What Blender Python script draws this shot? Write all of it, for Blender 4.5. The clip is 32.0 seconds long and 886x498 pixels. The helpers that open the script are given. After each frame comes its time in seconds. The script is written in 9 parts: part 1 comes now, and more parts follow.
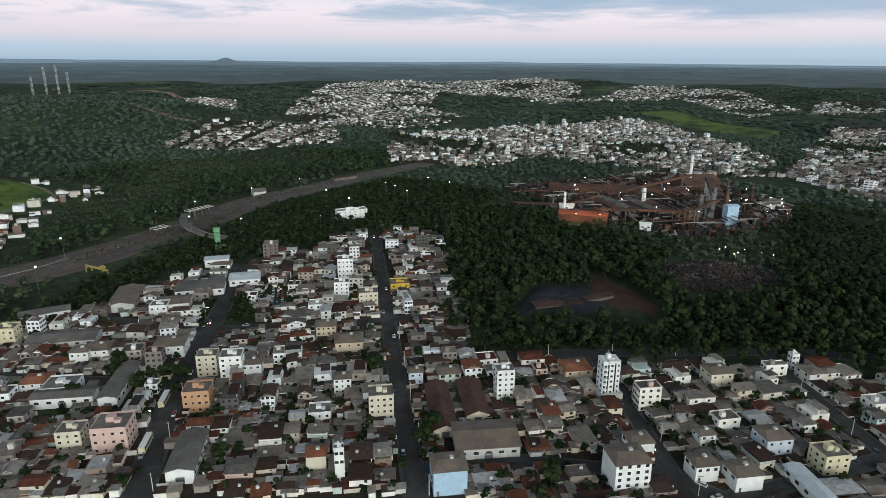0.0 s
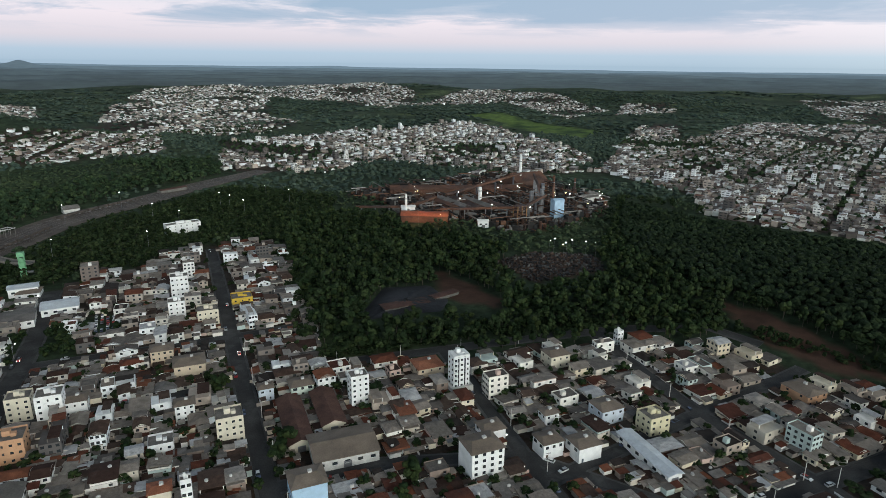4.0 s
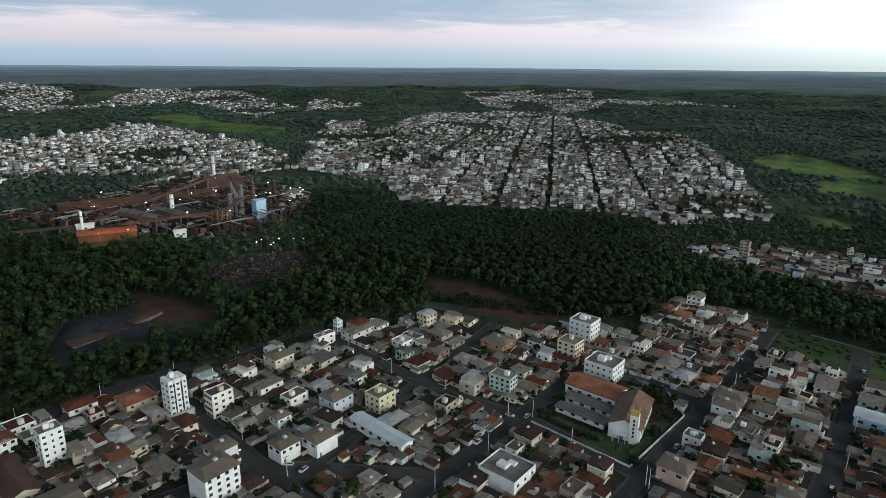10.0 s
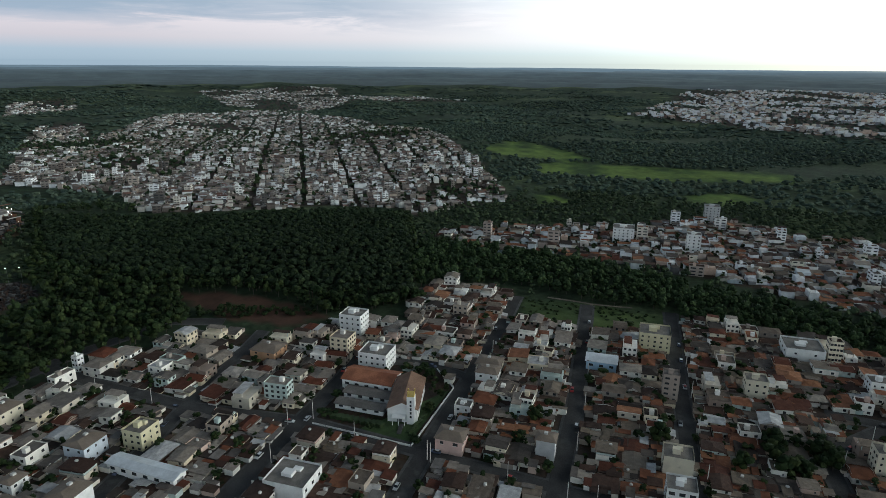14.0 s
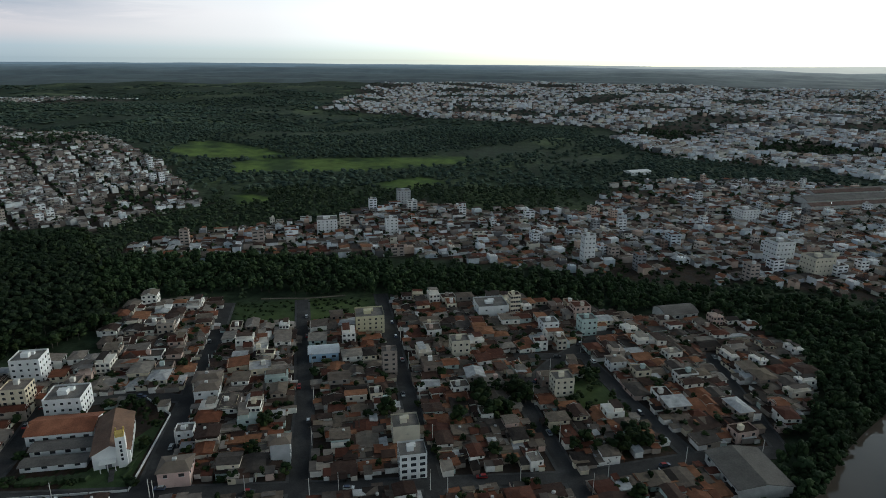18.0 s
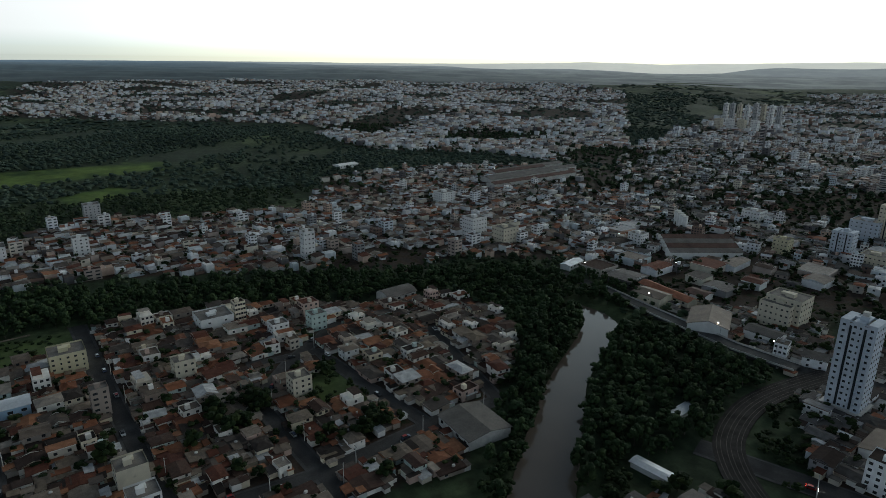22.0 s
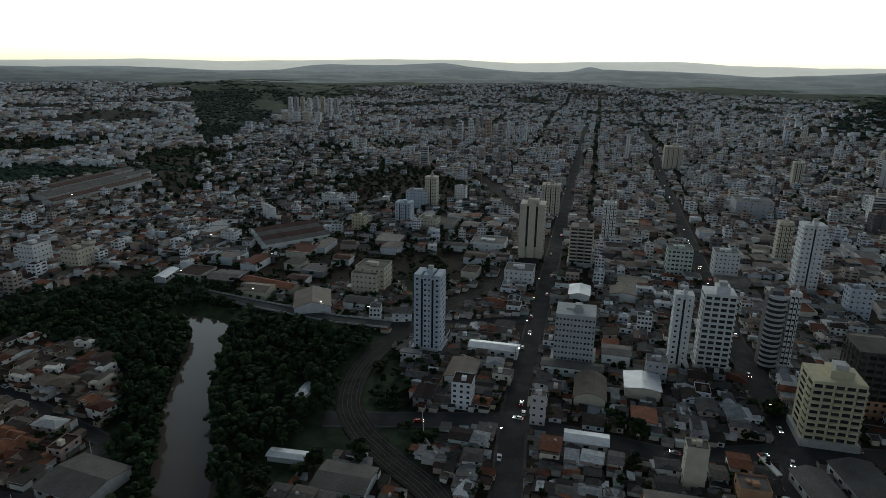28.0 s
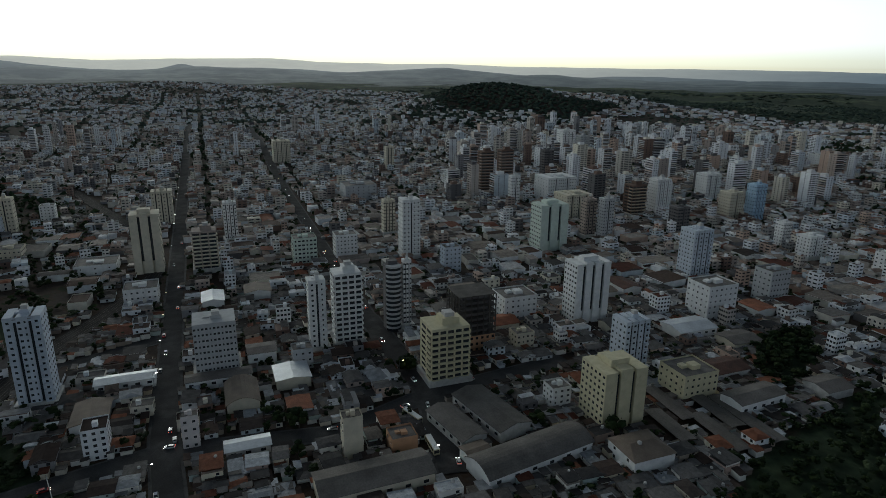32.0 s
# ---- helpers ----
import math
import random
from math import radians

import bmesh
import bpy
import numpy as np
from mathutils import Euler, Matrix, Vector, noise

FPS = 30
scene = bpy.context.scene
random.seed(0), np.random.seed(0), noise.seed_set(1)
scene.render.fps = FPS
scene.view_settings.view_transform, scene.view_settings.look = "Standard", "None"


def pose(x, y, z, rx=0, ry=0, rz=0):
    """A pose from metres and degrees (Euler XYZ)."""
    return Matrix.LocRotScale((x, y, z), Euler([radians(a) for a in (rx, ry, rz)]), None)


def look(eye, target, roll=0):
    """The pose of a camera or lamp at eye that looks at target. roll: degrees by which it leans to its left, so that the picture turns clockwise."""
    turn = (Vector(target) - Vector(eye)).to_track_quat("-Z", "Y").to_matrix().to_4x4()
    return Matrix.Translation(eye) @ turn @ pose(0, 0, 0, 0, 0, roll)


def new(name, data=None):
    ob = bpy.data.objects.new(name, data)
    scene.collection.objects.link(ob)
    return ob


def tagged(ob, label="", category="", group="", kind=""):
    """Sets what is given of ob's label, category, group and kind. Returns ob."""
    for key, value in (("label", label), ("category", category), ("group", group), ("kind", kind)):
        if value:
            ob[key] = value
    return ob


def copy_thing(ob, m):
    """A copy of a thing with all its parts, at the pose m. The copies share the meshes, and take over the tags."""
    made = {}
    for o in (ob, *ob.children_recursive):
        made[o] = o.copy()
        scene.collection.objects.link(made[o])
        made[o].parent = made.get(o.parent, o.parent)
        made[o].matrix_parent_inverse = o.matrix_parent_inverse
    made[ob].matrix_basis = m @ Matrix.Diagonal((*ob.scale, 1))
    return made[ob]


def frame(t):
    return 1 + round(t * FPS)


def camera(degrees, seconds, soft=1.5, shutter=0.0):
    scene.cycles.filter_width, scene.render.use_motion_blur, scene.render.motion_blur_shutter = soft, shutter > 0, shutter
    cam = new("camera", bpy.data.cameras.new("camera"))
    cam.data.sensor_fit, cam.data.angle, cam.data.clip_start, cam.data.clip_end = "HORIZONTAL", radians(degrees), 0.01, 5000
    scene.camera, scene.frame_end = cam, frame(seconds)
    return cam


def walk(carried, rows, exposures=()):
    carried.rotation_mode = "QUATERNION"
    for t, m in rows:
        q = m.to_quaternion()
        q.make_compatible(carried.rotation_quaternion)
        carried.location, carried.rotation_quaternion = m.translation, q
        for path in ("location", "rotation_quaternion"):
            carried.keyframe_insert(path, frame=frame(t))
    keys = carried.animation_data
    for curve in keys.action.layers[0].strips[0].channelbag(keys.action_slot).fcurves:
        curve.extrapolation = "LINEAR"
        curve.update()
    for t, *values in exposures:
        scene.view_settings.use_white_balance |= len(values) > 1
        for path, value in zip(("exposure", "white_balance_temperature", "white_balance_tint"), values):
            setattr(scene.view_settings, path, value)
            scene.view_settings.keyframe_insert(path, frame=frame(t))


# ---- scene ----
import itertools
cam = camera(70.7, 32.0, soft=0.6)
# seconds, turn, tilt and lean of the hovering camera
TURNS = [
    (0, -0.12, -16.97, -0.27), (0.5, -2.00, -16.88, -0.36), (1, -4.24, -16.81, -0.44), (1.5, -5.91, -16.61, -0.65), (2, -7.53, -16.69, -0.58),
    (2.5, -8.60, -16.61, -0.56), (4.5, -17.45, -16.45, -0.60), (5, -19.97, -16.40, -0.53), (5.5, -21.99, -16.36, -0.49), (6, -24.92, -16.36, -0.43),
    (6.5, -27.97, -16.40, -0.38), (7, -30.23, -16.42, -0.39), (7.5, -32.62, -16.43, -0.39), (8, -35.33, -16.60, -0.73), (8.5, -37.59, -16.48, -0.38),
    (9, -39.08, -16.50, -0.39), (9.5, -40.40, -16.52, -0.43), (10, -42.15, -16.53, -0.42), (10.5, -44.49, -16.55, -0.41), (11, -46.47, -16.56, -0.46),
    (11.5, -48.43, -16.56, -0.48), (12, -51.74, -16.54, -0.50), (12.5, -54.96, -16.53, -0.46), (13, -58.68, -16.52, -0.48), (13.5, -61.76, -16.54, -0.45),
    (15.5, -74.84, -16.76, -0.56), (16, -78.88, -16.75, -0.52), (16.5, -82.02, -16.77, -0.51), (17, -85.20, -16.77, -0.69), (17.5, -88.71, -16.80, -0.48),
    (18, -92.13, -16.82, -0.47), (18.5, -95.91, -16.82, -0.47), (19, -99.58, -16.83, -0.51), (19.5, -102.91, -16.82, -0.66), (20, -106.40, -16.84, -0.62),
    (20.5, -109.69, -16.85, -0.60), (21, -112.67, -16.88, -0.66), (21.5, -115.43, -16.87, -0.69), (22, -118.41, -16.86, -0.70), (22.5, -121.98, -16.85, -0.70),
    (23, -125.67, -16.83, -0.71), (23.5, -129.25, -16.83, -0.69), (24, -132.80, -16.88, -0.87), (24.5, -135.85, -16.81, -0.73), (26.5, -146.06, -16.75, -0.82),
    (27, -149.09, -16.68, -0.74), (27.5, -152.20, -16.66, -0.78), (28, -155.71, -16.65, -0.82), (28.5, -159.08, -16.62, -0.74), (29, -162.74, -16.63, -0.70),
    (29.5, -166.64, -16.63, -0.64), (30, -171.10, -16.61, -0.78), (30.5, -174.92, -16.61, -0.75), (31, -179.60, -16.58, -0.67), (31.5, -184.60, -16.55, -0.64),
    (32, -190.37, -16.50, -0.65),
]
walk(cam, [(t, pose(0, 0, 150, 90 + tilt, lean, yaw)) for t, yaw, tilt, lean in TURNS],
     exposures=[(0.0, 0.25, 6100, 4), (6.0, 0.22, 6050, 3), (13.0, 0.07, 6000, 2), (19.0, -0.27, 5950, 1), (24.0, -0.55, 5980, 2), (28.0, -0.70, 6000, 2), (32.0, -0.76, 6000, 2)])

# ---- light: the sky after sunset, brightest over the western hills ----
SUNSET = radians(161)
world = bpy.data.worlds.new("dusk_sky")
scene.world = world
world.use_nodes = True
wn, wl = world.node_tree.nodes, world.node_tree.links
wn.clear()


def wmath(op, a, b=None):
    n = wn.new("ShaderNodeMath")
    n.operation = op
    for i, v in enumerate((a, b)):
        if v is None:
            continue
        if isinstance(v, (int, float)):
            n.inputs[i].default_value = v
        else:
            wl.new(v, n.inputs[i])
    return n.outputs[0]


def ramp_node(tree, fac, stops, mode="LINEAR"):
    n = tree.nodes.new("ShaderNodeValToRGB")
    n.color_ramp.interpolation = mode
    els = n.color_ramp.elements
    while len(els) > 1:
        els.remove(els[-1])
    els[0].position, els[0].color = stops[0][0], (*stops[0][1], 1)
    for p, c in stops[1:]:
        e = els.new(p)
        e.color = (*c, 1)
    tree.links.new(fac, n.inputs[0])
    return n.outputs[0]


wt = world.node_tree
tc = wn.new("ShaderNodeTexCoord")
sep = wn.new("ShaderNodeSeparateXYZ")
wl.new(tc.outputs["Generated"], sep.inputs[0])
elev = wmath("MULTIPLY", wmath("MAXIMUM", sep.outputs[2], 0.0), 1.0)
flat = wmath("SQRT", wmath("ADD", wmath("MULTIPLY", sep.outputs[0], sep.outputs[0]), wmath("MULTIPLY", sep.outputs[1], sep.outputs[1])))
dotp = wmath("ADD", wmath("MULTIPLY", sep.outputs[0], math.sin(SUNSET)), wmath("MULTIPLY", sep.outputs[1], math.cos(SUNSET)))
toward = wmath("DIVIDE", dotp, wmath("MAXIMUM", flat, 0.05))
side = wmath("ADD", wmath("MULTIPLY", toward, 0.5), 0.5)
# the elevation is spread out near the horizon: 0.1 of the ramp is about 0.6 degrees
e_up = wmath("POWER", elev, 0.5)
east = ramp_node(wt, e_up, [(0.0, (0.36, 0.44, 0.53)), (0.12, (0.44, 0.51, 0.60)), (0.18, (0.66, 0.58, 0.62)), (0.25, (0.80, 0.68, 0.71)),
                            (0.42, (0.60, 0.68, 0.76)), (0.58, (0.42, 0.48, 0.55)), (0.75, (0.13, 0.16, 0.20)), (1.0, (0.05, 0.065, 0.09))])
west = ramp_node(wt, e_up, [(0.0, (2.0, 1.8, 1.25)), (0.10, (2.3, 2.15, 1.6)), (0.18, (2.8, 2.8, 2.55)), (0.40, (2.4, 2.5, 2.45)),
                            (0.56, (1.1, 1.2, 1.25)), (0.75, (0.2, 0.23, 0.27)), (1.0, (0.05, 0.065, 0.09))])
smix = ramp_node(wt, side, [(0.0, (0, 0, 0)), (0.22, (0.01, 0.01, 0.01)), (0.40, (0.07, 0.07, 0.07)), (0.55, (0.20, 0.20, 0.20)), (0.66, (0.36, 0.36, 0.36)), (0.80, (0.70, 0.70, 0.70)), (0.95, (1, 1, 1))])
mix = wn.new("ShaderNodeMixRGB")
wl.new(smix, mix.inputs[0])
wl.new(east, mix.inputs[1])
wl.new(west, mix.inputs[2])
# long flat clouds over the east
cmap = wn.new("ShaderNodeMapping")
cmap.inputs["Scale"].default_value = (3.0, 3.0, 26)
cmap.inputs["Location"].default_value = (0.7, 0.15, 0.3)
wl.new(tc.outputs["Generated"], cmap.inputs[0])
cn = wn.new("ShaderNodeTexNoise")
cn.inputs["Scale"].default_value = 1.7
cn.inputs["Detail"].default_value = 7
cn.inputs["Roughness"].default_value = 0.62
cn.inputs["Distortion"].default_value = 0.4
wl.new(cmap.outputs[0], cn.inputs[0])
# a broad bank of cloud in the north-east
bank = wmath("ADD", wmath("MULTIPLY", sep.outputs[0], math.sin(radians(33))), wmath("MULTIPLY", sep.outputs[1], math.cos(radians(33))))
bank = ramp_node(wt, bank, [(0.74, (0, 0, 0)), (0.90, (0.20, 0.20, 0.20)), (1.0, (0.30, 0.30, 0.30))])
cloudy = wmath("ADD", cn.outputs[0], wmath("MULTIPLY", bank, ramp_node(wt, e_up, [(0.22, (0, 0, 0)), (0.275, (1, 1, 1))])))
cfac = ramp_node(wt, cloudy, [(0.47, (0, 0, 0)), (0.60, (0.75, 0.75, 0.75)), (0.75, (1, 1, 1))])
cband = ramp_node(wt, e_up, [(0.19, (0, 0, 0)), (0.25, (1, 1, 1)), (0.55, (1, 1, 1)), (0.8, (0, 0, 0))])
cside = ramp_node(wt, side, [(0.0, (1, 1, 1)), (0.36, (0.8, 0.8, 0.8)), (0.52, (0, 0, 0))])
call = wmath("MULTIPLY", wmath("MULTIPLY", cfac, cband), cside)
cmix = wn.new("ShaderNodeMixRGB")
wl.new(call, cmix.inputs[0])
wl.new(mix.outputs[0], cmix.inputs[1])
cmix.inputs[2].default_value = (0.34, 0.42, 0.53, 1)
bg = wn.new("ShaderNodeBackground")
bg.inputs[1].default_value = 1.0
wl.new(cmix.outputs[0], bg.inputs[0])
wo = wn.new("ShaderNodeOutputWorld")
wl.new(bg.outputs[0], wo.inputs[0])

# the afterglow low in the west
glow = new("afterglow_sun", bpy.data.lights.new("afterglow_sun", "SUN"))
glow.data.energy, glow.data.angle, glow.data.color = 1.35, radians(35), (1.0, 0.94, 0.84)
glow.matrix_world = look((0, 0, 0), (-math.sin(SUNSET), -math.cos(SUNSET), -0.36))

# ---- materials ----
def material(name, colors, rough=0.85, source="", noise_scale=0.6, noise_amount=0.25, fine_scale=6.0, fine_amount=0.12, bump=0.0, metal=0.0,
             stain=None, stain_scale=0.12, stain_edge=(0.55, 0.72), stripes=0.0, shine=0.3, relief=0.1):
    """A surface whose colour is picked piece by piece from a list, with grain, stains and relief."""
    m = bpy.data.materials.new(name)
    m.use_nodes = True
    t = m.node_tree
    n, l = t.nodes, t.links
    b = n["Principled BSDF"]
    b.inputs["Roughness"].default_value = rough
    b.inputs["Metallic"].default_value = metal
    b.inputs["Specular IOR Level"].default_value = shine
    co = n.new("ShaderNodeTexCoord").outputs["Object"] if source == "object" else None
    pos = n.new("ShaderNodeNewGeometry")
    where = co or pos.outputs["Position"]
    if source == "object":
        pick = n.new("ShaderNodeObjectInfo").outputs["Random"]
    elif source == "island":
        pick = pos.outputs["Random Per Island"]
    else:
        big = n.new("ShaderNodeTexNoise")
        big.inputs["Scale"].default_value = noise_scale * 0.3
        l.new(where, big.inputs["Vector"])
        pick = big.outputs[0]
    if source:
        out = ramp_node(t, pick, [(i / len(colors), c) for i, c in enumerate(colors)], "CONSTANT")
    elif len(colors) == 1:
        rgb = n.new("ShaderNodeRGB")
        rgb.outputs[0].default_value = (*colors[0], 1)
        out = rgb.outputs[0]
    else:
        out = ramp_node(t, pick, [(0.35 + 0.3 * i / max(1, len(colors) - 1), c) for i, c in enumerate(colors)])
    for scale, amount in ((noise_scale, noise_amount), (fine_scale, fine_amount)):
        if not amount:
            continue
        tex = n.new("ShaderNodeTexNoise")
        tex.inputs["Scale"].default_value = scale
        tex.inputs["Detail"].default_value = 4
        l.new(where, tex.inputs["Vector"])
        r = ramp_node(t, tex.outputs[0], [(0.3, (1 - amount,) * 3), (0.7, (1 + amount * 0.6,) * 3)])
        mul = n.new("ShaderNodeMixRGB")
        mul.blend_type = "MULTIPLY"
        mul.inputs[0].default_value = 1
        l.new(out, mul.inputs[1])
        l.new(r, mul.inputs[2])
        out = mul.outputs[0]
    if stain:
        tex = n.new("ShaderNodeTexNoise")
        tex.inputs["Scale"].default_value = stain_scale
        tex.inputs["Detail"].default_value = 6
        tex.inputs["Roughness"].default_value = 0.65
        l.new(where, tex.inputs["Vector"])
        r = ramp_node(t, tex.outputs[0], [(stain_edge[0], (0, 0, 0)), (stain_edge[1], (1, 1, 1))])
        mx = n.new("ShaderNodeMixRGB")
        l.new(r, mx.inputs[0])
        l.new(out, mx.inputs[1])
        mx.inputs[2].default_value = (*stain, 1)
        out = mx.outputs[0]
    l.new(out, b.inputs["Base Color"])
    if stripes:
        wv = n.new("ShaderNodeTexWave")
        wv.inputs["Scale"].default_value = stripes
        l.new(where, wv.inputs["Vector"])
        bp = n.new("ShaderNodeBump")
        bp.inputs["Strength"].default_value = 0.35
        bp.inputs["Distance"].default_value = 0.06
        l.new(wv.outputs[1], bp.inputs["Height"])
        l.new(bp.outputs[0], b.inputs["Normal"])
    elif bump:
        tex = n.new("ShaderNodeTexNoise")
        tex.inputs["Scale"].default_value = fine_scale * 1.5
        tex.inputs["Detail"].default_value = 5
        l.new(where, tex.inputs["Vector"])
        bp = n.new("ShaderNodeBump")
        bp.inputs["Strength"].default_value = bump
        bp.inputs["Distance"].default_value = relief
        l.new(tex.outputs[0], bp.inputs["Height"])
        l.new(bp.outputs[0], b.inputs["Normal"])
    return m


WHITES = [(0.824, 0.782, 0.707), (0.742, 0.693, 0.614), (0.803, 0.772, 0.725), (0.556, 0.495, 0.409), (0.845, 0.802, 0.735), (0.371, 0.307, 0.251), (0.639, 0.544, 0.4),
          (0.618, 0.584, 0.539), (0.762, 0.673, 0.521), (0.803, 0.762, 0.707), (0.247, 0.188, 0.153), (0.515, 0.376, 0.316), (0.474, 0.544, 0.512), (0.288, 0.247, 0.214)]
ROOFS = [(0.248, 0.209, 0.176), (0.069, 0.0459, 0.036), (0.285, 0.247, 0.211), (0.138, 0.0504, 0.0306), (0.156, 0.137, 0.122), (0.0552, 0.0315, 0.0243), (0.331, 0.293, 0.261), (0.092, 0.063, 0.0495), (0.202, 0.0792, 0.045), (0.212, 0.18, 0.155),
         (0.046, 0.0369, 0.0324), (0.267, 0.225, 0.191), (0.101, 0.0396, 0.027), (0.46, 0.446, 0.441), (0.12, 0.104, 0.0936), (0.23, 0.194, 0.162), (0.0828, 0.0522, 0.0396), (0.184, 0.167, 0.155)]
CLAYS = [(0.189, 0.0791, 0.0456), (0.0558, 0.0372, 0.0304), (0.216, 0.177, 0.142), (0.122, 0.0484, 0.0314), (0.0945, 0.0791, 0.0684), (0.054, 0.0326, 0.0256), (0.279, 0.242, 0.204), (0.0765, 0.0484, 0.038), (0.234, 0.1, 0.0551), (0.153, 0.121, 0.0969),
         (0.0414, 0.0335, 0.0294), (0.171, 0.135, 0.0997), (0.099, 0.0409, 0.0285), (0.468, 0.465, 0.461), (0.27, 0.126, 0.0684), (0.18, 0.144, 0.112), (0.0765, 0.0465, 0.0361), (0.126, 0.104, 0.0893)]
SLATES = [(0.13, 0.122, 0.118), (0.055, 0.048, 0.045), (0.17, 0.158, 0.15), (0.12, 0.05, 0.034), (0.095, 0.09, 0.088), (0.05, 0.036, 0.031), (0.25, 0.245, 0.245), (0.075, 0.06, 0.053), (0.21, 0.09, 0.055), (0.14, 0.13, 0.124),
          (0.046, 0.041, 0.039), (0.15, 0.13, 0.112), (0.06, 0.057, 0.056), (0.54, 0.545, 0.56), (0.10, 0.092, 0.087), (0.18, 0.165, 0.152), (0.085, 0.062, 0.052), (0.32, 0.325, 0.335)]
M_WALL = material("house_plaster", WHITES, 0.9, "object", 0.35, 0.16, 5.0, 0.08, stain=(0.30, 0.27, 0.24), stain_scale=0.5, stain_edge=(0.62, 0.85))
M_ROOF = material("house_roofing", ROOFS, 0.62, "object", 0.5, 0.3, 4.0, 0.2, stain=(0.07, 0.06, 0.055), stain_scale=0.35, stain_edge=(0.56, 0.85), stripes=1.6, shine=0.06)
M_CLAYROOF = material("house_clay", CLAYS, 0.7, "object", 0.5, 0.3, 4.0, 0.2, stain=(0.07, 0.055, 0.048), stain_scale=0.35, stain_edge=(0.56, 0.85), stripes=1.6, shine=0.06)
M_CLAYROOFS = material("town_clay", CLAYS, 0.75, "island", 0.4, 0.3, 3.0, 0.15, stripes=1.6, shine=0.05)
M_SLATEROOF = material("house_sheet", SLATES, 0.85, "object", 0.5, 0.3, 4.0, 0.2, stain=(0.06, 0.055, 0.052), stain_scale=0.35, stain_edge=(0.56, 0.85), stripes=1.6, shine=0.08)
M_SLATEROOFS = material("town_sheet", SLATES, 0.9, "island", 0.4, 0.3, 3.0, 0.15, stripes=1.6, shine=0.05)
M_WALLS = material("town_plaster", WHITES, 0.9, "island", 0.35, 0.16, 3.0, 0.06)
CITY_ROOFS = [(0.284, 0.236, 0.201), (0.172, 0.132, 0.11), (0.344, 0.292, 0.255), (0.482, 0.44, 0.41), (0.224, 0.172, 0.141), (0.12, 0.0896, 0.0745), (0.378, 0.328, 0.289), (0.198, 0.08, 0.0517),
              (0.31, 0.256, 0.217), (0.413, 0.364, 0.327), (0.206, 0.164, 0.137), (0.258, 0.192, 0.148), (0.43, 0.38, 0.342), (0.0946, 0.0736, 0.0623)]
M_CITYROOFS = material("city_roofing", CITY_ROOFS, 0.85, "island", 0.4, 0.25, 3.0, 0.12, shine=0.06)
M_CITYWALLS = material("city_plaster", [(0.812, 0.81, 0.812), (0.732, 0.72, 0.699), (0.792, 0.8, 0.823), (0.594, 0.55, 0.483), (0.831, 0.83, 0.833), (0.495, 0.44, 0.391), (0.693, 0.64, 0.534),
                                        (0.713, 0.72, 0.74), (0.772, 0.76, 0.751), (0.416, 0.34, 0.298), (0.614, 0.66, 0.699), (0.792, 0.79, 0.802), (0.198, 0.13, 0.103), (0.277, 0.27, 0.277), (0.128, 0.12, 0.123), (0.544, 0.4, 0.319)], 0.8, "island", 0.3, 0.15, 2.0, 0.06)
M_ROOFS = material("town_roofing", ROOFS, 0.75, "island", 0.4, 0.3, 3.0, 0.15, stripes=1.6, shine=0.05)
M_WHITE = material("white_render", [(0.78, 0.77, 0.75)], 0.85, "", 0.3, 0.10, 4.0, 0.05, stain=(0.45, 0.42, 0.38), stain_scale=0.45, stain_edge=(0.64, 0.9))
M_GLASS = material("window_glass", [(0.022, 0.025, 0.03), (0.03, 0.035, 0.04), (0.05, 0.05, 0.05)], 0.15, "island", 0.3, 0, 3, 0, shine=0.5)
M_PANE = material("window_pane", [(0.022, 0.025, 0.03), (0.03, 0.035, 0.04), (0.05, 0.05, 0.05)], 0.15, "object", 0.3, 0, 3, 0, shine=0.5)
M_ASPHALT = material("asphalt", [(0.0556, 0.054, 0.0537), (0.0772, 0.0745, 0.0728)], 1.0, "", 0.12, 0.25, 2.0, 0.2, stain=(0.10, 0.098, 0.094), stain_scale=0.07, shine=0.03)
M_KERB = material("pavement_concrete", [(0.0727, 0.0709, 0.0704), (0.105, 0.102, 0.0986)], 0.9, "", 0.3, 0.25, 2.5, 0.2, shine=0.08)
M_LEAF = material("foliage", [(0.0121, 0.0223, 0.00886), (0.0188, 0.0314, 0.0119), (0.0269, 0.0419, 0.0163), (0.0349, 0.0498, 0.0193), (0.0161, 0.0269, 0.0111), (0.0228, 0.0341, 0.0156), (0.0309, 0.0433, 0.0148)], 0.8, "island", 0.03, 0.30, 0.8, 0.35,
                  bump=0.9, shine=0.05, relief=0.6)
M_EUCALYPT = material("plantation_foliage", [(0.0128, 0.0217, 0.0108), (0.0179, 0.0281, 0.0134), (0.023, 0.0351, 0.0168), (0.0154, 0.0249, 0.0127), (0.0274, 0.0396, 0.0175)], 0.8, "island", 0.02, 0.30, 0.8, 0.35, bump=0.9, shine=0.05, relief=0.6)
# foliage lightened with distance: a little haze put into the base colour
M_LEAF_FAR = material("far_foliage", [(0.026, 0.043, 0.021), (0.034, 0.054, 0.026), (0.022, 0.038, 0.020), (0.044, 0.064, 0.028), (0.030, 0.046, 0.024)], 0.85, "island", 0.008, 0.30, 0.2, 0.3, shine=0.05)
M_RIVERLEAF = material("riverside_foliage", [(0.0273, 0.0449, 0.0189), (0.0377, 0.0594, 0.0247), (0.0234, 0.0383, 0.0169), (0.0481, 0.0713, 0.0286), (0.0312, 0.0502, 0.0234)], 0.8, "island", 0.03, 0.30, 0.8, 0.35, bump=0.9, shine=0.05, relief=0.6)
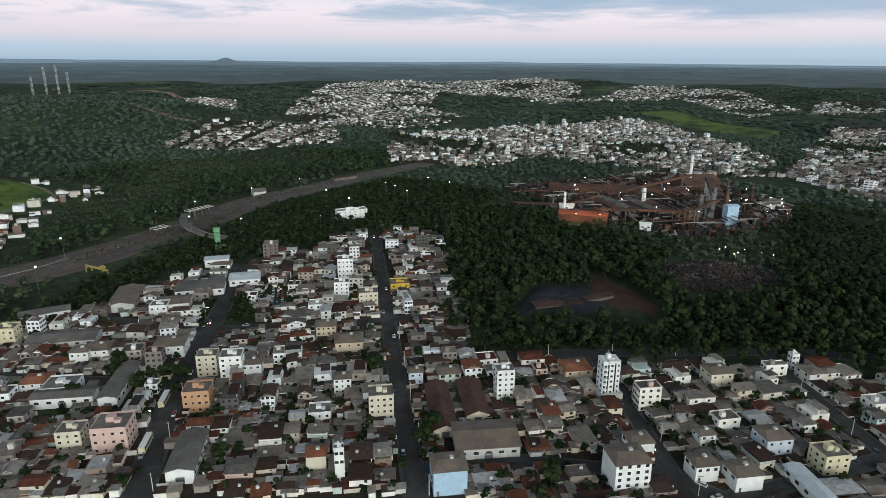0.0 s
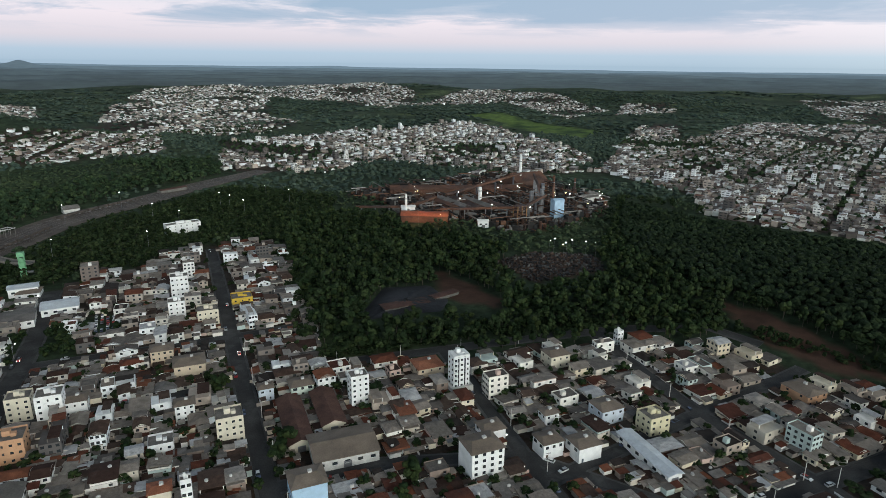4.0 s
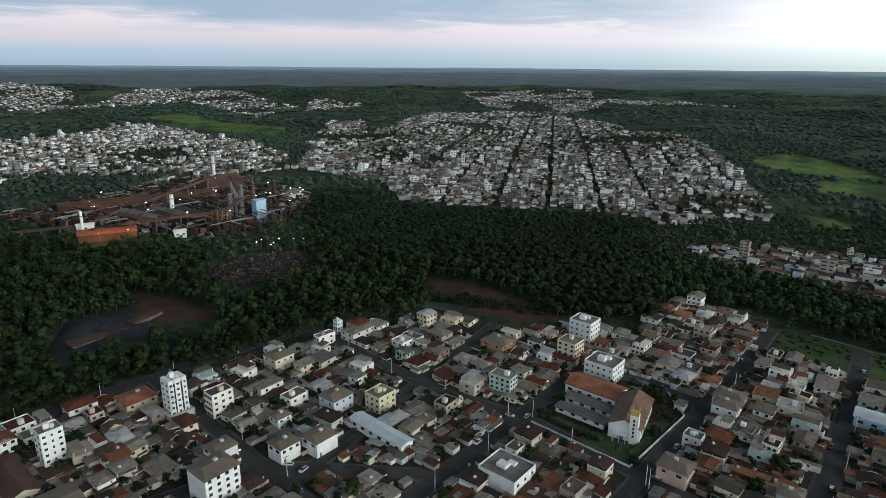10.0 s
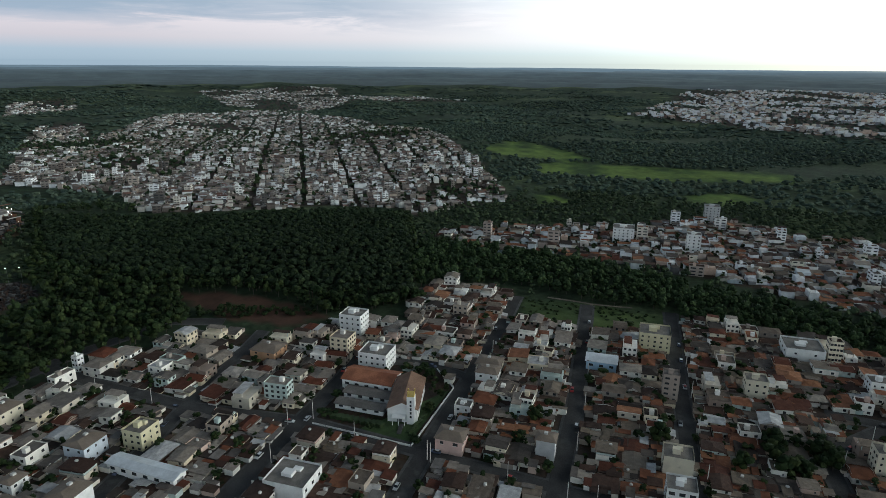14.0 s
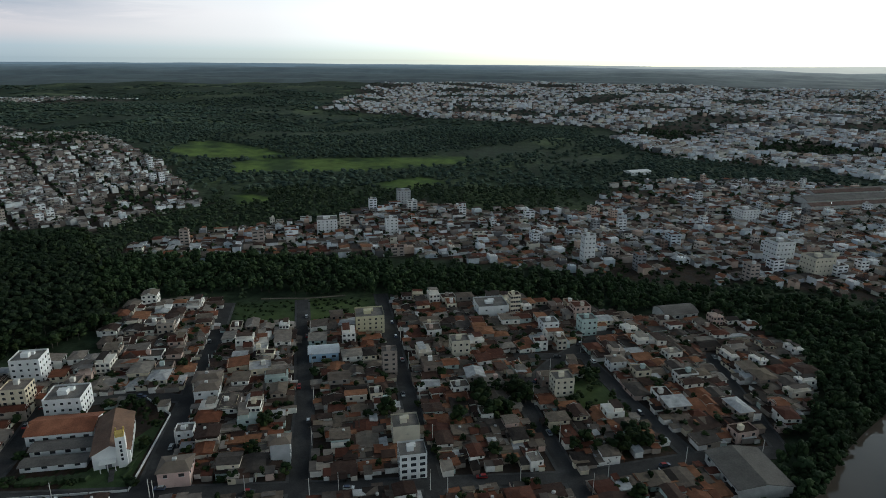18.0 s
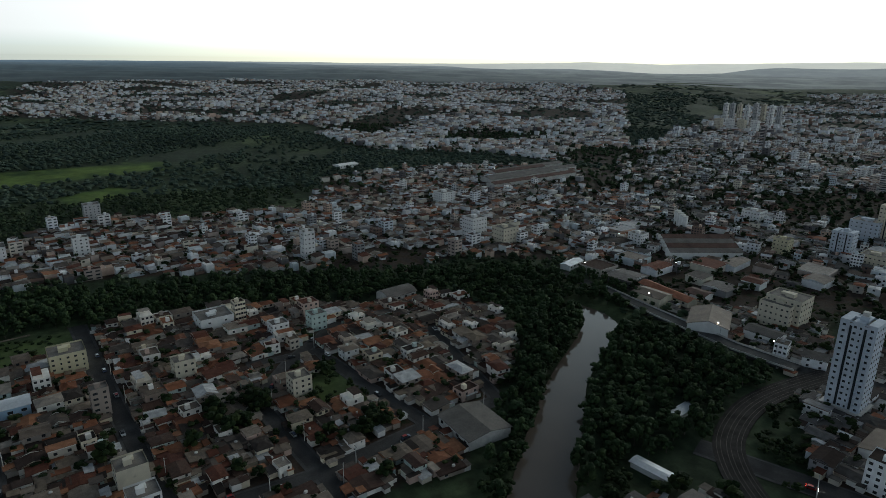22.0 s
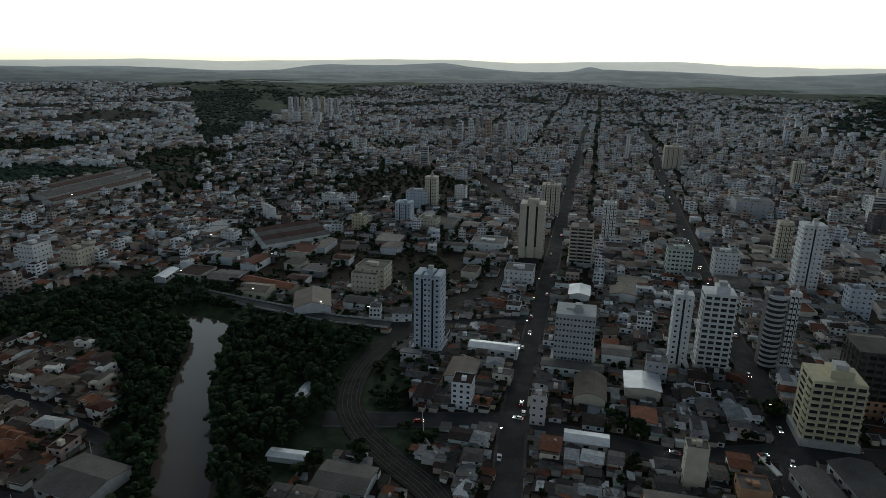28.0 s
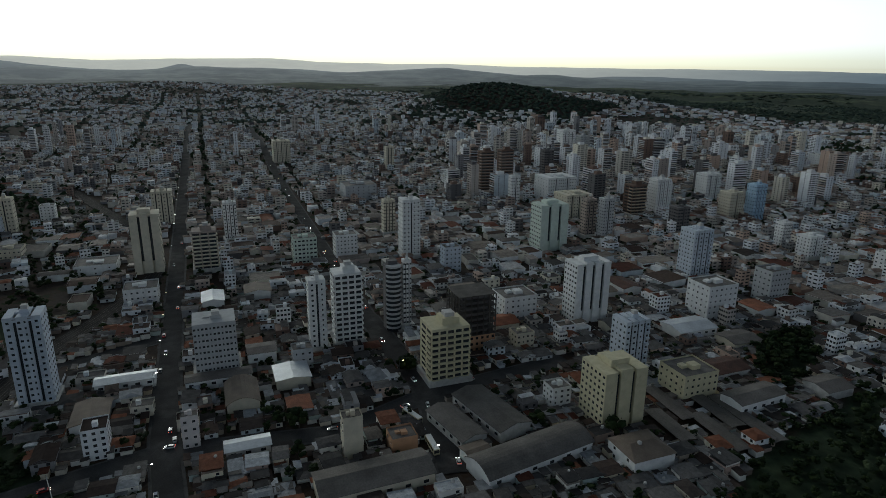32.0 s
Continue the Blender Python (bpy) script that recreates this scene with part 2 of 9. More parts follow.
M_SCRUBLEAF = material("scrub_foliage", [(0.0391, 0.0561, 0.0306), (0.0493, 0.068, 0.036), (0.0306, 0.0467, 0.027), (0.0612, 0.0799, 0.0405)], 0.9, "island", 0.01, 0.30, 0.2, 0.3, shine=0.05)
M_BROADLEAF = material("broadleaf", [(0.0187, 0.0298, 0.0119), (0.0265, 0.0397, 0.0158), (0.0144, 0.0246, 0.00986), (0.0361, 0.0491, 0.0198), (0.0223, 0.0345, 0.0145)], 0.8, "island", 0.05, 0.28, 0.9, 0.3, bump=0.9, shine=0.05, relief=0.6)
# distance haze painted into the leaf colour, paler and bluer than near foliage
M_LEAF_HAZE = material("hazed_hill_foliage", [(0.05, 0.0725, 0.054), (0.0625, 0.085, 0.0621), (0.0425, 0.0625, 0.0513), (0.075, 0.0975, 0.0675)], 0.9, "island", 0.004, 0.30, 0.05, 0.25, shine=0.05)
M_BARK = material("bark", [(0.09, 0.075, 0.06)], 0.9, "", 1.0, 0.3, 6.0, 0.2)
M_WATER = material("river_water", [(0.1, 0.0824, 0.0672), (0.116, 0.096, 0.0779)], 0.05, "", 0.03, 0.1, 0.3, 0.0, shine=0.5)


def ground_material():
    """Meadow, scrub and bare soil by two noises; built-up ground, mown field and red earth where the land is given over to them."""
    m = bpy.data.materials.new("ground")
    m.use_nodes = True
    t = m.node_tree
    n, l = t.nodes, t.links
    b = n["Principled BSDF"]
    b.inputs["Roughness"].default_value = 0.95
    b.inputs["Specular IOR Level"].default_value = 0.1
    pos = n.new("ShaderNodeNewGeometry").outputs["Position"]

    def tex(scale, detail=5):
        x = n.new("ShaderNodeTexNoise")
        x.inputs["Scale"].default_value = scale
        x.inputs["Detail"].default_value = detail
        x.inputs["Roughness"].default_value = 0.6
        l.new(pos, x.inputs["Vector"])
        return x.outputs[0]

    def mixed(f, a, c, mode="MIX"):
        x = n.new("ShaderNodeMixRGB")
        x.blend_type = mode
        for i, v in enumerate((f, a, c)):
            if isinstance(v, tuple):
                x.inputs[i].default_value = (*v, 1)
            elif isinstance(v, (int, float)):
                x.inputs[i].default_value = v
            else:
                l.new(v, x.inputs[i])
        return x.outputs[0]

    wild = ramp_node(t, tex(0.0045, 6), [(0.3, (0.026, 0.040, 0.022)), (0.48, (0.036, 0.052, 0.028)), (0.56, (0.048, 0.066, 0.033)), (0.61, (0.080, 0.104, 0.048)), (0.7, (0.112, 0.136, 0.064)), (0.8, (0.15, 0.15, 0.085))])
    wild = mixed(1.0, wild, ramp_node(t, tex(0.035), [(0.3, (0.62,) * 3), (0.7, (1.25,) * 3)]), "MULTIPLY")
    wild = mixed(1.0, wild, ramp_node(t, tex(0.15), [(0.35, (0.6,) * 3), (0.65, (1.3,) * 3)]), "MULTIPLY")
    town = ramp_node(t, tex(0.09), [(0.3, (0.0306, 0.0246, 0.0208)), (0.48, (0.0527, 0.041, 0.0336)), (0.56, (0.0527, 0.0328, 0.0216)), (0.62, (0.0187, 0.0279, 0.012)), (0.75, (0.0255, 0.0361, 0.0144))])
    town = mixed(1.0, town, ramp_node(t, tex(0.6), [(0.3, (0.65,) * 3), (0.7, (1.2,) * 3)]), "MULTIPLY")
    field = ramp_node(t, tex(0.012), [(0.36, (0.040, 0.068, 0.022)), (0.46, (0.078, 0.120, 0.030)), (0.54, (0.125, 0.178, 0.040)), (0.68, (0.090, 0.130, 0.036))])
    soil = ramp_node(t, tex(0.06), [(0.35, (0.05, 0.030, 0.022)), (0.6, (0.085, 0.048, 0.034)), (0.75, (0.04, 0.038, 0.025))])
    land = n.new("ShaderNodeVertexColor")
    land.layer_name = "land"
    s = n.new("ShaderNodeSeparateColor")
    l.new(land.outputs[0], s.inputs[0])
    c = mixed(s.outputs[0], wild, town)
    field = mixed(1.0, field, ramp_node(t, tex(0.05), [(0.32, (0.62,) * 3), (0.66, (1.2,) * 3)]), "MULTIPLY")
    c = mixed(s.outputs[1], c, field)
    c = mixed(s.outputs[2], c, soil)
    l.new(c, b.inputs["Base Color"])
    bp = n.new("ShaderNodeBump")
    bp.inputs["Strength"].default_value = 0.5
    bp.inputs["Distance"].default_value = 0.5
    l.new(tex(0.5), bp.inputs["Height"])
    l.new(bp.outputs[0], b.inputs["Normal"])
    return m


M_GROUND = ground_material()

# ---- the plan: x east, y north of the camera, metres ----
def sstep(a, b, v):
    s = np.clip((v - a) / (b - a), 0.0, 1.0)
    return s * s * (3 - 2 * s)


# hills: bearing from north, distance, radius, height
HILLS = [(-34, 1330, 330, 74), (-22, 1250, 200, 38), (-45, 900, 220, 40), (50, 455, 95, 10), (25, 420, 120, 6), (195, 1850, 300, 82),
         (205, 2300, 380, 55), (165, 3300, 500, 24), (135, 3000, 450, 30), (10, 3150, 380, 34), (30, 2900, 320, 30), (62, 1250, 300, 22),
         (108, 2400, 420, 35), (125, 1900, 350, 20), (-12, 2700, 400, 20), (48, 3900, 500, 14), (85, 4200, 600, 12)]
def height(x, y):
    r = np.hypot(x, y)
    z = 26 * sstep(2400, 3700, r)
    for b, d, s, h in HILLS:
        cx, cy = d * math.sin(math.radians(b)), d * math.cos(math.radians(b))
        q = ((x - cx) ** 2 + (y - cy) ** 2) / (s * s)
        z = z + h * np.exp(-q)
    w = sstep(500, 1500, r)
    z = z + w * (7 * np.sin(x / 170 + 1.3) * np.cos(y / 210 - 0.4) + 3 * np.sin(x / 71 - y / 93))
    return z


W_MAIN = [(3, 515), (12, 379), (20, 311), (54, 295), (89, 292), (139, 284), (176, 287), (207, 274), (240, 274), (244, 244), (278, 217), (334, 170),
    (575, 313), (550, 387), (500, 444), (443, 522), (390, 648), (276, 475), (228, 409), (169, 454), (151, 555), (59, 633), (-3, 623)]
COAL = [(46, 362), (65, 400), (96, 394), (101, 363), (92, 347), (69, 350), (48, 348)]
SOIL1 = [(103, 423), (112, 418), (137, 349), (125, 345), (101, 363)]
SCRAP = [(157, 433), (198, 450), (241, 432), (228, 391), (165, 376)]
SOIL2 = [(267, 314), (282, 284), (288, 229), (286, 212), (265, 222), (255, 256), (256, 290)]
W_RAILS = [(-249, 324), (-241, 397), (-206, 506), (-184, 658), (-68, 804), (6, 774), (64, 706), (9, 532), (-52, 550), (-90, 530), (-103, 495), (-154,
    462), (-184, 447), (-204, 399), (-227, 341)]
W_RAILN = [(-317, 425), (-243, 578), (-208, 681), (-174, 784), (-74, 885), (-87, 1046), (-202, 1005), (-294, 924), (-372, 816), (-458, 640)]
W_RIVER = [(460, 237), (471, 147), (444, 2), (415, -119), (386, -193), (364, -266), (334, -295), (280, -305), (256, -282), (286, -267), (231, -213),
    (170, -137), (179, -120), (246, -184), (288, -201), (344, -193), (356, -141), (382, -34), (386, 28), (394, 126), (379, 169), (362, 192)]
W_BANKR = [(249, -259), (193, -276), (161, -280), (156, -243), (141, -207), (145, -182), (149, -165), (141, -132), (163, -150), (199, -185), (221,
    -205)]
W_BANKL = [(307, -229), (278, -253), (228, -189), (186, -140), (153, -110), (160, -100), (194, -128), (247, -185), (288, -207)]
H_N0 = [(-249, 324), (-232, 349), (-178, 422), (-150, 448), (-80, 530), (-21, 552), (9, 498), (4, 425), (14, 352), (16, 314), (35, 288), (25, 188),
    (-196, 186), (-294, 302)]
H_N1 = [(14, 300), (93, 282), (175, 282), (239, 257), (248, 218), (281, 201), (300, 162), (349, 172), (364, 151), (376, 124), (330, 114), (363, 81),
    (209, 35), (-7, 207)]
H_N2 = [(347, 185), (378, 166), (381, 129), (334, 112), (335, 65), (365, 43), (390, 24), (382, -34), (369, -88), (347, -137), (339, -191), (295,
    -202), (251, -185), (205, -135), (176, -103), (189, 113)]
H_ME = [(491, 251), (471, 205), (460, 167), (483, 130), (475, 70), (472, 2), (427, -123), (392, -196), (412, -232), (363, -309), (335, -357), (791,
    -794), (686, -638), (796, -450), (776, -248), (626, -177), (641, -58), (676, -0), (653, 35), (590, 90), (561, 172), (517, 223)]
H_NE = [(435, 551), (475, 442), (542, 297), (667, 228), (891, 363), (1242, 643), (1570, 1121), (1615, 1478), (1319, 1476), (887, 1192), (633, 1087),
    (523, 712)]
H_NE2 = [(233, 818), (328, 874), (446, 827), (507, 695), (418, 520), (482, 464), (587, 571), (560, 770), (639, 1069), (455, 824)]
F1 = [(-78, 932), (64, 909), (164, 1022), (262, 908), (396, 855), (493, 906), (522, 1015), (561, 1544), (469, 1664), (80, 1334), (-106, 1270)]
F2 = [(-398, 1579), (-159, 1336), (-28, 1375), (69, 1657), (-44, 2154), (-8, 2717), (466, 2227), (624, 2886), (361, 4288), (-214, 3837), (-556, 3113),
    (-477, 2051)]
F3 = [(334, 2139), (916, 2493), (840, 1725), (1165, 2064), (1209, 2949), (1045, 3248), (563, 2488)]
F4 = [(-397, 895), (-306, 935), (-182, 1109), (-231, 1415), (-309, 1184), (-381, 1062), (-397, 979)]
F5 = [(-478, 1096), (-603, 1875), (-716, 2234), (-957, 2397)]
F6 = [(618, 1073), (651, 911), (1042, 1485), (937, 1483)]
F7 = [(463, 819), (477, 655), (615, 858), (497, 884)]
F8 = [(1037, 1803), (1367, 1961), (1536, 2216), (1283, 2176)]
F10 = [(2199, 2282), (2565, 2103), (2714, 1885), (2382, 1650), (2457, 1052), (2309, 1042), (2048, 1369), (1880, 1297), (1637, 1333), (1729, 1671)]
F9 = [(-348, 471), (-344, 491), (-358, 546), (-368, 587), (-354, 621), (-365, 666), (-391, 678), (-427, 670), (-457, 656), (-470, 630), (-420, 520), (-380, 460)]
SLOPE_F9 = [(-399, 548), (-393, 576), (-392, 617), (-430, 650), (-449, 644), (-460, 617), (-430, 560)]
LANE_F9 = [(-430, 525), (-402, 554), (-395, 574), (-388, 619), (-411, 637), (-440, 647)]
FS = [(2008, 325), (1742, -70), (1437, -440), (1045, -394), (927, -541), (754, -759), (1997, -1944), (4141, -2774), (4457, -2073), (4092, -1123),
    (3732, -350), (3383, 260)]
F11 = [(1282, -391), (1056, -395), (1018, -484), (937, -574), (830, -601), (663, -668), (1011, -998), (1317, -895), (1482, -550)]
FIELD = [(919, 274), (957, 245), (967, 158), (989, -72), (934, -73), (883, 63), (857, 188), (847, 249)]
GLADES = [[(1023, 401), (1115, 368), (1058, 270), (984, 197), (945, 277), (950, 360)], [(692, 212), (719, 185), (684, 164), (658, 196)], [(791, 56), (835, -2), (794, -38), (750, 11), (745, 45)]]
FIELD2 = [(525, 1810), (682, 1891), (751, 1382), (641, 1234), (598, 1691)]
FENCE_N = [(-312, 407), (-296, 430), (-278, 471), (-253, 532), (-240, 562)]
HILLW = [(-200, -1567), (-325, -1423), (-547, -1396), (-849, -1735), (-618, -1673), (-898, -3520), (-520, -3012)]
LAWN_W = [(376, 120), (383, 74), (385, 23), (359, 28), (340, 64), (350, 108)]
STEEL = [(80, 740), (148, 779), (296, 814), (341, 778), (347, 713), (370, 657), (343, 595), (279, 540), (203, 516), (185, 566), (126, 593), (111,
    676)]
PLAZA = [(190, 151), (194, 105), (245, 109), (260, 127), (233, 162), (212, 154)]
HIGHRISE = [(-136, -704), (-146, -557), (-242, -672), (-253, -540), (-395, -643), (-437, -511), (-653, -680), (-854, -976), (-752, -1255), (-553,
    -1410), (-401, -1360), (-222, -1104)]
LOTGREEN = [(275, -68), (275, -96), (249, -95), (240, -69)]
PARK = [(-153, 362), (-140, 379), (-125, 378), (-106, 344), (-116, 326), (-132, 327)]
CARLOT = [(-122, 395), (-102, 399), (-91, 366), (-105, 357)]
COURT = [(-180, 241), (-182, 252), (-167, 252), (-159, 239), (-172, 232)]
COURT_E = [(-143, 246), (-141, 258), (-128, 263), (-119, 249), (-135, 239)]
SCRUB_E = [(246, -277), (198, -283), (181, -248), (186, -229), (226, -235)]
PATH_A = [(384, 103), (385, 87), (385, 74), (387, 62), (390, 49)]
PATH_B = [(385, 74), (367, 72), (344, 69)]
PITCHGREEN = [(207, -385), (191, -391), (178, -373), (171, -343), (178, -347)]
SCRUB_R = [(175, -284), (157, -291), (116, -230), (89, -203), (92, -187), (116, -187), (147, -221)]
EARTHLINE = [(-1343, 2543), (-542, 1082), (-483, 1046), (-429, 1025), (-399, 1033)]
EARTHPATCH = [(-1312, 2683), (-1231, 2738), (-969, 2387)]
SLOPE_W = [(-139, -167), (-164, -191), (-200, -208), (-278, -243), (-177, -141), (-128, -150)]
GROVE_W = [(-233, -288), (-274, -297), (-256, -263), (-212, -233), (-212, -256)]
RIVER = [(118, -92), (147, -121), (187, -161), (213, -188), (236, -220), (255, -247), (272, -256), (290, -256)]
RIVER_W = [24, 24, 23, 18, 18, 22, 14, 5]
# streets: centre lines and widths
STREETS = [([(-3, 150), (-9, 192), (-19, 259), (-29, 329), (-38, 392), (-58, 531)], 7.3),
           ([(-101, 150), (-108, 187), (-115, 218), (-124, 258), (-129, 291), (-132, 325), (-137, 365), (-143, 400), (-152, 449)], 9.5),
           ([(92, 150), (88, 196), (83, 266), (80, 297)], 6.0),
           ([(18, 298), (96, 298), (186, 296), (236, 284), (250, 258)], 6.0),
           ([(90, 143), (136, 150), (212, 160), (244, 165), (262, 168)], 6.9),
           ([(150, 93), (190, 98), (230, 103), (318, 113), (376, 122)], 6.9),
           ([(150, 38), (198, 45), (251, 52), (382, 76)], 6.9),
           ([(150, -11), (226, 0), (299, 12), (392, 26)], 6.9),
           ([(150, -64), (191, -58), (261, -47), (293, -71), (330, -110)], 6.0),
           ([(168, 296), (171, 259), (176, 210), (184, 179), (191, 152), (193, 97), (196, -5), (198, -60), (209, -111), (212, -146)], 6.0),
           ([(298, -50), (298, -87), (250, -97), (209, -108)], 5.6),
           ([(-230, 275), (-127, 268), (-24, 290)], 6.0),
           ([(-200, 345), (-140, 330), (-31, 345), (10, 352)], 5.6),
           ([(-10, 203), (30, 209), (88, 200), (136, 150)], 6.0),
           ([(88, 182), (127, 194), (176, 210), (210, 219), (252, 231)], 5.6),
           ([(300, -155), (240, -149), (212, -146)], 5.2),
           ([(252, 168), (262, 128), (258, 106)], 5.2)]
AVENUES = [([(52, -170), (71, -241), (107, -433), (200, -930), (295, -1436), (335, -1670)], 10.5),
           ([(-20, -360), (8, -522), (51, -770), (177, -1551)], 10),
           ([(144, -198), (71, -232), (0, -235), (-43, -261), (-120, -285)], 10),
           ([(-43, -200), (-43, -261), (-20, -360)], 12),
           ([(342, -288), (281, -288), (229, -289), (197, -290), (158, -301), (96, -345)], 9)]


def inside(poly, x, y):
    """Which of the points lie in the polygon."""
    hit = np.zeros(len(x), bool)
    for (x0, y0), (x1, y1) in zip(poly, poly[1:] + poly[:1]):
        if y0 != y1:
            c = ((y0 > y) != (y1 > y)) & (x < (x1 - x0) * (y - y0) / (y1 - y0) + x0)
            hit ^= c
    return hit


def line_distance(line, x, y):
    d = np.full(len(x), 1e9)
    for (x0, y0), (x1, y1) in zip(line, line[1:]):
        dx, dy = x1 - x0, y1 - y0
        s = np.clip(((x - x0) * dx + (y - y0) * dy) / (dx * dx + dy * dy), 0, 1)
        d = np.minimum(d, np.hypot(x - x0 - s * dx, y - y0 - s * dy))
    return d


RAILWAY = [(-420, 250), (-325, 382), (-306, 409), (-273, 455), (-232, 549), (-201, 655), (-150, 737), (-93, 832), (-20, 930)]
RAILCURVE = [(62, -150), (78, -172), (105, -186), (127, -199), (143, -217), (155, -250), (156, -292), (150, -340), (135, -400), (130, -480), (180, -600), (300, -800)]
CENTRE = [(140, -120), (118, -190), (150, -235), (168, -300), (300, -300), (360, -312), (820, -820), (1500, -2100), (900, -2900), (-100, -2700), (-300, -1600), (-580, -1480),
          (-1400, -1500), (-1500, -900), (-420, -300), (-230, -180), (-60, -160)]
CENTRE_E = [(168, -300), (300, -300), (360, -312), (820, -820), (700, -1000), (260, -720), (140, -400)]


def smooth_line(line, k=6):
    """The same line drawn as a smooth curve through its points."""
    p = np.array([line[0], *line, line[-1]], float)
    out = []
    for i in range(1, len(p) - 2):
        for t in np.arange(k) / k:
            out.append(tuple(0.5 * (2 * p[i] + (p[i + 1] - p[i - 1]) * t + (2 * p[i - 1] - 5 * p[i] + 4 * p[i + 1] - p[i + 2]) * t ** 2
                                    + (3 * p[i] - p[i - 1] - 3 * p[i + 1] + p[i + 2]) * t ** 3)))
    return out + [tuple(p[-1])]


RIVER, RAILWAY, RAILCURVE = smooth_line(RIVER), smooth_line(RAILWAY), smooth_line(RAILCURVE)
SKIP = []          # footprints of single buildings: x, y, radius


def grid_points(poly, turn, du, dv, jitter, rng, street_rows=0, street_cols=0):
    """Plots on a turned grid inside a polygon, with rows and columns left open as streets."""
    p = np.array(poly, float)
    c, s = math.cos(radians(turn)), math.sin(radians(turn))
    u, v = p[:, 0] * c + p[:, 1] * s, -p[:, 0] * s + p[:, 1] * c
    iu, iv = np.arange(math.floor(u.min() / du), math.ceil(u.max() / du) + 1), np.arange(math.floor(v.min() / dv), math.ceil(v.max() / dv) + 1)
    gi, gj = [a.ravel() for a in np.meshgrid(iu, iv)]
    ok = np.ones(len(gi), bool)
    if street_rows:
        ok &= (gj % street_rows) != 0
    if street_cols:
        ok &= (gi % street_cols) != 0
    gi, gj = gi[ok], gj[ok]
    gu, gv = gi * du + rng.uniform(-jitter, jitter, len(gi)) * du, gj * dv + rng.uniform(-jitter, jitter, len(gi)) * dv
    x, y = gu * c - gv * s, gu * s + gv * c
    ok = inside(poly, x, y)
    return x[ok], y[ok]


def off_roads(x, y, lines, gap):
    ok = np.ones(len(x), bool)
    for line, w in lines:
        ok &= line_distance(line, x, y) > w / 2 + gap
    return ok


def off_skips(x, y, extra=0.0):
    ok = np.ones(len(x), bool)
    for sx, sy, r in SKIP:
        ok &= np.hypot(x - sx, y - sy) > r + extra
    return ok

# ---- mesh tools ----
def mesh_from(name, verts, faces_q, faces_t, mats, mat_q=None, mat_t=None, smooth=False):
    """A mesh from arrays of points, quads and triangles with their material slots."""
    me = bpy.data.meshes.new(name)
    nq, nt = len(faces_q), len(faces_t)
    me.vertices.add(len(verts))
    me.vertices.foreach_set("co", np.asarray(verts, np.float32).ravel())
    loops = np.concatenate([np.asarray(faces_q, np.int32).ravel(), np.asarray(faces_t, np.int32).ravel()]) if nq or nt else np.zeros(0, np.int32)
    me.loops.add(len(loops))
    me.loops.foreach_set("vertex_index", loops.astype(np.int32))
    me.polygons.add(nq + nt)
    start = np.concatenate([np.arange(nq) * 4, nq * 4 + np.arange(nt) * 3]).astype(np.int32)
    me.polygons.foreach_set("loop_start", start)
    idx = np.zeros(nq + nt, np.int32)
    if mat_q is not None and nq:
        idx[:nq] = mat_q
    if mat_t is not None and nt:
        idx[nq:] = mat_t
    for m in mats:
        me.materials.append(m)
    me.polygons.foreach_set("material_index", idx)
    me.polygons.foreach_set("use_smooth", np.full(nq + nt, smooth, bool))
    me.update(calc_edges=True)
    me.validate()
    return me


class Shape:
    """A small pattern mesh whose points scale with width, depth and height and carry fixed offsets in metres."""

    def __init__(self):
        self.v, self.q, self.t, self.mq, self.mt = [], [], [], [], []

    def box(self, x, y, z, mat, bottom=False, top=True):
        """x, y, z: pairs of (share, offset) for the low and the high side."""
        k = len(self.v)
        for zz in z:
            for xx, yy in ((x[0], y[0]), (x[1], y[0]), (x[1], y[1]), (x[0], y[1])):
                self.v.append((*xx, *yy, *zz))
        fs = [(0, 1, 5, 4), (1, 2, 6, 5), (2, 3, 7, 6), (3, 0, 4, 7)]
        if top:
            fs.append((4, 5, 6, 7))
        if bottom:
            fs.append((3, 2, 1, 0))
        for f in fs:
            self.q.append([k + i for i in f])
            self.mq.append(mat)

    def face(self, pts, mat):
        k = len(self.v)
        self.v += pts
        if len(pts) == 4:
            self.q.append([k, k + 1, k + 2, k + 3])
            self.mq.append(mat)
        else:
            self.t.append([k, k + 1, k + 2])
            self.mt.append(mat)

    def solid(self, pts, quads, tris, mat):
        k = len(self.v)
        self.v += pts
        for f in quads:
            self.q.append([k + i for i in f])
            self.mq.append(mat)
        for f in tris:
            self.t.append([k + i for i in f])
            self.mt.append(mat)

    def place(self, x, y, z, turn, w, d, h):
        """All points for arrays of places, turns (radians) and sizes."""
        a = np.array(self.v, float)
        lx = a[:, 0] * np.asarray(w)[:, None] / 2 + a[:, 1]
        ly = a[:, 2] * np.asarray(d)[:, None] / 2 + a[:, 3]
        lz = a[:, 4] * np.asarray(h)[:, None] + a[:, 5]
        c, s = np.cos(turn)[:, None], np.sin(turn)[:, None]
        return np.stack([lx * c - ly * s + np.asarray(x)[:, None], lx * s + ly * c + np.asarray(y)[:, None], lz + np.asarray(z)[:, None]], 2)


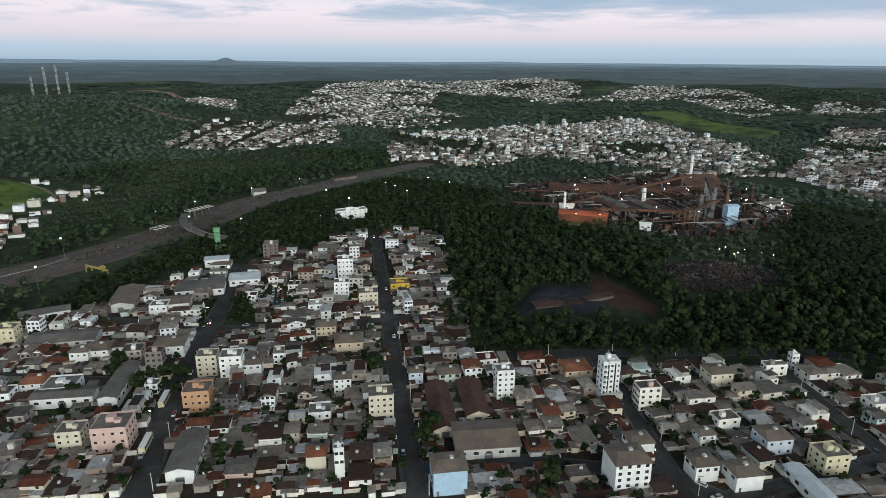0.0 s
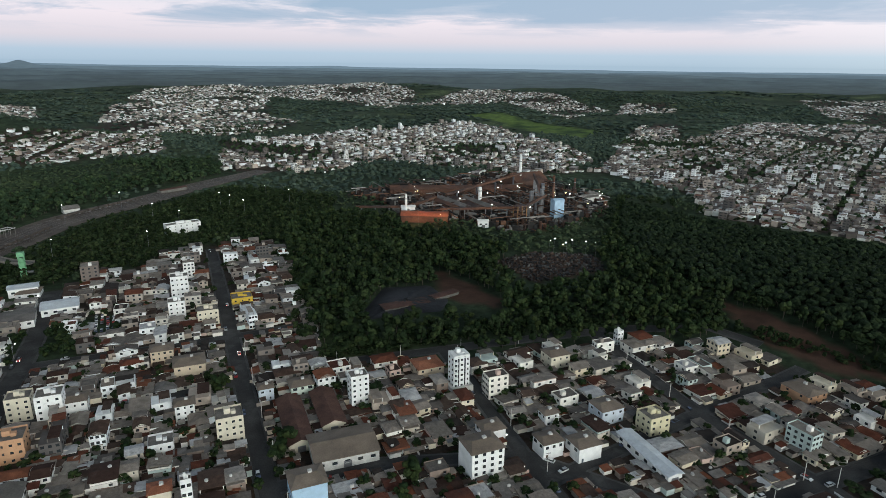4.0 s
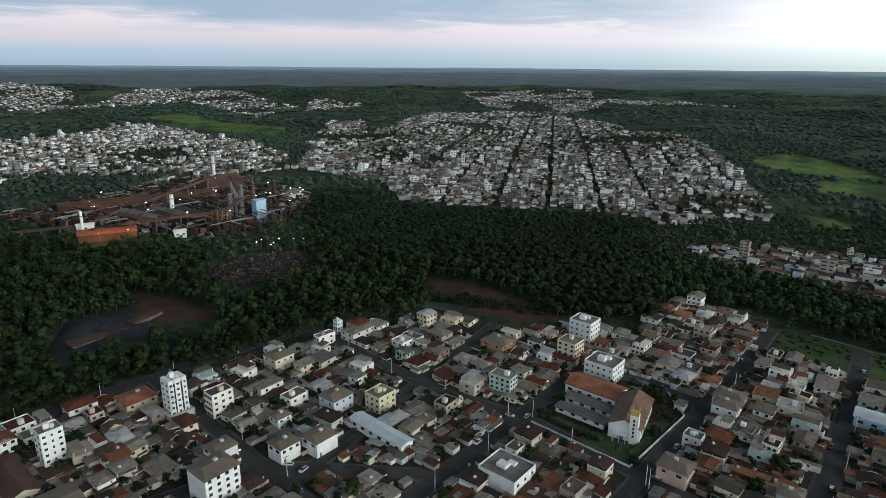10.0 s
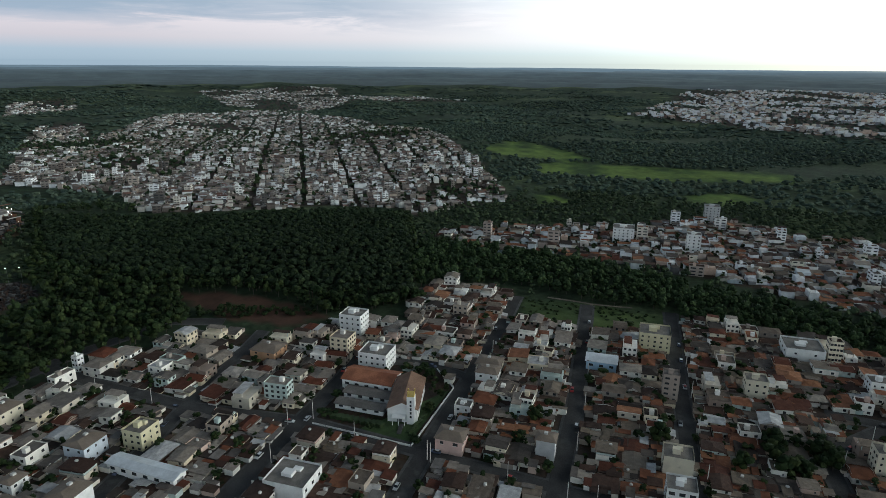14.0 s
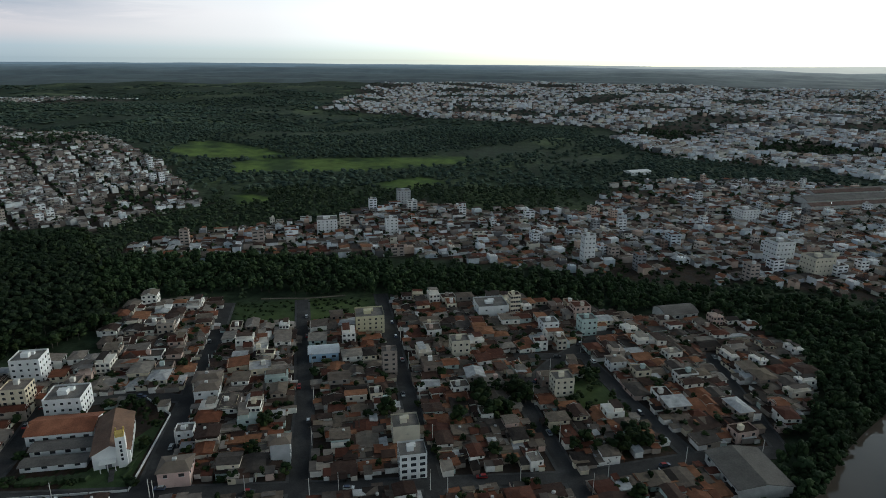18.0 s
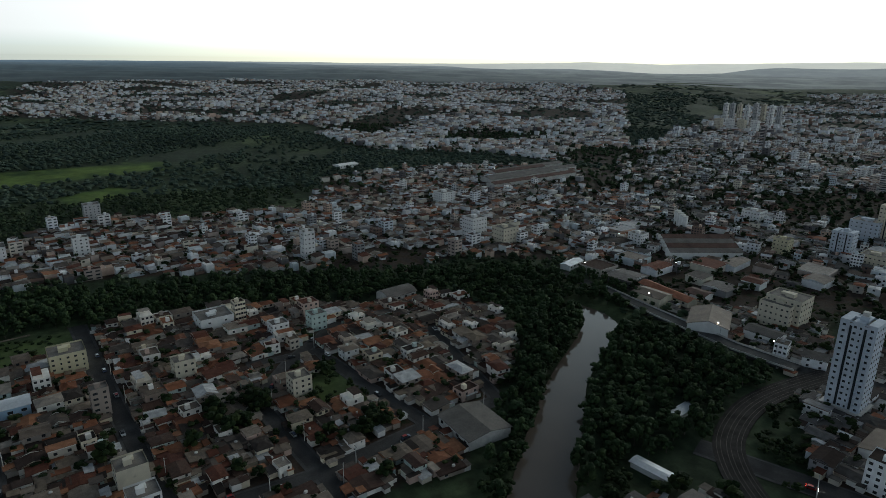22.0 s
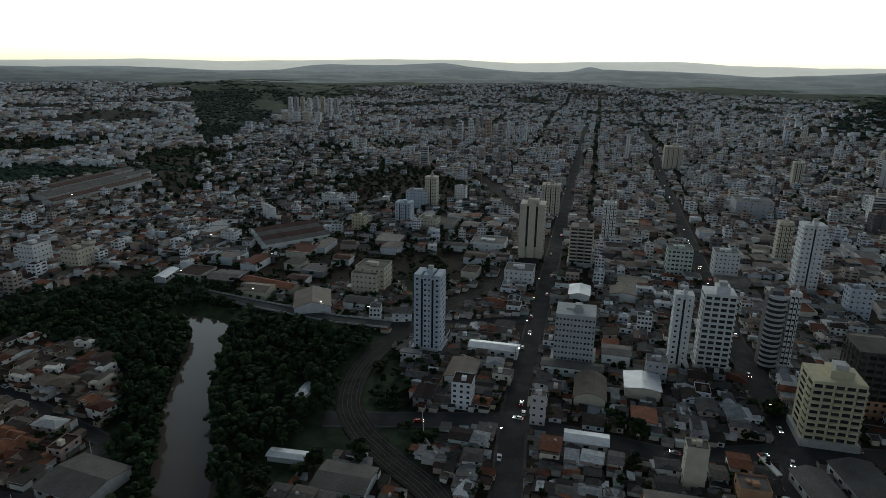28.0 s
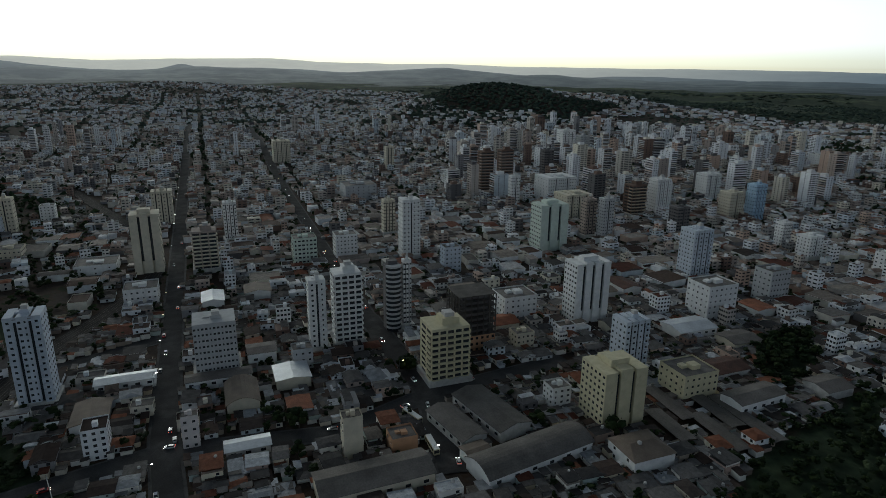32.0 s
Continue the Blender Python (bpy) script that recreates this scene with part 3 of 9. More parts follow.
class Bag:
    """Collects many placed shapes into one mesh."""

    def __init__(self):
        self.v, self.q, self.t, self.mq, self.mt, self.n = [], [], [], [], [], 0

    def add(self, shape, pts):
        k, m, _ = pts.shape
        off = self.n + np.arange(k)[:, None, None] * m
        self.v.append(pts.reshape(-1, 3))
        if shape.q:
            self.q.append((np.array(shape.q)[None] + off).reshape(-1, 4))
            self.mq.append(np.tile(shape.mq, k))
        if shape.t:
            self.t.append((np.array(shape.t)[None] + off).reshape(-1, 3))
            self.mt.append(np.tile(shape.mt, k))
        self.n += k * m

    def build(self, name, mats, smooth=False):
        cat = lambda a, w: np.concatenate(a) if a else np.zeros((0, w), int) if w else np.zeros(0, int)
        return mesh_from(name, cat(self.v, 3), cat(self.q, 4), cat(self.t, 3), mats, cat(self.mq, 0), cat(self.mt, 0), smooth)


def shape_mesh(shape, name, w, d, h, mats):
    """One shape as a mesh of its own at the given size."""
    bag = Bag()
    one = np.array([0.0])
    bag.add(shape, shape.place(one, one, one, one, one + w, one + d, one + h))
    return bag.build(name, mats)


def part(name, me, parent, at=None, label=""):
    ob = new(name, me)
    ob.parent = parent
    if at is not None:
        ob.matrix_basis = at
    if label:
        ob["label"] = label
    return ob


def thing(name, label, category, group="", at=None, kind=""):
    ob = new(name)
    ob.empty_display_size = 0.5
    if at is not None:
        ob.matrix_basis = at
    return tagged(ob, label, category, group, kind)


def ribbon(name, line, width, z, mat, label="", thick=0.0, close=0.0, step=10.0):
    """A strip along a line, lying on the land at height z over it."""
    pts = []
    for (x0, y0), (x1, y1) in zip(line, line[1:]):
        k = max(1, int(math.hypot(x1 - x0, y1 - y0) / step))
        pts += [(x0 + (x1 - x0) * i / k, y0 + (y1 - y0) * i / k) for i in range(k)]
    pts.append(line[-1])
    p = np.array(pts, float)
    d = np.gradient(p, axis=0)
    d /= np.linalg.norm(d, axis=1)[:, None]
    nrm = np.stack([-d[:, 1], d[:, 0]], 1)
    wd = np.interp(np.linspace(0, 1, len(p)), np.linspace(0, 1, len(width)), width) if isinstance(width, (list, tuple)) else np.full(len(p), float(width))
    rows = []
    cols = (-1, 1) if not thick else (-1, -1, 1, 1)
    for i, c in enumerate(cols):
        q = p + nrm * (c * wd / 2)[:, None] + nrm * close
        low = thick and i in (0, 3)
        rows.append(np.column_stack([q, height(q[:, 0], q[:, 1]) + z - (thick if low else 0)]))
    v = np.concatenate(rows)
    k = len(p)
    f = []
    for c in range(len(cols) - 1):
        f += [(c * k + i, (c + 1) * k + i, (c + 1) * k + i + 1, c * k + i + 1) for i in range(k - 1)]
    me = mesh_from(name, v, np.array(f)[:, ::-1], [], [mat])
    ob = new(name, me)
    return tagged(ob, label, "", "", "structure")

# ---- single buildings: flats, shops, towers ----
PAINTS = {"white": [(0.76, 0.75, 0.73)], "cream": [(0.62, 0.56, 0.44)], "yellow": [(0.60, 0.54, 0.36)], "brightyellow": [(0.62, 0.42, 0.06)], "grey": [(0.47, 0.47, 0.47)],
          "bluewhite": [(0.54, 0.58, 0.64)], "blue": [(0.40, 0.54, 0.68)], "brown": [(0.15, 0.095, 0.07)], "brownwhite": [(0.34, 0.28, 0.24)], "dark": [(0.13, 0.12, 0.12)],
          "greenwhite": [(0.58, 0.64, 0.56)], "mint": [(0.50, 0.60, 0.55)], "pink": [(0.60, 0.42, 0.37)], "orange": [(0.50, 0.29, 0.17)], "beige": [(0.52, 0.42, 0.31)],
          "redwhite": [(0.68, 0.62, 0.60)]}
PAINT = {k: material(k + "_painted_plaster", v, 0.88, "", 0.3, 0.12, 4.0, 0.06, stain=tuple(c * 0.55 for c in v[0]), stain_scale=0.4, stain_edge=(0.6, 0.85)) for k, v in PAINTS.items()}
M_ROOFSLAB = material("roof_concrete", [(0.164, 0.148, 0.133), (0.221, 0.2, 0.179)], 0.9, "", 0.3, 0.3, 2.0, 0.2)
M_ROOFBROWN = material("roof_fibre_brown", [(0.168, 0.129, 0.0981), (0.207, 0.162, 0.126)], 0.75, "", 0.2, 0.25, 2.0, 0.15, stripes=1.6)
M_ROOFRED = material("roof_clay", [(0.26, 0.095, 0.05), (0.33, 0.13, 0.07)], 0.85, "", 0.25, 0.3, 2.0, 0.2, stripes=2.0)
M_METAL = material("roof_metal", [(0.55, 0.57, 0.60), (0.66, 0.68, 0.70)], 0.45, "", 0.2, 0.15, 1.0, 0.1, stripes=1.2, metal=0.2)
M_TANK = material("tank_concrete", [(0.55, 0.53, 0.50)], 0.9, "", 0.4, 0.2, 3.0, 0.1)


def pane_mesh(w, h):
    s = Shape()
    s.box(((0, -w / 2), (0, w / 2)), ((0, -0.06), (0, 0.06)), ((0, 0), (0, h)), 0, bottom=True)
    s.box(((0, -w / 2 - 0.1), (0, w / 2 + 0.1)), ((0, -0.1), (0, 0.1)), ((0, -0.12), (0, 0)), 1, bottom=True)
    return shape_mesh(s, "window", 1, 1, 1, [M_PANE, M_WHITE])


PANE_STD, PANE_WIDE, PANE_SMALL = pane_mesh(1.3, 1.25), pane_mesh(2.0, 1.3), pane_mesh(0.8, 0.8)


def door_mesh():
    s = Shape()
    s.box(((0, -0.45), (0, 0.45)), ((0, -0.05), (0, 0.05)), ((0, 0), (0, 2.1)), 0)
    return shape_mesh(s, "door", 1, 1, 1, [material("door_paint", [(0.10, 0.07, 0.05), (0.16, 0.15, 0.14), (0.08, 0.10, 0.12)], 0.6, "object", 0.5, 0.1, 4, 0.1)])


DOOR = door_mesh()


def wall_spots(w, d, nx, ny):
    """Window places round a body: x, y, turn."""
    out = []
    for i in range(nx):
        c = -w / 2 + w * (i + 0.5) / nx
        out += [(c, -d / 2, 0), (c, d / 2, 180)]
    for i in range(ny):
        c = -d / 2 + d * (i + 0.5) / ny
        out += [(w / 2, c, 90), (-w / 2, c, 270)]
    return out


def block(x, y, turn, w, d, h, floors, paint, roof, label):
    """A free-standing building of several storeys."""
    SKIP.append((x, y, max(w, d) * 0.52))
    r = math.hypot(x, y)
    kind = "apartment_tower" if floors >= 7 else "apartment_block" if floors >= 3 else "house"
    z = float(height(np.array([x]), np.array([y]))[0]) - 0.3
    root = thing(kind, label, "tower" if floors >= 7 else "building" if floors >= 3 else "house", "", pose(x, y, z, 0, 0, turn))
    wall = PAINT[paint]
    top = 0.9 if roof == "flat" else 0.0
    body = Shape()
    tall = floors >= 7
    k = 0.93 if tall else 1.0
    body.box(((-k, 0), (k, 0)), ((-k, 0), (k, 0)), ((0, 0), (1, top)), 0, top=roof != "flat")
    part("wall", shape_mesh(body, "wall", w, d, h, [wall]), root)
    wings = []
    if tall:                                         # wings stand proud of the core, with deep slots between them
        style = int(abs(x) + abs(y)) % 3
        wings = [[(-1, -0.12), (0.12, 1)], [(-1, -0.5), (-0.3, 0.3), (0.5, 1)], [(-1, -0.62), (-0.48, -0.06), (0.06, 0.48), (0.62, 1)]][2 if paint == "yellow" else style]
        if "hotel" in label:                         # one plain slab
            wings = [(-1, 1)]
        for a0, a1 in wings:
            pl = Shape()
            pl.box(((a0, 0), (a1, 0)), ((-1, 0), (1, 0)), ((0, 0), (1, top + 0.25)), 0)
            part("wing", shape_mesh(pl, "wing", w, d, h, [wall]), root)
        for (p0, p1), (q0, q1) in zip(wings, wings[1:]):
            c, sg = (p1 + q0) / 2, (1 if y < 0 else -1)
            sl = Shape()
            sl.box(((c, -0.5), (c, 0.5)), ((sg * k, -0.05), (sg * k, 0.05)), ((0.04, 0), (0.97, 0)), 0)
            part("stair_glazing", shape_mesh(sl, "stair_glazing", w, d, h, [M_GLASS]), root, label="dark strip of stair windows in the slot")
    rs = Shape()
    if roof == "flat":
        rs.box(((-1, 0.2), (1, -0.2)), ((-1, 0.2), (1, -0.2)), ((1, -0.1), (1, 0.15)), 0)
        part("roof", shape_mesh(rs, "roof", w, d, h, [M_ROOFSLAB]), root, label="flat concrete roof behind a parapet")
        th = 2.6 if floors > 2 else 1.6
        ts = Shape()
        ts.box(((-0.1, -0.12 * w), (-0.1, 0.12 * w)), ((0.15, -0.13 * d), (0.15, 0.13 * d)), ((1, 0.15), (1, th * (1.2 if tall else 0.9))), 0)
        ts.box(((0.35, -0.08 * w), (0.35, 0.08 * w)), ((-0.1, -0.1 * d), (-0.1, 0.1 * d)), ((1, 0.15), (1, th * 0.6)), 0)
        part("roof_house", shape_mesh(ts, "roof_house", w, d, h, [wall]), root)
        if floors >= 9:
            cs = Shape()
            cs.box(((-0.1, -0.09 * w), (-0.1, 0.09 * w)), ((0.15, -0.11 * d), (0.15, 0.11 * d)), ((1, th * 1.2), (1, th * 1.2 + 1.8)), 0)
            part("water_tank", shape_mesh(cs, "water_tank", w, d, h, [M_TANK]), root)
    else:
        e = 0.6
        red = "red" in label or "orange roof" in label
        lo, up = (1, 0.0), (1, 0.12 * min(w, d))
        A, B, C, D = (-1, -e, -1, -e, *lo), (1, e, -1, -e, *lo), (1, e, 1, e, *lo), (-1, -e, 1, e, *lo)
        if w >= d:
            P, Q = (-0.6, 0, 0, 0, *up), (0.6, 0, 0, 0, *up)
            rs.solid([A, B, C, D, P, Q], [(0, 1, 5, 4), (2, 3, 4, 5), (3, 2, 1, 0)], [(1, 2, 5), (3, 0, 4)], 0)
        else:
            P, Q = (0, 0, -0.6, 0, *up), (0, 0, 0.6, 0, *up)
            rs.solid([A, B, C, D, P, Q], [(1, 2, 5, 4), (3, 0, 4, 5), (3, 2, 1, 0)], [(0, 1, 4), (2, 3, 5)], 0)
        part("roof", shape_mesh(rs, "roof", w, d, h, [M_ROOFRED if red else M_ROOFBROWN]), root)
        cap = Shape()
        cap.box(((0.2, -0.7), (0.2, 0.7)), ((0.1, -0.7), (0.1, 0.7)), ((1, 0.0), (1, 0.12 * min(w, d) + 0.7)), 0)
        part("water_tank", shape_mesh(cap, "water_tank", w, d, h, [M_TANK]), root)
    fh = h / floors
    nx, ny = max(2, min(6, round(w / 3.0))), max(2, min(5, round(d / 3.2)))
    if floors <= 2:
        nx, ny = min(nx, 3), min(ny, 2)
    if floors <= 5 and r < 232:
        for f in range(floors):
            for k, (px, py, a) in enumerate(wall_spots(w, d, nx, ny)):
                if f == 0 and k == 0:
                    part("door", DOOR, root, pose(px, py, 0.3, 0, 0, a))
                    continue
                if (a // 90 + int(abs(x))) % 4 == 3 or (k * 5 + f * 3 + int(abs(y))) % 5 == 0:      # blank party walls and gaps
                    continue
                part("window", (PANE_STD, PANE_WIDE, PANE_SMALL)[(k * 7 + floors + int(w)) % 3 if paint != "white" else (k % 2)], root, pose(px, py, (f + 0.36) * fh, 0, 0, a))
    else:
        row = Shape()
        wide = {"brownwhite": 1.9, "dark": 2.2, "greenwhite": 2.0, "grey": 1.1}.get(paint, 1.15)
        high = 1.3 if paint in ("dark", "greenwhite") else 1.0
        spots = wall_spots(w, d, nx, ny)
        if wings:
            spots = [q for q in spots if q[2] in (90, 270)]
            for a0, a1 in wings:
                span = (a1 - a0) * w / 2
                m = max(1, round(span / (1.9 if "hotel" in label else 2.7)))
                for i in range(m):
                    c = a0 * w / 2 + span * (i + 0.5) / m
                    spots += [(c, -d / 2, 0), (c, d / 2, 180)]
        for i, (px, py, a) in enumerate(spots):
            ww = wide * (0.62 if i % 3 == 2 else 1.0)
            hw = ((0, px - ww / 2), (0, px + ww / 2)) if a in (0, 180) else ((0, px - 0.06), (0, px + 0.06))
            hd = ((0, py - 0.06), (0, py + 0.06)) if a in (0, 180) else ((0, py - ww / 2), (0, py + ww / 2))
            row.box(hw, hd, ((0, 0), (0, high)), 0, bottom=True)
        me = shape_mesh(row, "window_band", 1, 1, 1, [M_GLASS])
        bal = Shape()
        c0, c1 = wings[0] if wings else (-0.6, -0.12)
        y0, y1 = (d / 2 - 0.1, d / 2 + 1.2) if y < 0 else (-d / 2 - 1.2, -d / 2 + 0.1)
        bal.box(((0, c0 * w / 2 + 0.5), (0, c1 * w / 2 - 0.3)), ((0, y0), (0, y1)), ((0, -0.1), (0, 0.9)), 0, bottom=True)
        bme = shape_mesh(bal, "balcony", 1, 1, 1, [wall])
        for f in range(floors):
            part("window_band", me, root, pose(0, 0, (f + 0.36) * fh))["kind"] = "stuff"
            if tall and f > 0 and r < 560 and paint not in ("grey", "blue", "yellow", "greenwhite"):
                part("balcony", bme, root, pose(0, 0, f * fh))
    if floors >= 7 and r < 600:                      # a low base round the foot
        ps = Shape()
        ps.box(((-1, -1.5), (1, 1.5)), ((-1, -1.5), (1, 1.5)), ((0, 0), (0, 3.6)), 0)
        part("podium", shape_mesh(ps, "podium", w, d, h, [M_TANK]), root)
    return root


def front_tower(x, y, turn, w, d, h, floors, paint, style, label, panels=3, trim=None):
    """A tower whose front has its own form: blank panels between slots, balcony bands, a rounded bay, or bare unfinished floors."""
    SKIP.append((x, y, max(w, d) * 0.52))
    z = float(height(np.array([x]), np.array([y]))[0]) - 0.3
    root = thing("apartment_tower", label, "tower", "", pose(x, y, z, 0, 0, turn))
    wall, band = PAINT[paint], PAINT[trim or paint]
    fh = h / floors

    def solid(name, mat, x0, x1, y0, y1, z0, z1, label="", at=None):
        b = Shape()
        b.box(((0, x0), (0, x1)), ((0, y0), (0, y1)), ((0, z0), (0, z1)), 0, bottom=True)
        return part(name, shape_mesh(b, name, 1, 1, 1, [mat]), root, at, label)

    def each_floor(name, mat, boxes, first=0, lift=0.36):
        b = Shape()
        for x0, x1, y0, y1, z0, z1 in boxes:
            b.box(((0, x0), (0, x1)), ((0, y0), (0, y1)), ((0, z0), (0, z1)), 0, bottom=True)
        me = shape_mesh(b, name, 1, 1, 1, [mat])
        for f in range(first, floors):
            part(name, me, root, pose(0, 0, (f + lift) * fh))["kind"] = "stuff"

    hw, hd = w / 2, d / 2
    if style == "panels":
        solid("wall", wall, -hw + 0.4, hw - 0.4, -hd, hd - 1.6, 0, h)
        slot = 0.09 * w
        pw = (w - slot * (panels - 1)) / panels
        for k in range(panels):
            x0 = -hw + k * (pw + slot)
            solid("panel", wall, x0, x0 + pw, -hd, hd, 0, h + (1.4 if k == panels // 2 else 0.6))
            if k:
                solid("stair_glazing", M_GLASS, x0 - slot, x0, hd - 1.6, hd - 1.4, 0.22 * h, h - 1.2, "dark strip of windows deep in the slot")
        n = max(2, round(d / 3))
        each_floor("window_band", M_GLASS, [(sg * hw - 0.06, sg * hw + 0.06, -hd + d * (i + 0.5) / n - 0.65, -hd + d * (i + 0.5) / n + 0.65, 0, 1.15) for i in range(n) for sg in (-1, 1)])
        solid("roof_house", wall, -0.22 * w, 0.22 * w, -0.2 * d, 0.2 * d, h, h + 3.6)
    elif style == "bands":
        solid("wall", wall, -hw, hw, -hd, hd, 0, h + 0.8)
        fins = [-hw + w * k / panels for k in range(panels + 1)]
        glass, rail = [], []
        for k, (a, b) in enumerate(zip(fins, fins[1:])):
            glass.append((a + 0.5, b - 0.5, hd - 0.05, hd + 0.05, -0.2, 1.35))
            rail.append((a + 0.25, b - 0.25, hd, hd + (1.3 if k % 2 == 0 else 0.5), -1.1, -0.15))
        for sg in (-1, 1):
            glass.append((sg * hw - 0.05, sg * hw + 0.05, -0.7 * hd, 0.0, -0.1, 1.2))
            glass.append((sg * hw - 0.05, sg * hw + 0.05, 0.25 * hd, 0.85 * hd, -0.2, 1.35))
            rail.append((min(sg * hw, sg * (hw + 0.8)), max(sg * hw, sg * (hw + 0.8)), 0.2 * hd, 0.95 * hd, -1.1, -0.15))
        each_floor("window_band", M_GLASS, glass)
        each_floor("balcony", band, rail, 1)
        solid("roof_house", wall, -0.3 * w, 0.15 * w, -0.25 * d, 0.25 * d, h + 0.8, h + 4.0)
        solid("water_tank", M_TANK, -0.2 * w, 0.05 * w, -0.15 * d, 0.15 * d, h + 4.0, h + 6.0)
        solid("podium", M_TANK, -hw - 1.4, hw + 1.4, -hd - 1.4, hd + 1.6, 0, 3.8)
    elif style == "round":
        k = 12
        arc = [(hw * math.cos(math.pi * i / k), 0.4 * hd + hw * math.sin(math.pi * i / k) * 0.9) for i in range(k + 1)]

        def bay(name, mat, grow, z0, z1):
            b = Shape()
            ring = [(0, px * grow, 0, 0.4 * hd + (py - 0.4 * hd) * grow, 0, zz) for zz in (z0, z1) for px, py in arc]
            m = k + 1
            b.solid(ring + [(0, 0, 0, 0.4 * hd, 0, z0), (0, 0, 0, 0.4 * hd, 0, z1)], [(i, i + 1, m + i + 1, m + i) for i in range(k)], [(m + i, m + i + 1, 2 * m + 1) for i in range(k)] + [(i + 1, i, 2 * m) for i in range(k)], 0)
            return shape_mesh(b, name, 1, 1, 1, [mat])

        solid("wall", wall, -hw, hw, -hd, 0.4 * hd, 0, h)
        part("bay_glazing", bay("bay_glazing", M_GLASS, 0.94, 0, h), root, label="dark curved glass behind the balconies")
        me = bay("balcony", band, 1.0, 0, 1.25)
        for f in range(1, floors + 1):
            part("balcony", me, root, pose(0, 0, f * fh - 0.6))
        solid("roof_house", wall, -0.3 * w, 0.3 * w, -0.4 * d, 0.1 * d, h, h + 2.6)
    else:                                            # bare floors on columns above a brick base
        base = 3 * fh
        solid("wall", PAINT["orange"], -hw + 0.2, hw - 0.2, -hd + 0.2, hd - 0.2, 0, base, "raw brick base with empty openings")
        solid("core", wall, -0.35 * w, 0.35 * w, -0.38 * d, 0.30 * d, base, h)
        me = Shape()
        me.box(((0, -hw), (0, hw)), ((0, -hd), (0, hd)), ((0, 0), (0, 0.35)), 0, bottom=True)
        slab = shape_mesh(me, "floor_slab", 1, 1, 1, [M_RAWCONCRETE])
        for f in range(3, floors + 1):
            part("floor_slab", slab, root, pose(0, 0, f * fh))
        for i in range(7):
            for yy in (hd - 0.3, -hd + 0.3):
                solid("column", M_RAWCONCRETE, -hw + 0.3 + i * (w - 0.6) / 6 - 0.25, -hw + 0.3 + i * (w - 0.6) / 6 + 0.25, yy - 0.25, yy + 0.25, base, h)
        for i in range(1, 5):
            for xx in (hw - 0.3, -hw + 0.3):
                solid("column", M_RAWCONCRETE, xx - 0.25, xx + 0.25, -hd + i * d / 5 - 0.25, -hd + i * d / 5 + 0.25, base, h)
        n = 7
        op = Shape()
        for f in range(3):
            for i in range(n):
                c = -hw + w * (i + 0.5) / n
                op.box(((0, c - 0.7), (0, c + 0.7)), ((0, hd - 0.25), (0, hd - 0.14)), ((0, f * fh + 0.9), (0, f * fh + 2.3)), 0)
        part("opening", shape_mesh(op, "opening", 1, 1, 1, [M_GLASS]), root)["kind"] = "stuff"
    return root


M_RAWCONCRETE = material("raw_concrete", [(0.075, 0.066, 0.06), (0.10, 0.09, 0.08)], 0.95, "", 0.3, 0.3, 2.0, 0.2)
block(133, -282, 10.5, 14.3, 12.2, 43.4, 15, "bluewhite", "flat", "tall pale blue apartment tower")
block(59, -303, 10.5, 20.0, 17.0, 27.8, 9, "grey", "flat", "broad grey hotel block with rows of small windows")
front_tower(133, -474, 10.5, 19.5, 16.6, 44.0, 13, "cream", "panels", "pale apartment tower of three blank panels and dark slots")
front_tower(92, -469, 10.5, 16.8, 14.3, 31.0, 11, "brownwhite", "bands", "grey-brown apartment tower with pale balconies beside the avenue", 3, "cream")
block(85, -550, 10.5, 11.1, 9.5, 34.2, 11, "white", "flat", "slim white apartment tower")
block(158, -627, 10.5, 18.1, 15.4, 31.0, 9, "cream", "flat", "cream apartment tower in the town")
block(9, -318, 10.5, 9.0, 7.6, 40.3, 14, "white", "flat", "slim white apartment tower")
front_tower(-7, -326, 10.5, 14.7, 12.5, 41.6, 14, "white", "bands", "white apartment tower with rows of balconies", 4)
front_tower(-34, -340, 10.5, 9.0, 9.0, 39.7, 14, "dark", "round", "dark glass tower with rounded pale balcony bands", 3, "grey")
block(-42, -340, 10.5, 4.8, 4.1, 41.8, 14, "white", "flat", "white slab beside the dark tower")
front_tower(-74, -311, 10.5, 21.9, 18.6, 32.4, 10, "dark", "frame", "unfinished dark concrete building above a raw brick base")
front_tower(-53, -277, 10.5, 19.7, 16.7, 29.3, 10, "yellow", "bands", "cream-yellow apartment tower with stacked balconies and a water tank", 5)
front_tower(-119, -228, 10.5, 21.2, 18.0, 26.8, 9, "yellow", "panels", "cream-yellow apartment tower with tall dark slots between blank panels")
front_tower(-152, -337, 10.5, 23.5, 14, 37.5, 12, "white", "panels", "bright white apartment slab of four stepped panels", 4)
block(-148, -271, 10.5, 14.2, 12.1, 27.8, 9, "bluewhite", "flat", "pale blue apartment block")
front_tower(-182, -488, 10.5, 25.9, 18.0, 39.2, 11, "greenwhite", "panels", "pale office tower of three blank panels and dark green slots")
block(21, -482, 10.5, 17.8, 15.2, 19.8, 6, "greenwhite", "flat", "white block with pale green stripes")
block(-11, -493, 10.5, 17.2, 14.6, 18.5, 6, "white", "flat", "white block with grey stripes")
block(-62, -481, 10.5, 14.6, 12.4, 47.3, 14, "white", "flat", "tall white apartment tower")
block(-52, -553, 10.5, 10.5, 8.9, 31.6, 10, "cream", "flat", "cream apartment tower in the town")
block(-88, -441, 10.5, 13.1, 11.2, 19.5, 6, "bluewhite", "flat", "pale blue block in the town")
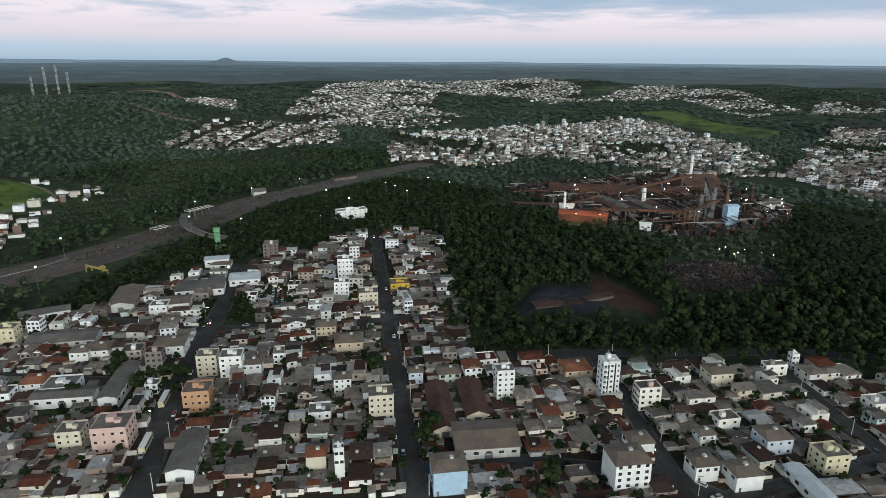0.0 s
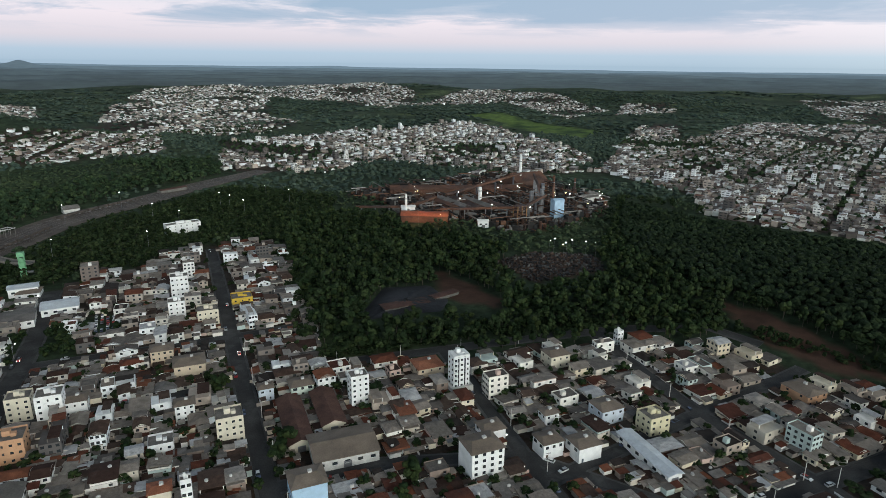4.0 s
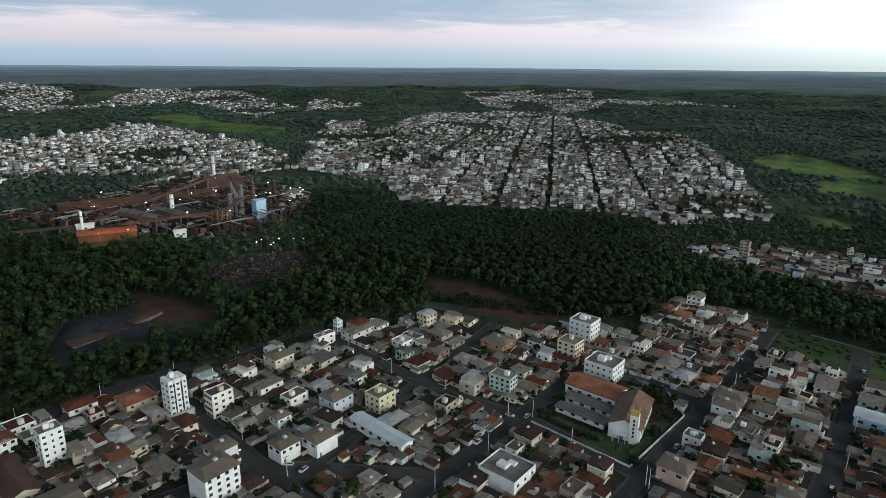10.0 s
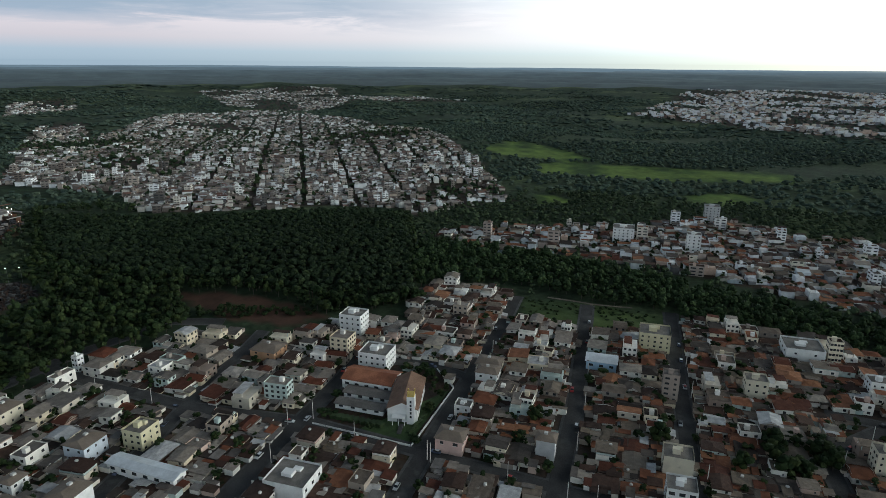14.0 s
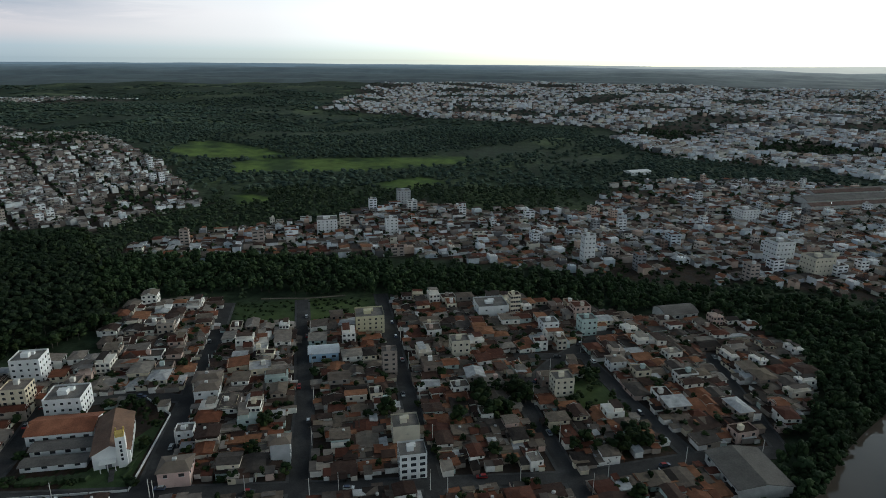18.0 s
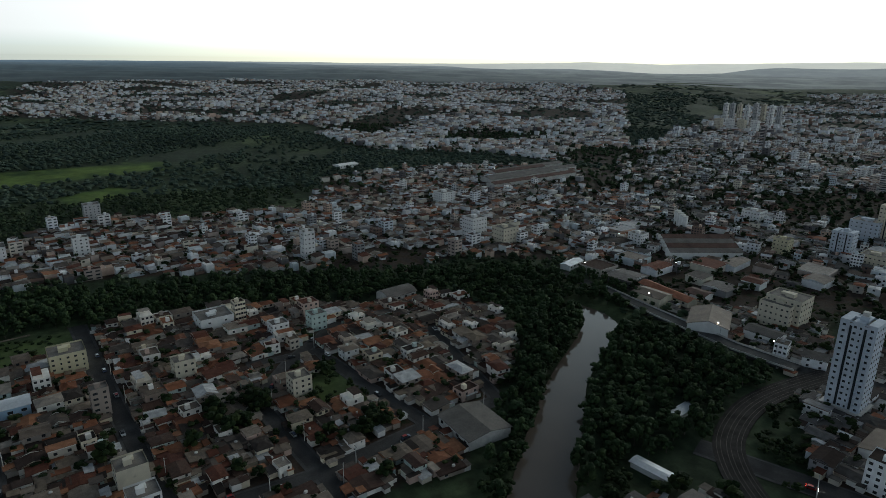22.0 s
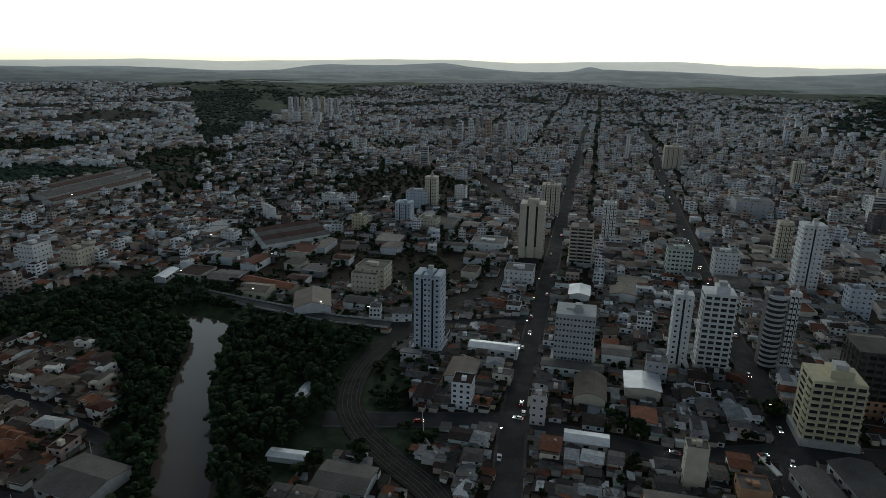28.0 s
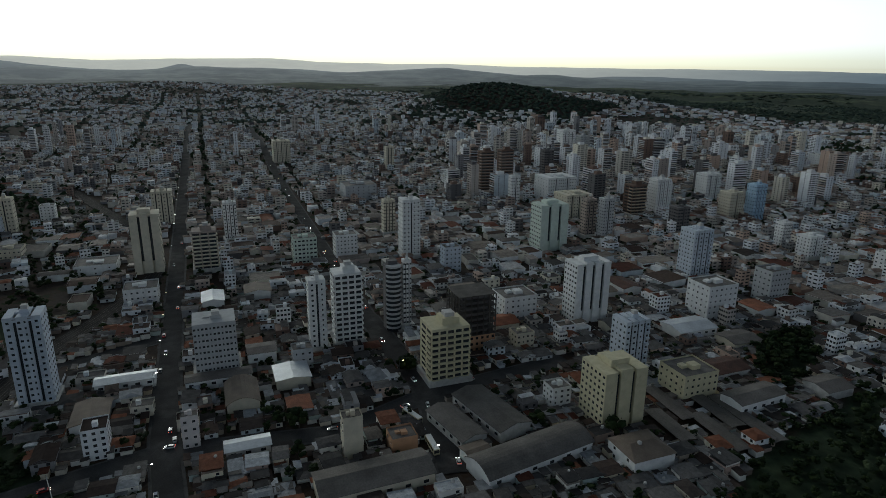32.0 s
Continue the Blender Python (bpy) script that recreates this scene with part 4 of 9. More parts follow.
front_tower(-188, -734, 10.5, 15.8, 13.5, 50.4, 14, "brown", "bands", "brown apartment tower with pale balcony bands", 3, "brownwhite")
front_tower(-216, -746, 10.5, 15.8, 13.4, 50.4, 14, "brown", "bands", "brown apartment tower with pale balcony bands", 3, "brownwhite")
block(-203, -661, 10.5, 10.4, 8.8, 32.4, 9, "white", "flat", "white apartment block in the town")
block(-256, -675, 10.5, 36.5, 31.1, 28.4, 8, "white", "flat", "broad white apartment block")
block(-291, -804, 10.5, 13.9, 11.8, 41.1, 12, "dark", "flat", "dark apartment tower in the town")
block(-374, -951, 10.5, 22.8, 19.4, 54.0, 15, "white", "flat", "tall white apartment tower")
block(-241, -506, 10.5, 10.7, 9.1, 37.7, 13, "grey", "flat", "grey apartment tower in the town")
block(-230, -518, 10.5, 10.6, 9.0, 35.1, 12, "brownwhite", "flat", "grey-brown apartment tower in the town")
block(-33, -715, 10.5, 35.9, 30.5, 18.0, 5, "grey", "flat", "broad grey block with white panels")
block(71, -1005, 10.5, 25.5, 21.7, 32.8, 10, "cream", "flat", "pale apartment tower in the town")
block(-228, -997, 10.5, 15.3, 13.0, 32.4, 9, "white", "flat", "white apartment tower in the town")
block(-90, -928, 10.5, 12.2, 10.4, 30.9, 9, "cream", "flat", "cream apartment tower in the town")
block(122, -409, 10.5, 20.1, 18.1, 10.8, 3, "white", "flat", "low white block in the town")
block(171, -479, 10.5, 27.9, 23.7, 7.2, 2, "white", "flat", "broad white hall in the town")
block(209, -344, 10.5, 17.8, 15.1, 14.4, 4, "cream", "flat", "pale four-storey block in the town")
block(384, -562, 10.5, 18.0, 16.2, 10.8, 3, "white", "flat", "white block in the town")
block(295, -595, 10.5, 23.4, 19.9, 17.6, 5, "bluewhite", "flat", "grey-blue block in the town")
block(-248, -600, 10.5, 30.5, 25.9, 23.5, 7, "cream", "flat", "pale apartment block in the town")
block(-111, -351, 10.5, 21.9, 18.6, 14.4, 4, "white", "flat", "white four-storey block in the town")
block(-264, -401, 10.5, 17.3, 14.7, 36.5, 12, "bluewhite", "flat", "white tower with dark glass side")
block(-234, -332, 10.5, 22.4, 19.1, 21.6, 6, "white", "flat", "white six-storey apartment block")
block(-290, -350, 10.5, 16.8, 14.3, 21.6, 6, "grey", "flat", "pale grey block in the town")
front_tower(-312, -591, 10.5, 17.2, 14.7, 32.5, 10, "brown", "bands", "brown apartment tower with pale balcony bands", 4, "beige")
block(-343, -598, 10.5, 17.4, 14.8, 36.0, 11, "white", "flat", "white apartment tower in the town")
block(-322, -521, 10.5, 14.1, 12.0, 24.2, 8, "dark", "flat", "dark apartment tower in the town")
block(-428, -558, 10.5, 14.3, 12.2, 36.0, 10, "blue", "flat", "blue glass tower in the town")
block(-405, -564, 10.5, 18.2, 15.5, 27.4, 9, "cream", "flat", "cream apartment block in the town")
block(-436, -654, 10.5, 21.0, 17.9, 29.6, 9, "white", "flat", "white apartment tower in the town")
block(-386, -462, 10.5, 10.0, 8.5, 22.0, 8, "white", "flat", "white apartment block in the town")
block(-386, -430, 10.5, 14.8, 12.5, 19.0, 7, "white", "flat", "white apartment block in the town")
block(-772, -873, 10.5, 23.7, 20.2, 21.6, 6, "white", "flat", "white apartment block in the town")
block(-464, -1096, 10.5, 19.5, 16.6, 32.4, 9, "grey", "flat", "grey apartment tower in the town")
block(-658, -1268, 10.5, 22.4, 19.0, 32.4, 9, "grey", "flat", "grey apartment tower in the town")
block(-409, -383, 10.5, 6.4, 7.6, 17.8, 6, "white", "flat", "white apartment block in the town")
block(-5, -219, 10.5, 7.7, 6.5, 18.0, 5, "cream", "flat", "narrow cream five-storey block")
block(-25, -220, 10.5, 10.5, 9.5, 7.2, 2, "orange", "flat", "two-storey building with an orange front")
block(59, -236, 10.5, 6.5, 5.5, 14.2, 4, "redwhite", "flat", "white block with red stripes")
block(17, -300, 10.5, 9.9, 8.9, 10.8, 3, "grey", "flat", "grey three-storey block in the town")
block(-165, -243, 10.5, 19.6, 17.6, 13.6, 4, "yellow", "flat", "cream four-storey block in the town")
block(-117, -196, 10.5, 18.8, 16.9, 7.2, 2, "white", "gable", "white two-storey house with a brown roof")
block(-99, -242, 10.5, 9.6, 8.6, 10.7, 4, "white", "flat", "white four-storey block in the town")
block(-102, -306, 10.5, 10.8, 9.8, 8.9, 3, "cream", "flat", "pale three-storey block in the town")
block(457, -281, 10.5, 13.9, 16.4, 18.0, 5, "white", "flat", "white stepped apartment block")
block(428, -294, 10.5, 14.8, 17.4, 14.4, 4, "cream", "flat", "cream four-storey block in the town")
block(585, -320, 10.5, 16.1, 17.9, 13.4, 5, "white", "flat", "white apartment block in the town")
block(208, -351, 10.5, 20.3, 17.3, 17.5, 5, "cream", "flat", "pale stepped block beside the road")
block(373, -394, 10.5, 12.8, 11.6, 10.4, 4, "white", "flat", "white block in the town")
block(301, -484, 10.5, 12.0, 10.8, 12.6, 4, "yellow", "flat", "yellowish block in the town")
block(273, -520, 10.5, 15.3, 13.0, 21.1, 7, "bluewhite", "flat", "grey-blue apartment block in the town")
block(282, -600, 10.5, 12.7, 10.8, 32.4, 9, "cream", "flat", "cream apartment tower in the town")
block(266, -644, 10.5, 12.6, 10.8, 16.7, 6, "white", "flat", "white apartment block in the town")
block(244, -514, 10.5, 18.0, 16.2, 10.5, 3, "cream", "flat", "cream block in the town")
block(29, 255, 8.4, 8.1, 7.3, 15.6, 6, "white", "flat", "slim white apartment tower with a roof tank")
block(77, 257, 8.4, 8.1, 6.9, 18.2, 7, "white", "flat", "slim white apartment tower with a roof tank")
block(68, 195, 8.4, 13.4, 12.0, 13.0, 5, "white", "gable", "white five-storey block with a brown roof")
block(3, 194, 8.4, 12.2, 11.0, 10.4, 4, "blue", "gable", "pale blue four-storey block with a brown roof")
block(-26, 242, 8.4, 10.7, 9.6, 11.4, 4, "cream", "flat", "cream four-storey block with a roof house")
block(-108, 248, 8.4, 11.4, 10.3, 9.8, 3, "orange", "flat", "orange three-storey building in the town")
block(-115, 280, 8.4, 9.6, 8.6, 10.4, 4, "cream", "flat", "cream apartment block in the town")
block(-101, 274, 8.4, 10.2, 9.2, 13.3, 5, "white", "flat", "white apartment block in the town")
block(-142, 301, 8.4, 14.9, 13.4, 7.2, 2, "white", "gable", "long white hall with a brown roof")
block(-176, 260, 8.4, 14.2, 12.8, 5.2, 2, "white", "flat", "low white school wing")
block(-190, 264, 8.4, 11.7, 10.5, 5.2, 2, "white", "gable", "white house with a red tile roof")
block(-131, 219, 8.4, 13.4, 12.1, 10.8, 3, "pink", "flat", "pink three-storey building in the town")
block(-148, 219, 8.4, 9.6, 8.6, 7.8, 3, "cream", "flat", "cream building beside the pink one")
block(-235, 312, 8.4, 9.9, 9.0, 9.8, 3, "yellow", "flat", "yellowish apartment block in the town")
block(-28, 398, 8.4, 12.6, 11.3, 5.2, 2, "brightyellow", "flat", "bright yellow shop building")
block(-67, 416, 8.4, 10.8, 9.2, 16.3, 5, "white", "flat", "white five-storey block with a grey front")
block(-46, 371, 8.4, 11.8, 10.6, 8.9, 3, "cream", "flat", "cream three-storey block in the town")
block(-65, 385, 8.4, 9.6, 8.6, 10.4, 4, "white", "flat", "white block in the town")
block(-49, 306, 8.4, 14.5, 13.0, 7.2, 2, "beige", "gable", "beige warehouse with a pale roof")
block(-88, 596, 24, 30, 10, 8.4, 3, "white", "flat", "long white office building among trees")
block(-164, 444, 8.4, 13.8, 12.5, 3.6, 1, "white", "gable", "white shed beside the green silo")
block(-171, 354, 8.4, 10.1, 9.1, 6.6, 2, "white", "flat", "white building in the town")
block(-178, 297, 8.4, 12.3, 11.1, 6.1, 2, "white", "gable", "white house in the town")
block(-46, 263, 8.4, 8.0, 7.2, 7.8, 3, "white", "gable", "white house with a brown roof")
block(-52, 238, 8.4, 9.3, 8.4, 5.4, 2, "white", "flat", "white house in the town")
block(-64, 322, 8.4, 10.8, 9.7, 8.4, 3, "beige", "gable", "beige house in the town")
block(-37, 197, 8.4, 3.6, 3.1, 14.4, 4, "white", "flat", "slim white block in the town")
block(-47, 204, 8.4, 7.3, 6.6, 7.8, 3, "cream", "gable", "cream house with a red tile roof")
block(-184, 291, 8.4, 8.8, 7.9, 7.2, 2, "white", "gable", "white hall in the town")
block(79, 216, 8.4, 9.7, 8.8, 5.8, 2, "white", "gable", "white house with a flat brown roof")
block(132, 268, 8.4, 11.2, 10.1, 7.2, 2, "cream", "gable", "cream house with a brown roof")
block(175, 280, 8.4, 3.9, 3.5, 7.8, 3, "white", "flat", "white house with a roof terrace")
block(107, 220, 8.4, 6.8, 6.1, 6.0, 2, "white", "gable", "white house in the town")
block(133, 217, 8.4, 11.3, 10.2, 7.2, 2, "bluewhite", "gable", "pale blue house with a brown roof")
block(148, 204, 8.4, 10.3, 9.3, 8.1, 3, "yellow", "flat", "cream-yellow three-storey block in the town")
block(98, 200, 8.4, 9.3, 8.4, 7.2, 2, "white", "gable", "white house with a grey roof")
block(111, 195, 8.4, 10.6, 9.5, 7.1, 2, "white", "gable", "white house with a brown roof")
block(-12, 271, 8.4, 6.7, 6.0, 6.6, 2, "bluewhite", "gable", "pale blue house in the town")
block(4, 273, 8.4, 10.5, 9.4, 5.6, 2, "greenwhite", "gable", "pale green house with an arched gable")
block(66, 276, 8.4, 13.6, 12.2, 5.9, 2, "beige", "gable", "beige house with an orange roof")
block(-93, 279, 8.4, 9.3, 8.4, 7.2, 2, "white", "gable", "white house in the town")
block(249, 154, 8.4, 13.6, 15.1, 9.2, 3, "white", "flat", "white three-storey block with a terrace")
block(277, 186, 8.4, 11.7, 13.0, 11.9, 4, "white", "flat", "white four-storey block in the town")
block(201, 90, 8.4, 10.0, 11.1, 7.1, 2, "pink", "gable", "pink two-storey house in the town")
block(336, 29, 8.4, 14.5, 16.1, 10.4, 4, "yellow", "flat", "long yellow four-storey block")
block(282, 15, 8.4, 6.5, 7.2, 13.0, 5, "brownwhite", "flat", "brown and white striped apartment block")
block(301, -21, 8.4, 8.7, 9.7, 9.8, 3, "cream", "flat", "cream block under a bright white roof")
block(152, 131, 8.4, 14.4, 16.0, 7.2, 2, "white", "flat", "low white workshop in the town")
block(259, 97, 8.4, 9.5, 10.5, 7.1, 2, "white", "gable", "white house with a brown roof")
block(227, 96, 8.4, 6.4, 7.1, 5.2, 2, "white", "flat", "white house in the town")
block(212, 54, 8.4, 6.7, 7.4, 9.6, 3, "grey", "gable", "grey house with a brown roof")
block(224, 6, 8.4, 9.8, 10.8, 9.2, 3, "cream", "flat", "cream house with terraces")
block(269, 100, 8.4, 10.8, 12.1, 6.4, 2, "cream", "gable", "cream house with a brown roof")
block(232, 210, 8.4, 12.8, 14.2, 5.2, 2, "orange", "gable", "house with a bright orange front")
block(258, -66, 8.4, 8.3, 9.2, 10.6, 4, "cream", "flat", "pale apartment block beside a green plot")
block(203, 3, 8.4, 9.1, 10.2, 10.4, 4, "white", "flat", "white four-storey apartment block")
block(328, -74, 8.4, 8.6, 9.5, 8.1, 3, "white", "flat", "white block in the town")
block(328, -96, 8.4, 8.4, 9.3, 9.8, 3, "mint", "flat", "mint-green and white block")
block(359, -44, 8.4, 16.8, 18.7, 7.2, 2, "white", "flat", "white workshop in the town")
block(285, -100, 8.4, 7.5, 8.3, 5.7, 2, "white", "gable", "white house in the town")
block(666, 17, 8.4, 12.5, 13.9, 15.6, 6, "grey", "flat", "grey apartment tower in the town")
block(550, 83, 8.4, 16.2, 17.9, 13.0, 5, "white", "flat", "white apartment block in the town")
block(548, 25, 8.4, 10.1, 11.2, 14.0, 5, "white", "flat", "white apartment block in the town")
block(461, -131, 8.4, 7.9, 9.2, 21.6, 6, "white", "flat", "white apartment block in the town")
block(1068, -1385, 10.5, 10.1, 8.6, 50.4, 14, "white", "flat", "slim pale apartment tower of a distant estate")
block(1089, -1438, 10.5, 10.5, 8.9, 48.4, 14, "grey", "flat", "slim pale apartment tower of a distant estate")
block(1105, -1488, 10.5, 10.8, 9.2, 43.5, 14, "cream", "flat", "slim pale apartment tower of a distant estate")
block(1037, -1426, 10.5, 10.4, 8.8, 49.1, 14, "white", "flat", "slim pale apartment tower of a distant estate")
block(1057, -1486, 10.5, 10.7, 9.1, 50.4, 14, "grey", "flat", "slim pale apartment tower of a distant estate")
block(1071, -1538, 10.5, 11.1, 9.4, 45.8, 14, "cream", "flat", "slim pale apartment tower of a distant estate")
block(1004, -1474, 10.5, 10.6, 9.0, 50.4, 14, "white", "flat", "slim pale apartment tower of a distant estate")
block(1023, -1534, 10.5, 11.0, 9.3, 46.5, 14, "grey", "flat", "slim pale apartment tower of a distant estate")
block(968, -1237, 10.5, 15.2, 12.9, 21.6, 6, "cream", "flat", "pale apartment slab of a distant estate")
block(952, -1255, 10.5, 15.3, 13.0, 21.6, 6, "white", "flat", "pale apartment slab of a distant estate")
block(936, -1274, 10.5, 15.5, 13.1, 21.6, 6, "cream", "flat", "pale apartment slab of a distant estate")
block(917, -1294, 10.5, 15.6, 13.3, 21.6, 6, "white", "flat", "pale apartment slab of a distant estate")

# ---- the land ----
FW = [(r * math.sin(radians(b)), r * math.cos(radians(b))) for b, r in ((148, 2300), (148, 3300), (158, 3500), (170, 3500), (182, 3300), (190, 2900), (200, 2900), (205, 2250),
                                                                       (226, 2100), (232, 1500), (215, 1200), (206, 1350), (188, 1500), (165, 1600))]
URBAN = [H_N0, H_N1, H_N2, H_ME, H_NE, H_NE2, F1, F2, F3, F4, F5, F6, F7, F8, F9, F10, F11, FS, CENTRE, FW]
FIELDS = [FIELD, FIELD2, *GLADES]
CLEAR = [LAWN_W, LOTGREEN, PARK, CARLOT, COURT, PITCHGREEN, SCRUB_R, SLOPE_W, GROVE_W]
SOILS = [SOIL1, SOIL2, SCRAP, STEEL]


def build_ground():
    rad = np.concatenate([[0.0, 60, 120], 150 * np.exp(np.linspace(0, math.log(4960 / 150), 200))])
    ang = np.radians(np.arange(0, 360, 1.0))
    k, m = len(rad), len(ang)
    R, A = np.meshgrid(rad, ang, indexing="ij")
    x, y = (R * np.sin(A)).ravel(), (R * np.cos(A)).ravel()
    z = height(x, y)
    bed = line_distance(RIVER, x, y)
    z = np.where(bed < 17, z - 2.5 * sstep(17, 8, bed), z)
    i, j = [a.ravel() for a in np.meshgrid(np.arange(k - 1), np.arange(m), indexing="ij")]
    q = np.stack([i * m + j, i * m + (j + 1) % m, (i + 1) * m + (j + 1) % m, (i + 1) * m + j], 1)
    me = mesh_from("ground", np.column_stack([x, y, z]), q[:, ::-1], [], [M_GROUND], smooth=True)
    land = np.zeros((len(x), 4), np.float32)
    land[:, 3] = 1
    for polys, ch in ((URBAN, 0), ([*FIELDS, SLOPE_F9], 1), (SOILS, 2)):
        for p in polys:
            land[inside(p, x, y), ch] = 1
    for p in (LAWN_W, LOTGREEN):
        land[inside(p, x, y), 1] = 0.35
    for p in (COAL,):
        land[inside(p, x, y), 0] = 1
    wood = np.zeros(len(x), bool)
    for p in WOODS:
        wood |= inside(p, x, y)
    for p in CLEAR:
        wood |= inside(p, x, y)
    land[wood, 0] = 0
    col = me.color_attributes.new("land", "FLOAT_COLOR", "POINT")
    col.data.foreach_set("color", land.ravel())
    return tagged(new("ground", me), "rolling green and built-up land out to the hills", "ground", "", "structure")


W_PLANT = [(285, 300), (300, 232), (334, 178), (575, 313), (550, 387), (500, 444), (443, 522), (390, 640), (300, 500), (270, 420), (272, 345)]
WOODS = [W_MAIN, W_RAILS, W_RAILN, W_RIVER, W_BANKR, W_BANKL]
build_ground()
ribbon("water", RIVER, RIVER_W, -0.9, M_WATER, "still brown river reflecting the pale sky")
for i, (line, w) in enumerate(STREETS + AVENUES):
    ribbon("pavement", line, w + 2.6, 0.14 + 0.005 * i, M_KERB, "worn concrete pavements along the street", thick=0.2)
for i, (line, w) in enumerate(STREETS + AVENUES):
    ribbon("road", line, w, 0.27 + 0.006 * i, M_ASPHALT, "patched grey asphalt street between the houses")

# the far ridges round the horizon, their distance haze painted as a faint glow
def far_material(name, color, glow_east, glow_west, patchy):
    """Distant hills, haze as emission: bluish away from the sunset, pale grey towards it."""
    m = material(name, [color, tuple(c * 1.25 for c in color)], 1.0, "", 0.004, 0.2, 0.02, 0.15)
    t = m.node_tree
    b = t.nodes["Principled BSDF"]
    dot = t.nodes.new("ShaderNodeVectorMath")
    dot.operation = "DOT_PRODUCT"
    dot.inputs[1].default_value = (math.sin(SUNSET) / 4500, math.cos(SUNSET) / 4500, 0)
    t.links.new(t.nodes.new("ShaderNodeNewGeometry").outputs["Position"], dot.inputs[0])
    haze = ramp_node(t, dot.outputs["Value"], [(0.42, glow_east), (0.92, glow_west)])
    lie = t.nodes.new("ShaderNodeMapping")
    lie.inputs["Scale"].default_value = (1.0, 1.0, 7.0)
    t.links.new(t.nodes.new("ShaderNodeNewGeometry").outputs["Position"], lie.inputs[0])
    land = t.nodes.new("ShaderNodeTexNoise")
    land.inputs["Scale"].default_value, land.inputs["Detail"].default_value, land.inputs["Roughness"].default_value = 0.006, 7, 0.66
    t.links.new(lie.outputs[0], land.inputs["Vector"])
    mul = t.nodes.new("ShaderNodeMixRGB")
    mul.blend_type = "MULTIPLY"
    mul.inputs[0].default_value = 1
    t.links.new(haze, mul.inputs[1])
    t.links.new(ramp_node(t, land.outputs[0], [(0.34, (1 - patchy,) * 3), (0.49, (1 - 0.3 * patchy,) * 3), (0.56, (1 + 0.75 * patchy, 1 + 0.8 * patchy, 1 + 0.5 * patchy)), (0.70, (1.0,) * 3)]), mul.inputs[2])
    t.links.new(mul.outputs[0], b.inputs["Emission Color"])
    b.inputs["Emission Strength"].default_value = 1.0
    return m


# the skyline: bearing and degrees over or under eye level
CREST = [(-60, -0.15), (-22, -0.2), (-10, -0.33), (60, -0.36), (110, -0.36), (124, -0.25), (131, -0.05), (137, -0.15), (148, 0.14), (157, 0.2), (162, 0.0), (170, 0.24), (175.6, 0.34), (179.6, 0.08), (186, -0.07), (190.7, 0.04), (195, -0.12),
         (205, -0.2), (250, -0.3), (300, -0.2)]


def ridge(r, fall_east, fall_west, rough_east, rough_west, seed, mat, peaks=()):
    """A ring of hills; its crest runs some degrees below the skyline."""
    rng = np.random.default_rng(seed)
    a = np.arange(-60.0, 300.1, 0.25)
    up = np.interp(a, [c[0] for c in CREST], [c[1] for c in CREST])
    w = sum(rng.uniform(0.4, 1) * np.sin(np.radians(a) * f + rng.uniform(0, 6)) / (1 + 0.05 * f) for f in (7, 13, 23, 41, 67, 109, 173))
    f = sstep(105, 150, a)
    up = up * sstep(3900, 4880, r) - 0.3 * (1 - sstep(3900, 4880, r)) - fall_east * (1 - f) - fall_west * f + (rough_east * (1 - f) + rough_west * f) * w
    for b, wd, tall in peaks:
        up += tall * np.exp(-np.abs((a - b) / wd) ** 1.5)
    h = 150 + r * np.tan(np.radians(up))
    ra = np.radians(a)
    rows = [(r - 420, np.full(len(a), -10.0)), (r - 150, h - 22 + 4 * np.roll(w, 9)), (r - 60, h - 6 + 2 * np.roll(w, 5)), (r, h), (r + 60, np.full(len(a), -10.0))]
    v = np.concatenate([np.column_stack([q * np.sin(ra), q * np.cos(ra), z]) for q, z in rows])
    n = len(a)
    f = [(k * n + i, k * n + i + 1, (k + 1) * n + i + 1, (k + 1) * n + i) for k in range(4) for i in range(n - 1)]
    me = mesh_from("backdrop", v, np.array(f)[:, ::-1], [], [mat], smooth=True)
    tagged(new("backdrop", me), "hills along the horizon with painted blue-grey haze", "hills", "", "structure")


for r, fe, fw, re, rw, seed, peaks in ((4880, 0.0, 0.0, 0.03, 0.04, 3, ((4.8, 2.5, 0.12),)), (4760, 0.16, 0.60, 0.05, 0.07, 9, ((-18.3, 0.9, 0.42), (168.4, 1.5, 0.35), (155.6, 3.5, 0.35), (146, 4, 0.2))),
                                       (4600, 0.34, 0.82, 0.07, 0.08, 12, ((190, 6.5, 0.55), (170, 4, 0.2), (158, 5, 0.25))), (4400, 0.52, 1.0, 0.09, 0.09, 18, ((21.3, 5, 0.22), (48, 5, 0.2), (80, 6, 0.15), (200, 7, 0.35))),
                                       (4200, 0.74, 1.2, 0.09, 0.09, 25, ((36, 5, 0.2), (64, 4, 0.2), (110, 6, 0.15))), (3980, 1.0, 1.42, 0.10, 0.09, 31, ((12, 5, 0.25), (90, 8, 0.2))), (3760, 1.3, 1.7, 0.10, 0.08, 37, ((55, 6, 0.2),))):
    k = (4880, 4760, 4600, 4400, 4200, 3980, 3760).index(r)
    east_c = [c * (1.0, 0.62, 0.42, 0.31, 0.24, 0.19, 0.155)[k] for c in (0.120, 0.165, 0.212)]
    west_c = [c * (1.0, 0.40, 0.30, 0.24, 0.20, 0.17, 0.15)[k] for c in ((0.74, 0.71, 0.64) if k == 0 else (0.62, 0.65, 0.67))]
    ridge(r, fe, fw, re, rw, seed, far_material("painted_haze_hills", (0.05, 0.06, 0.055), tuple(east_c), tuple(west_c), (0.04, 0.10, 0.18, 0.24, 0.28, 0.32, 0.34)[k]), peaks)

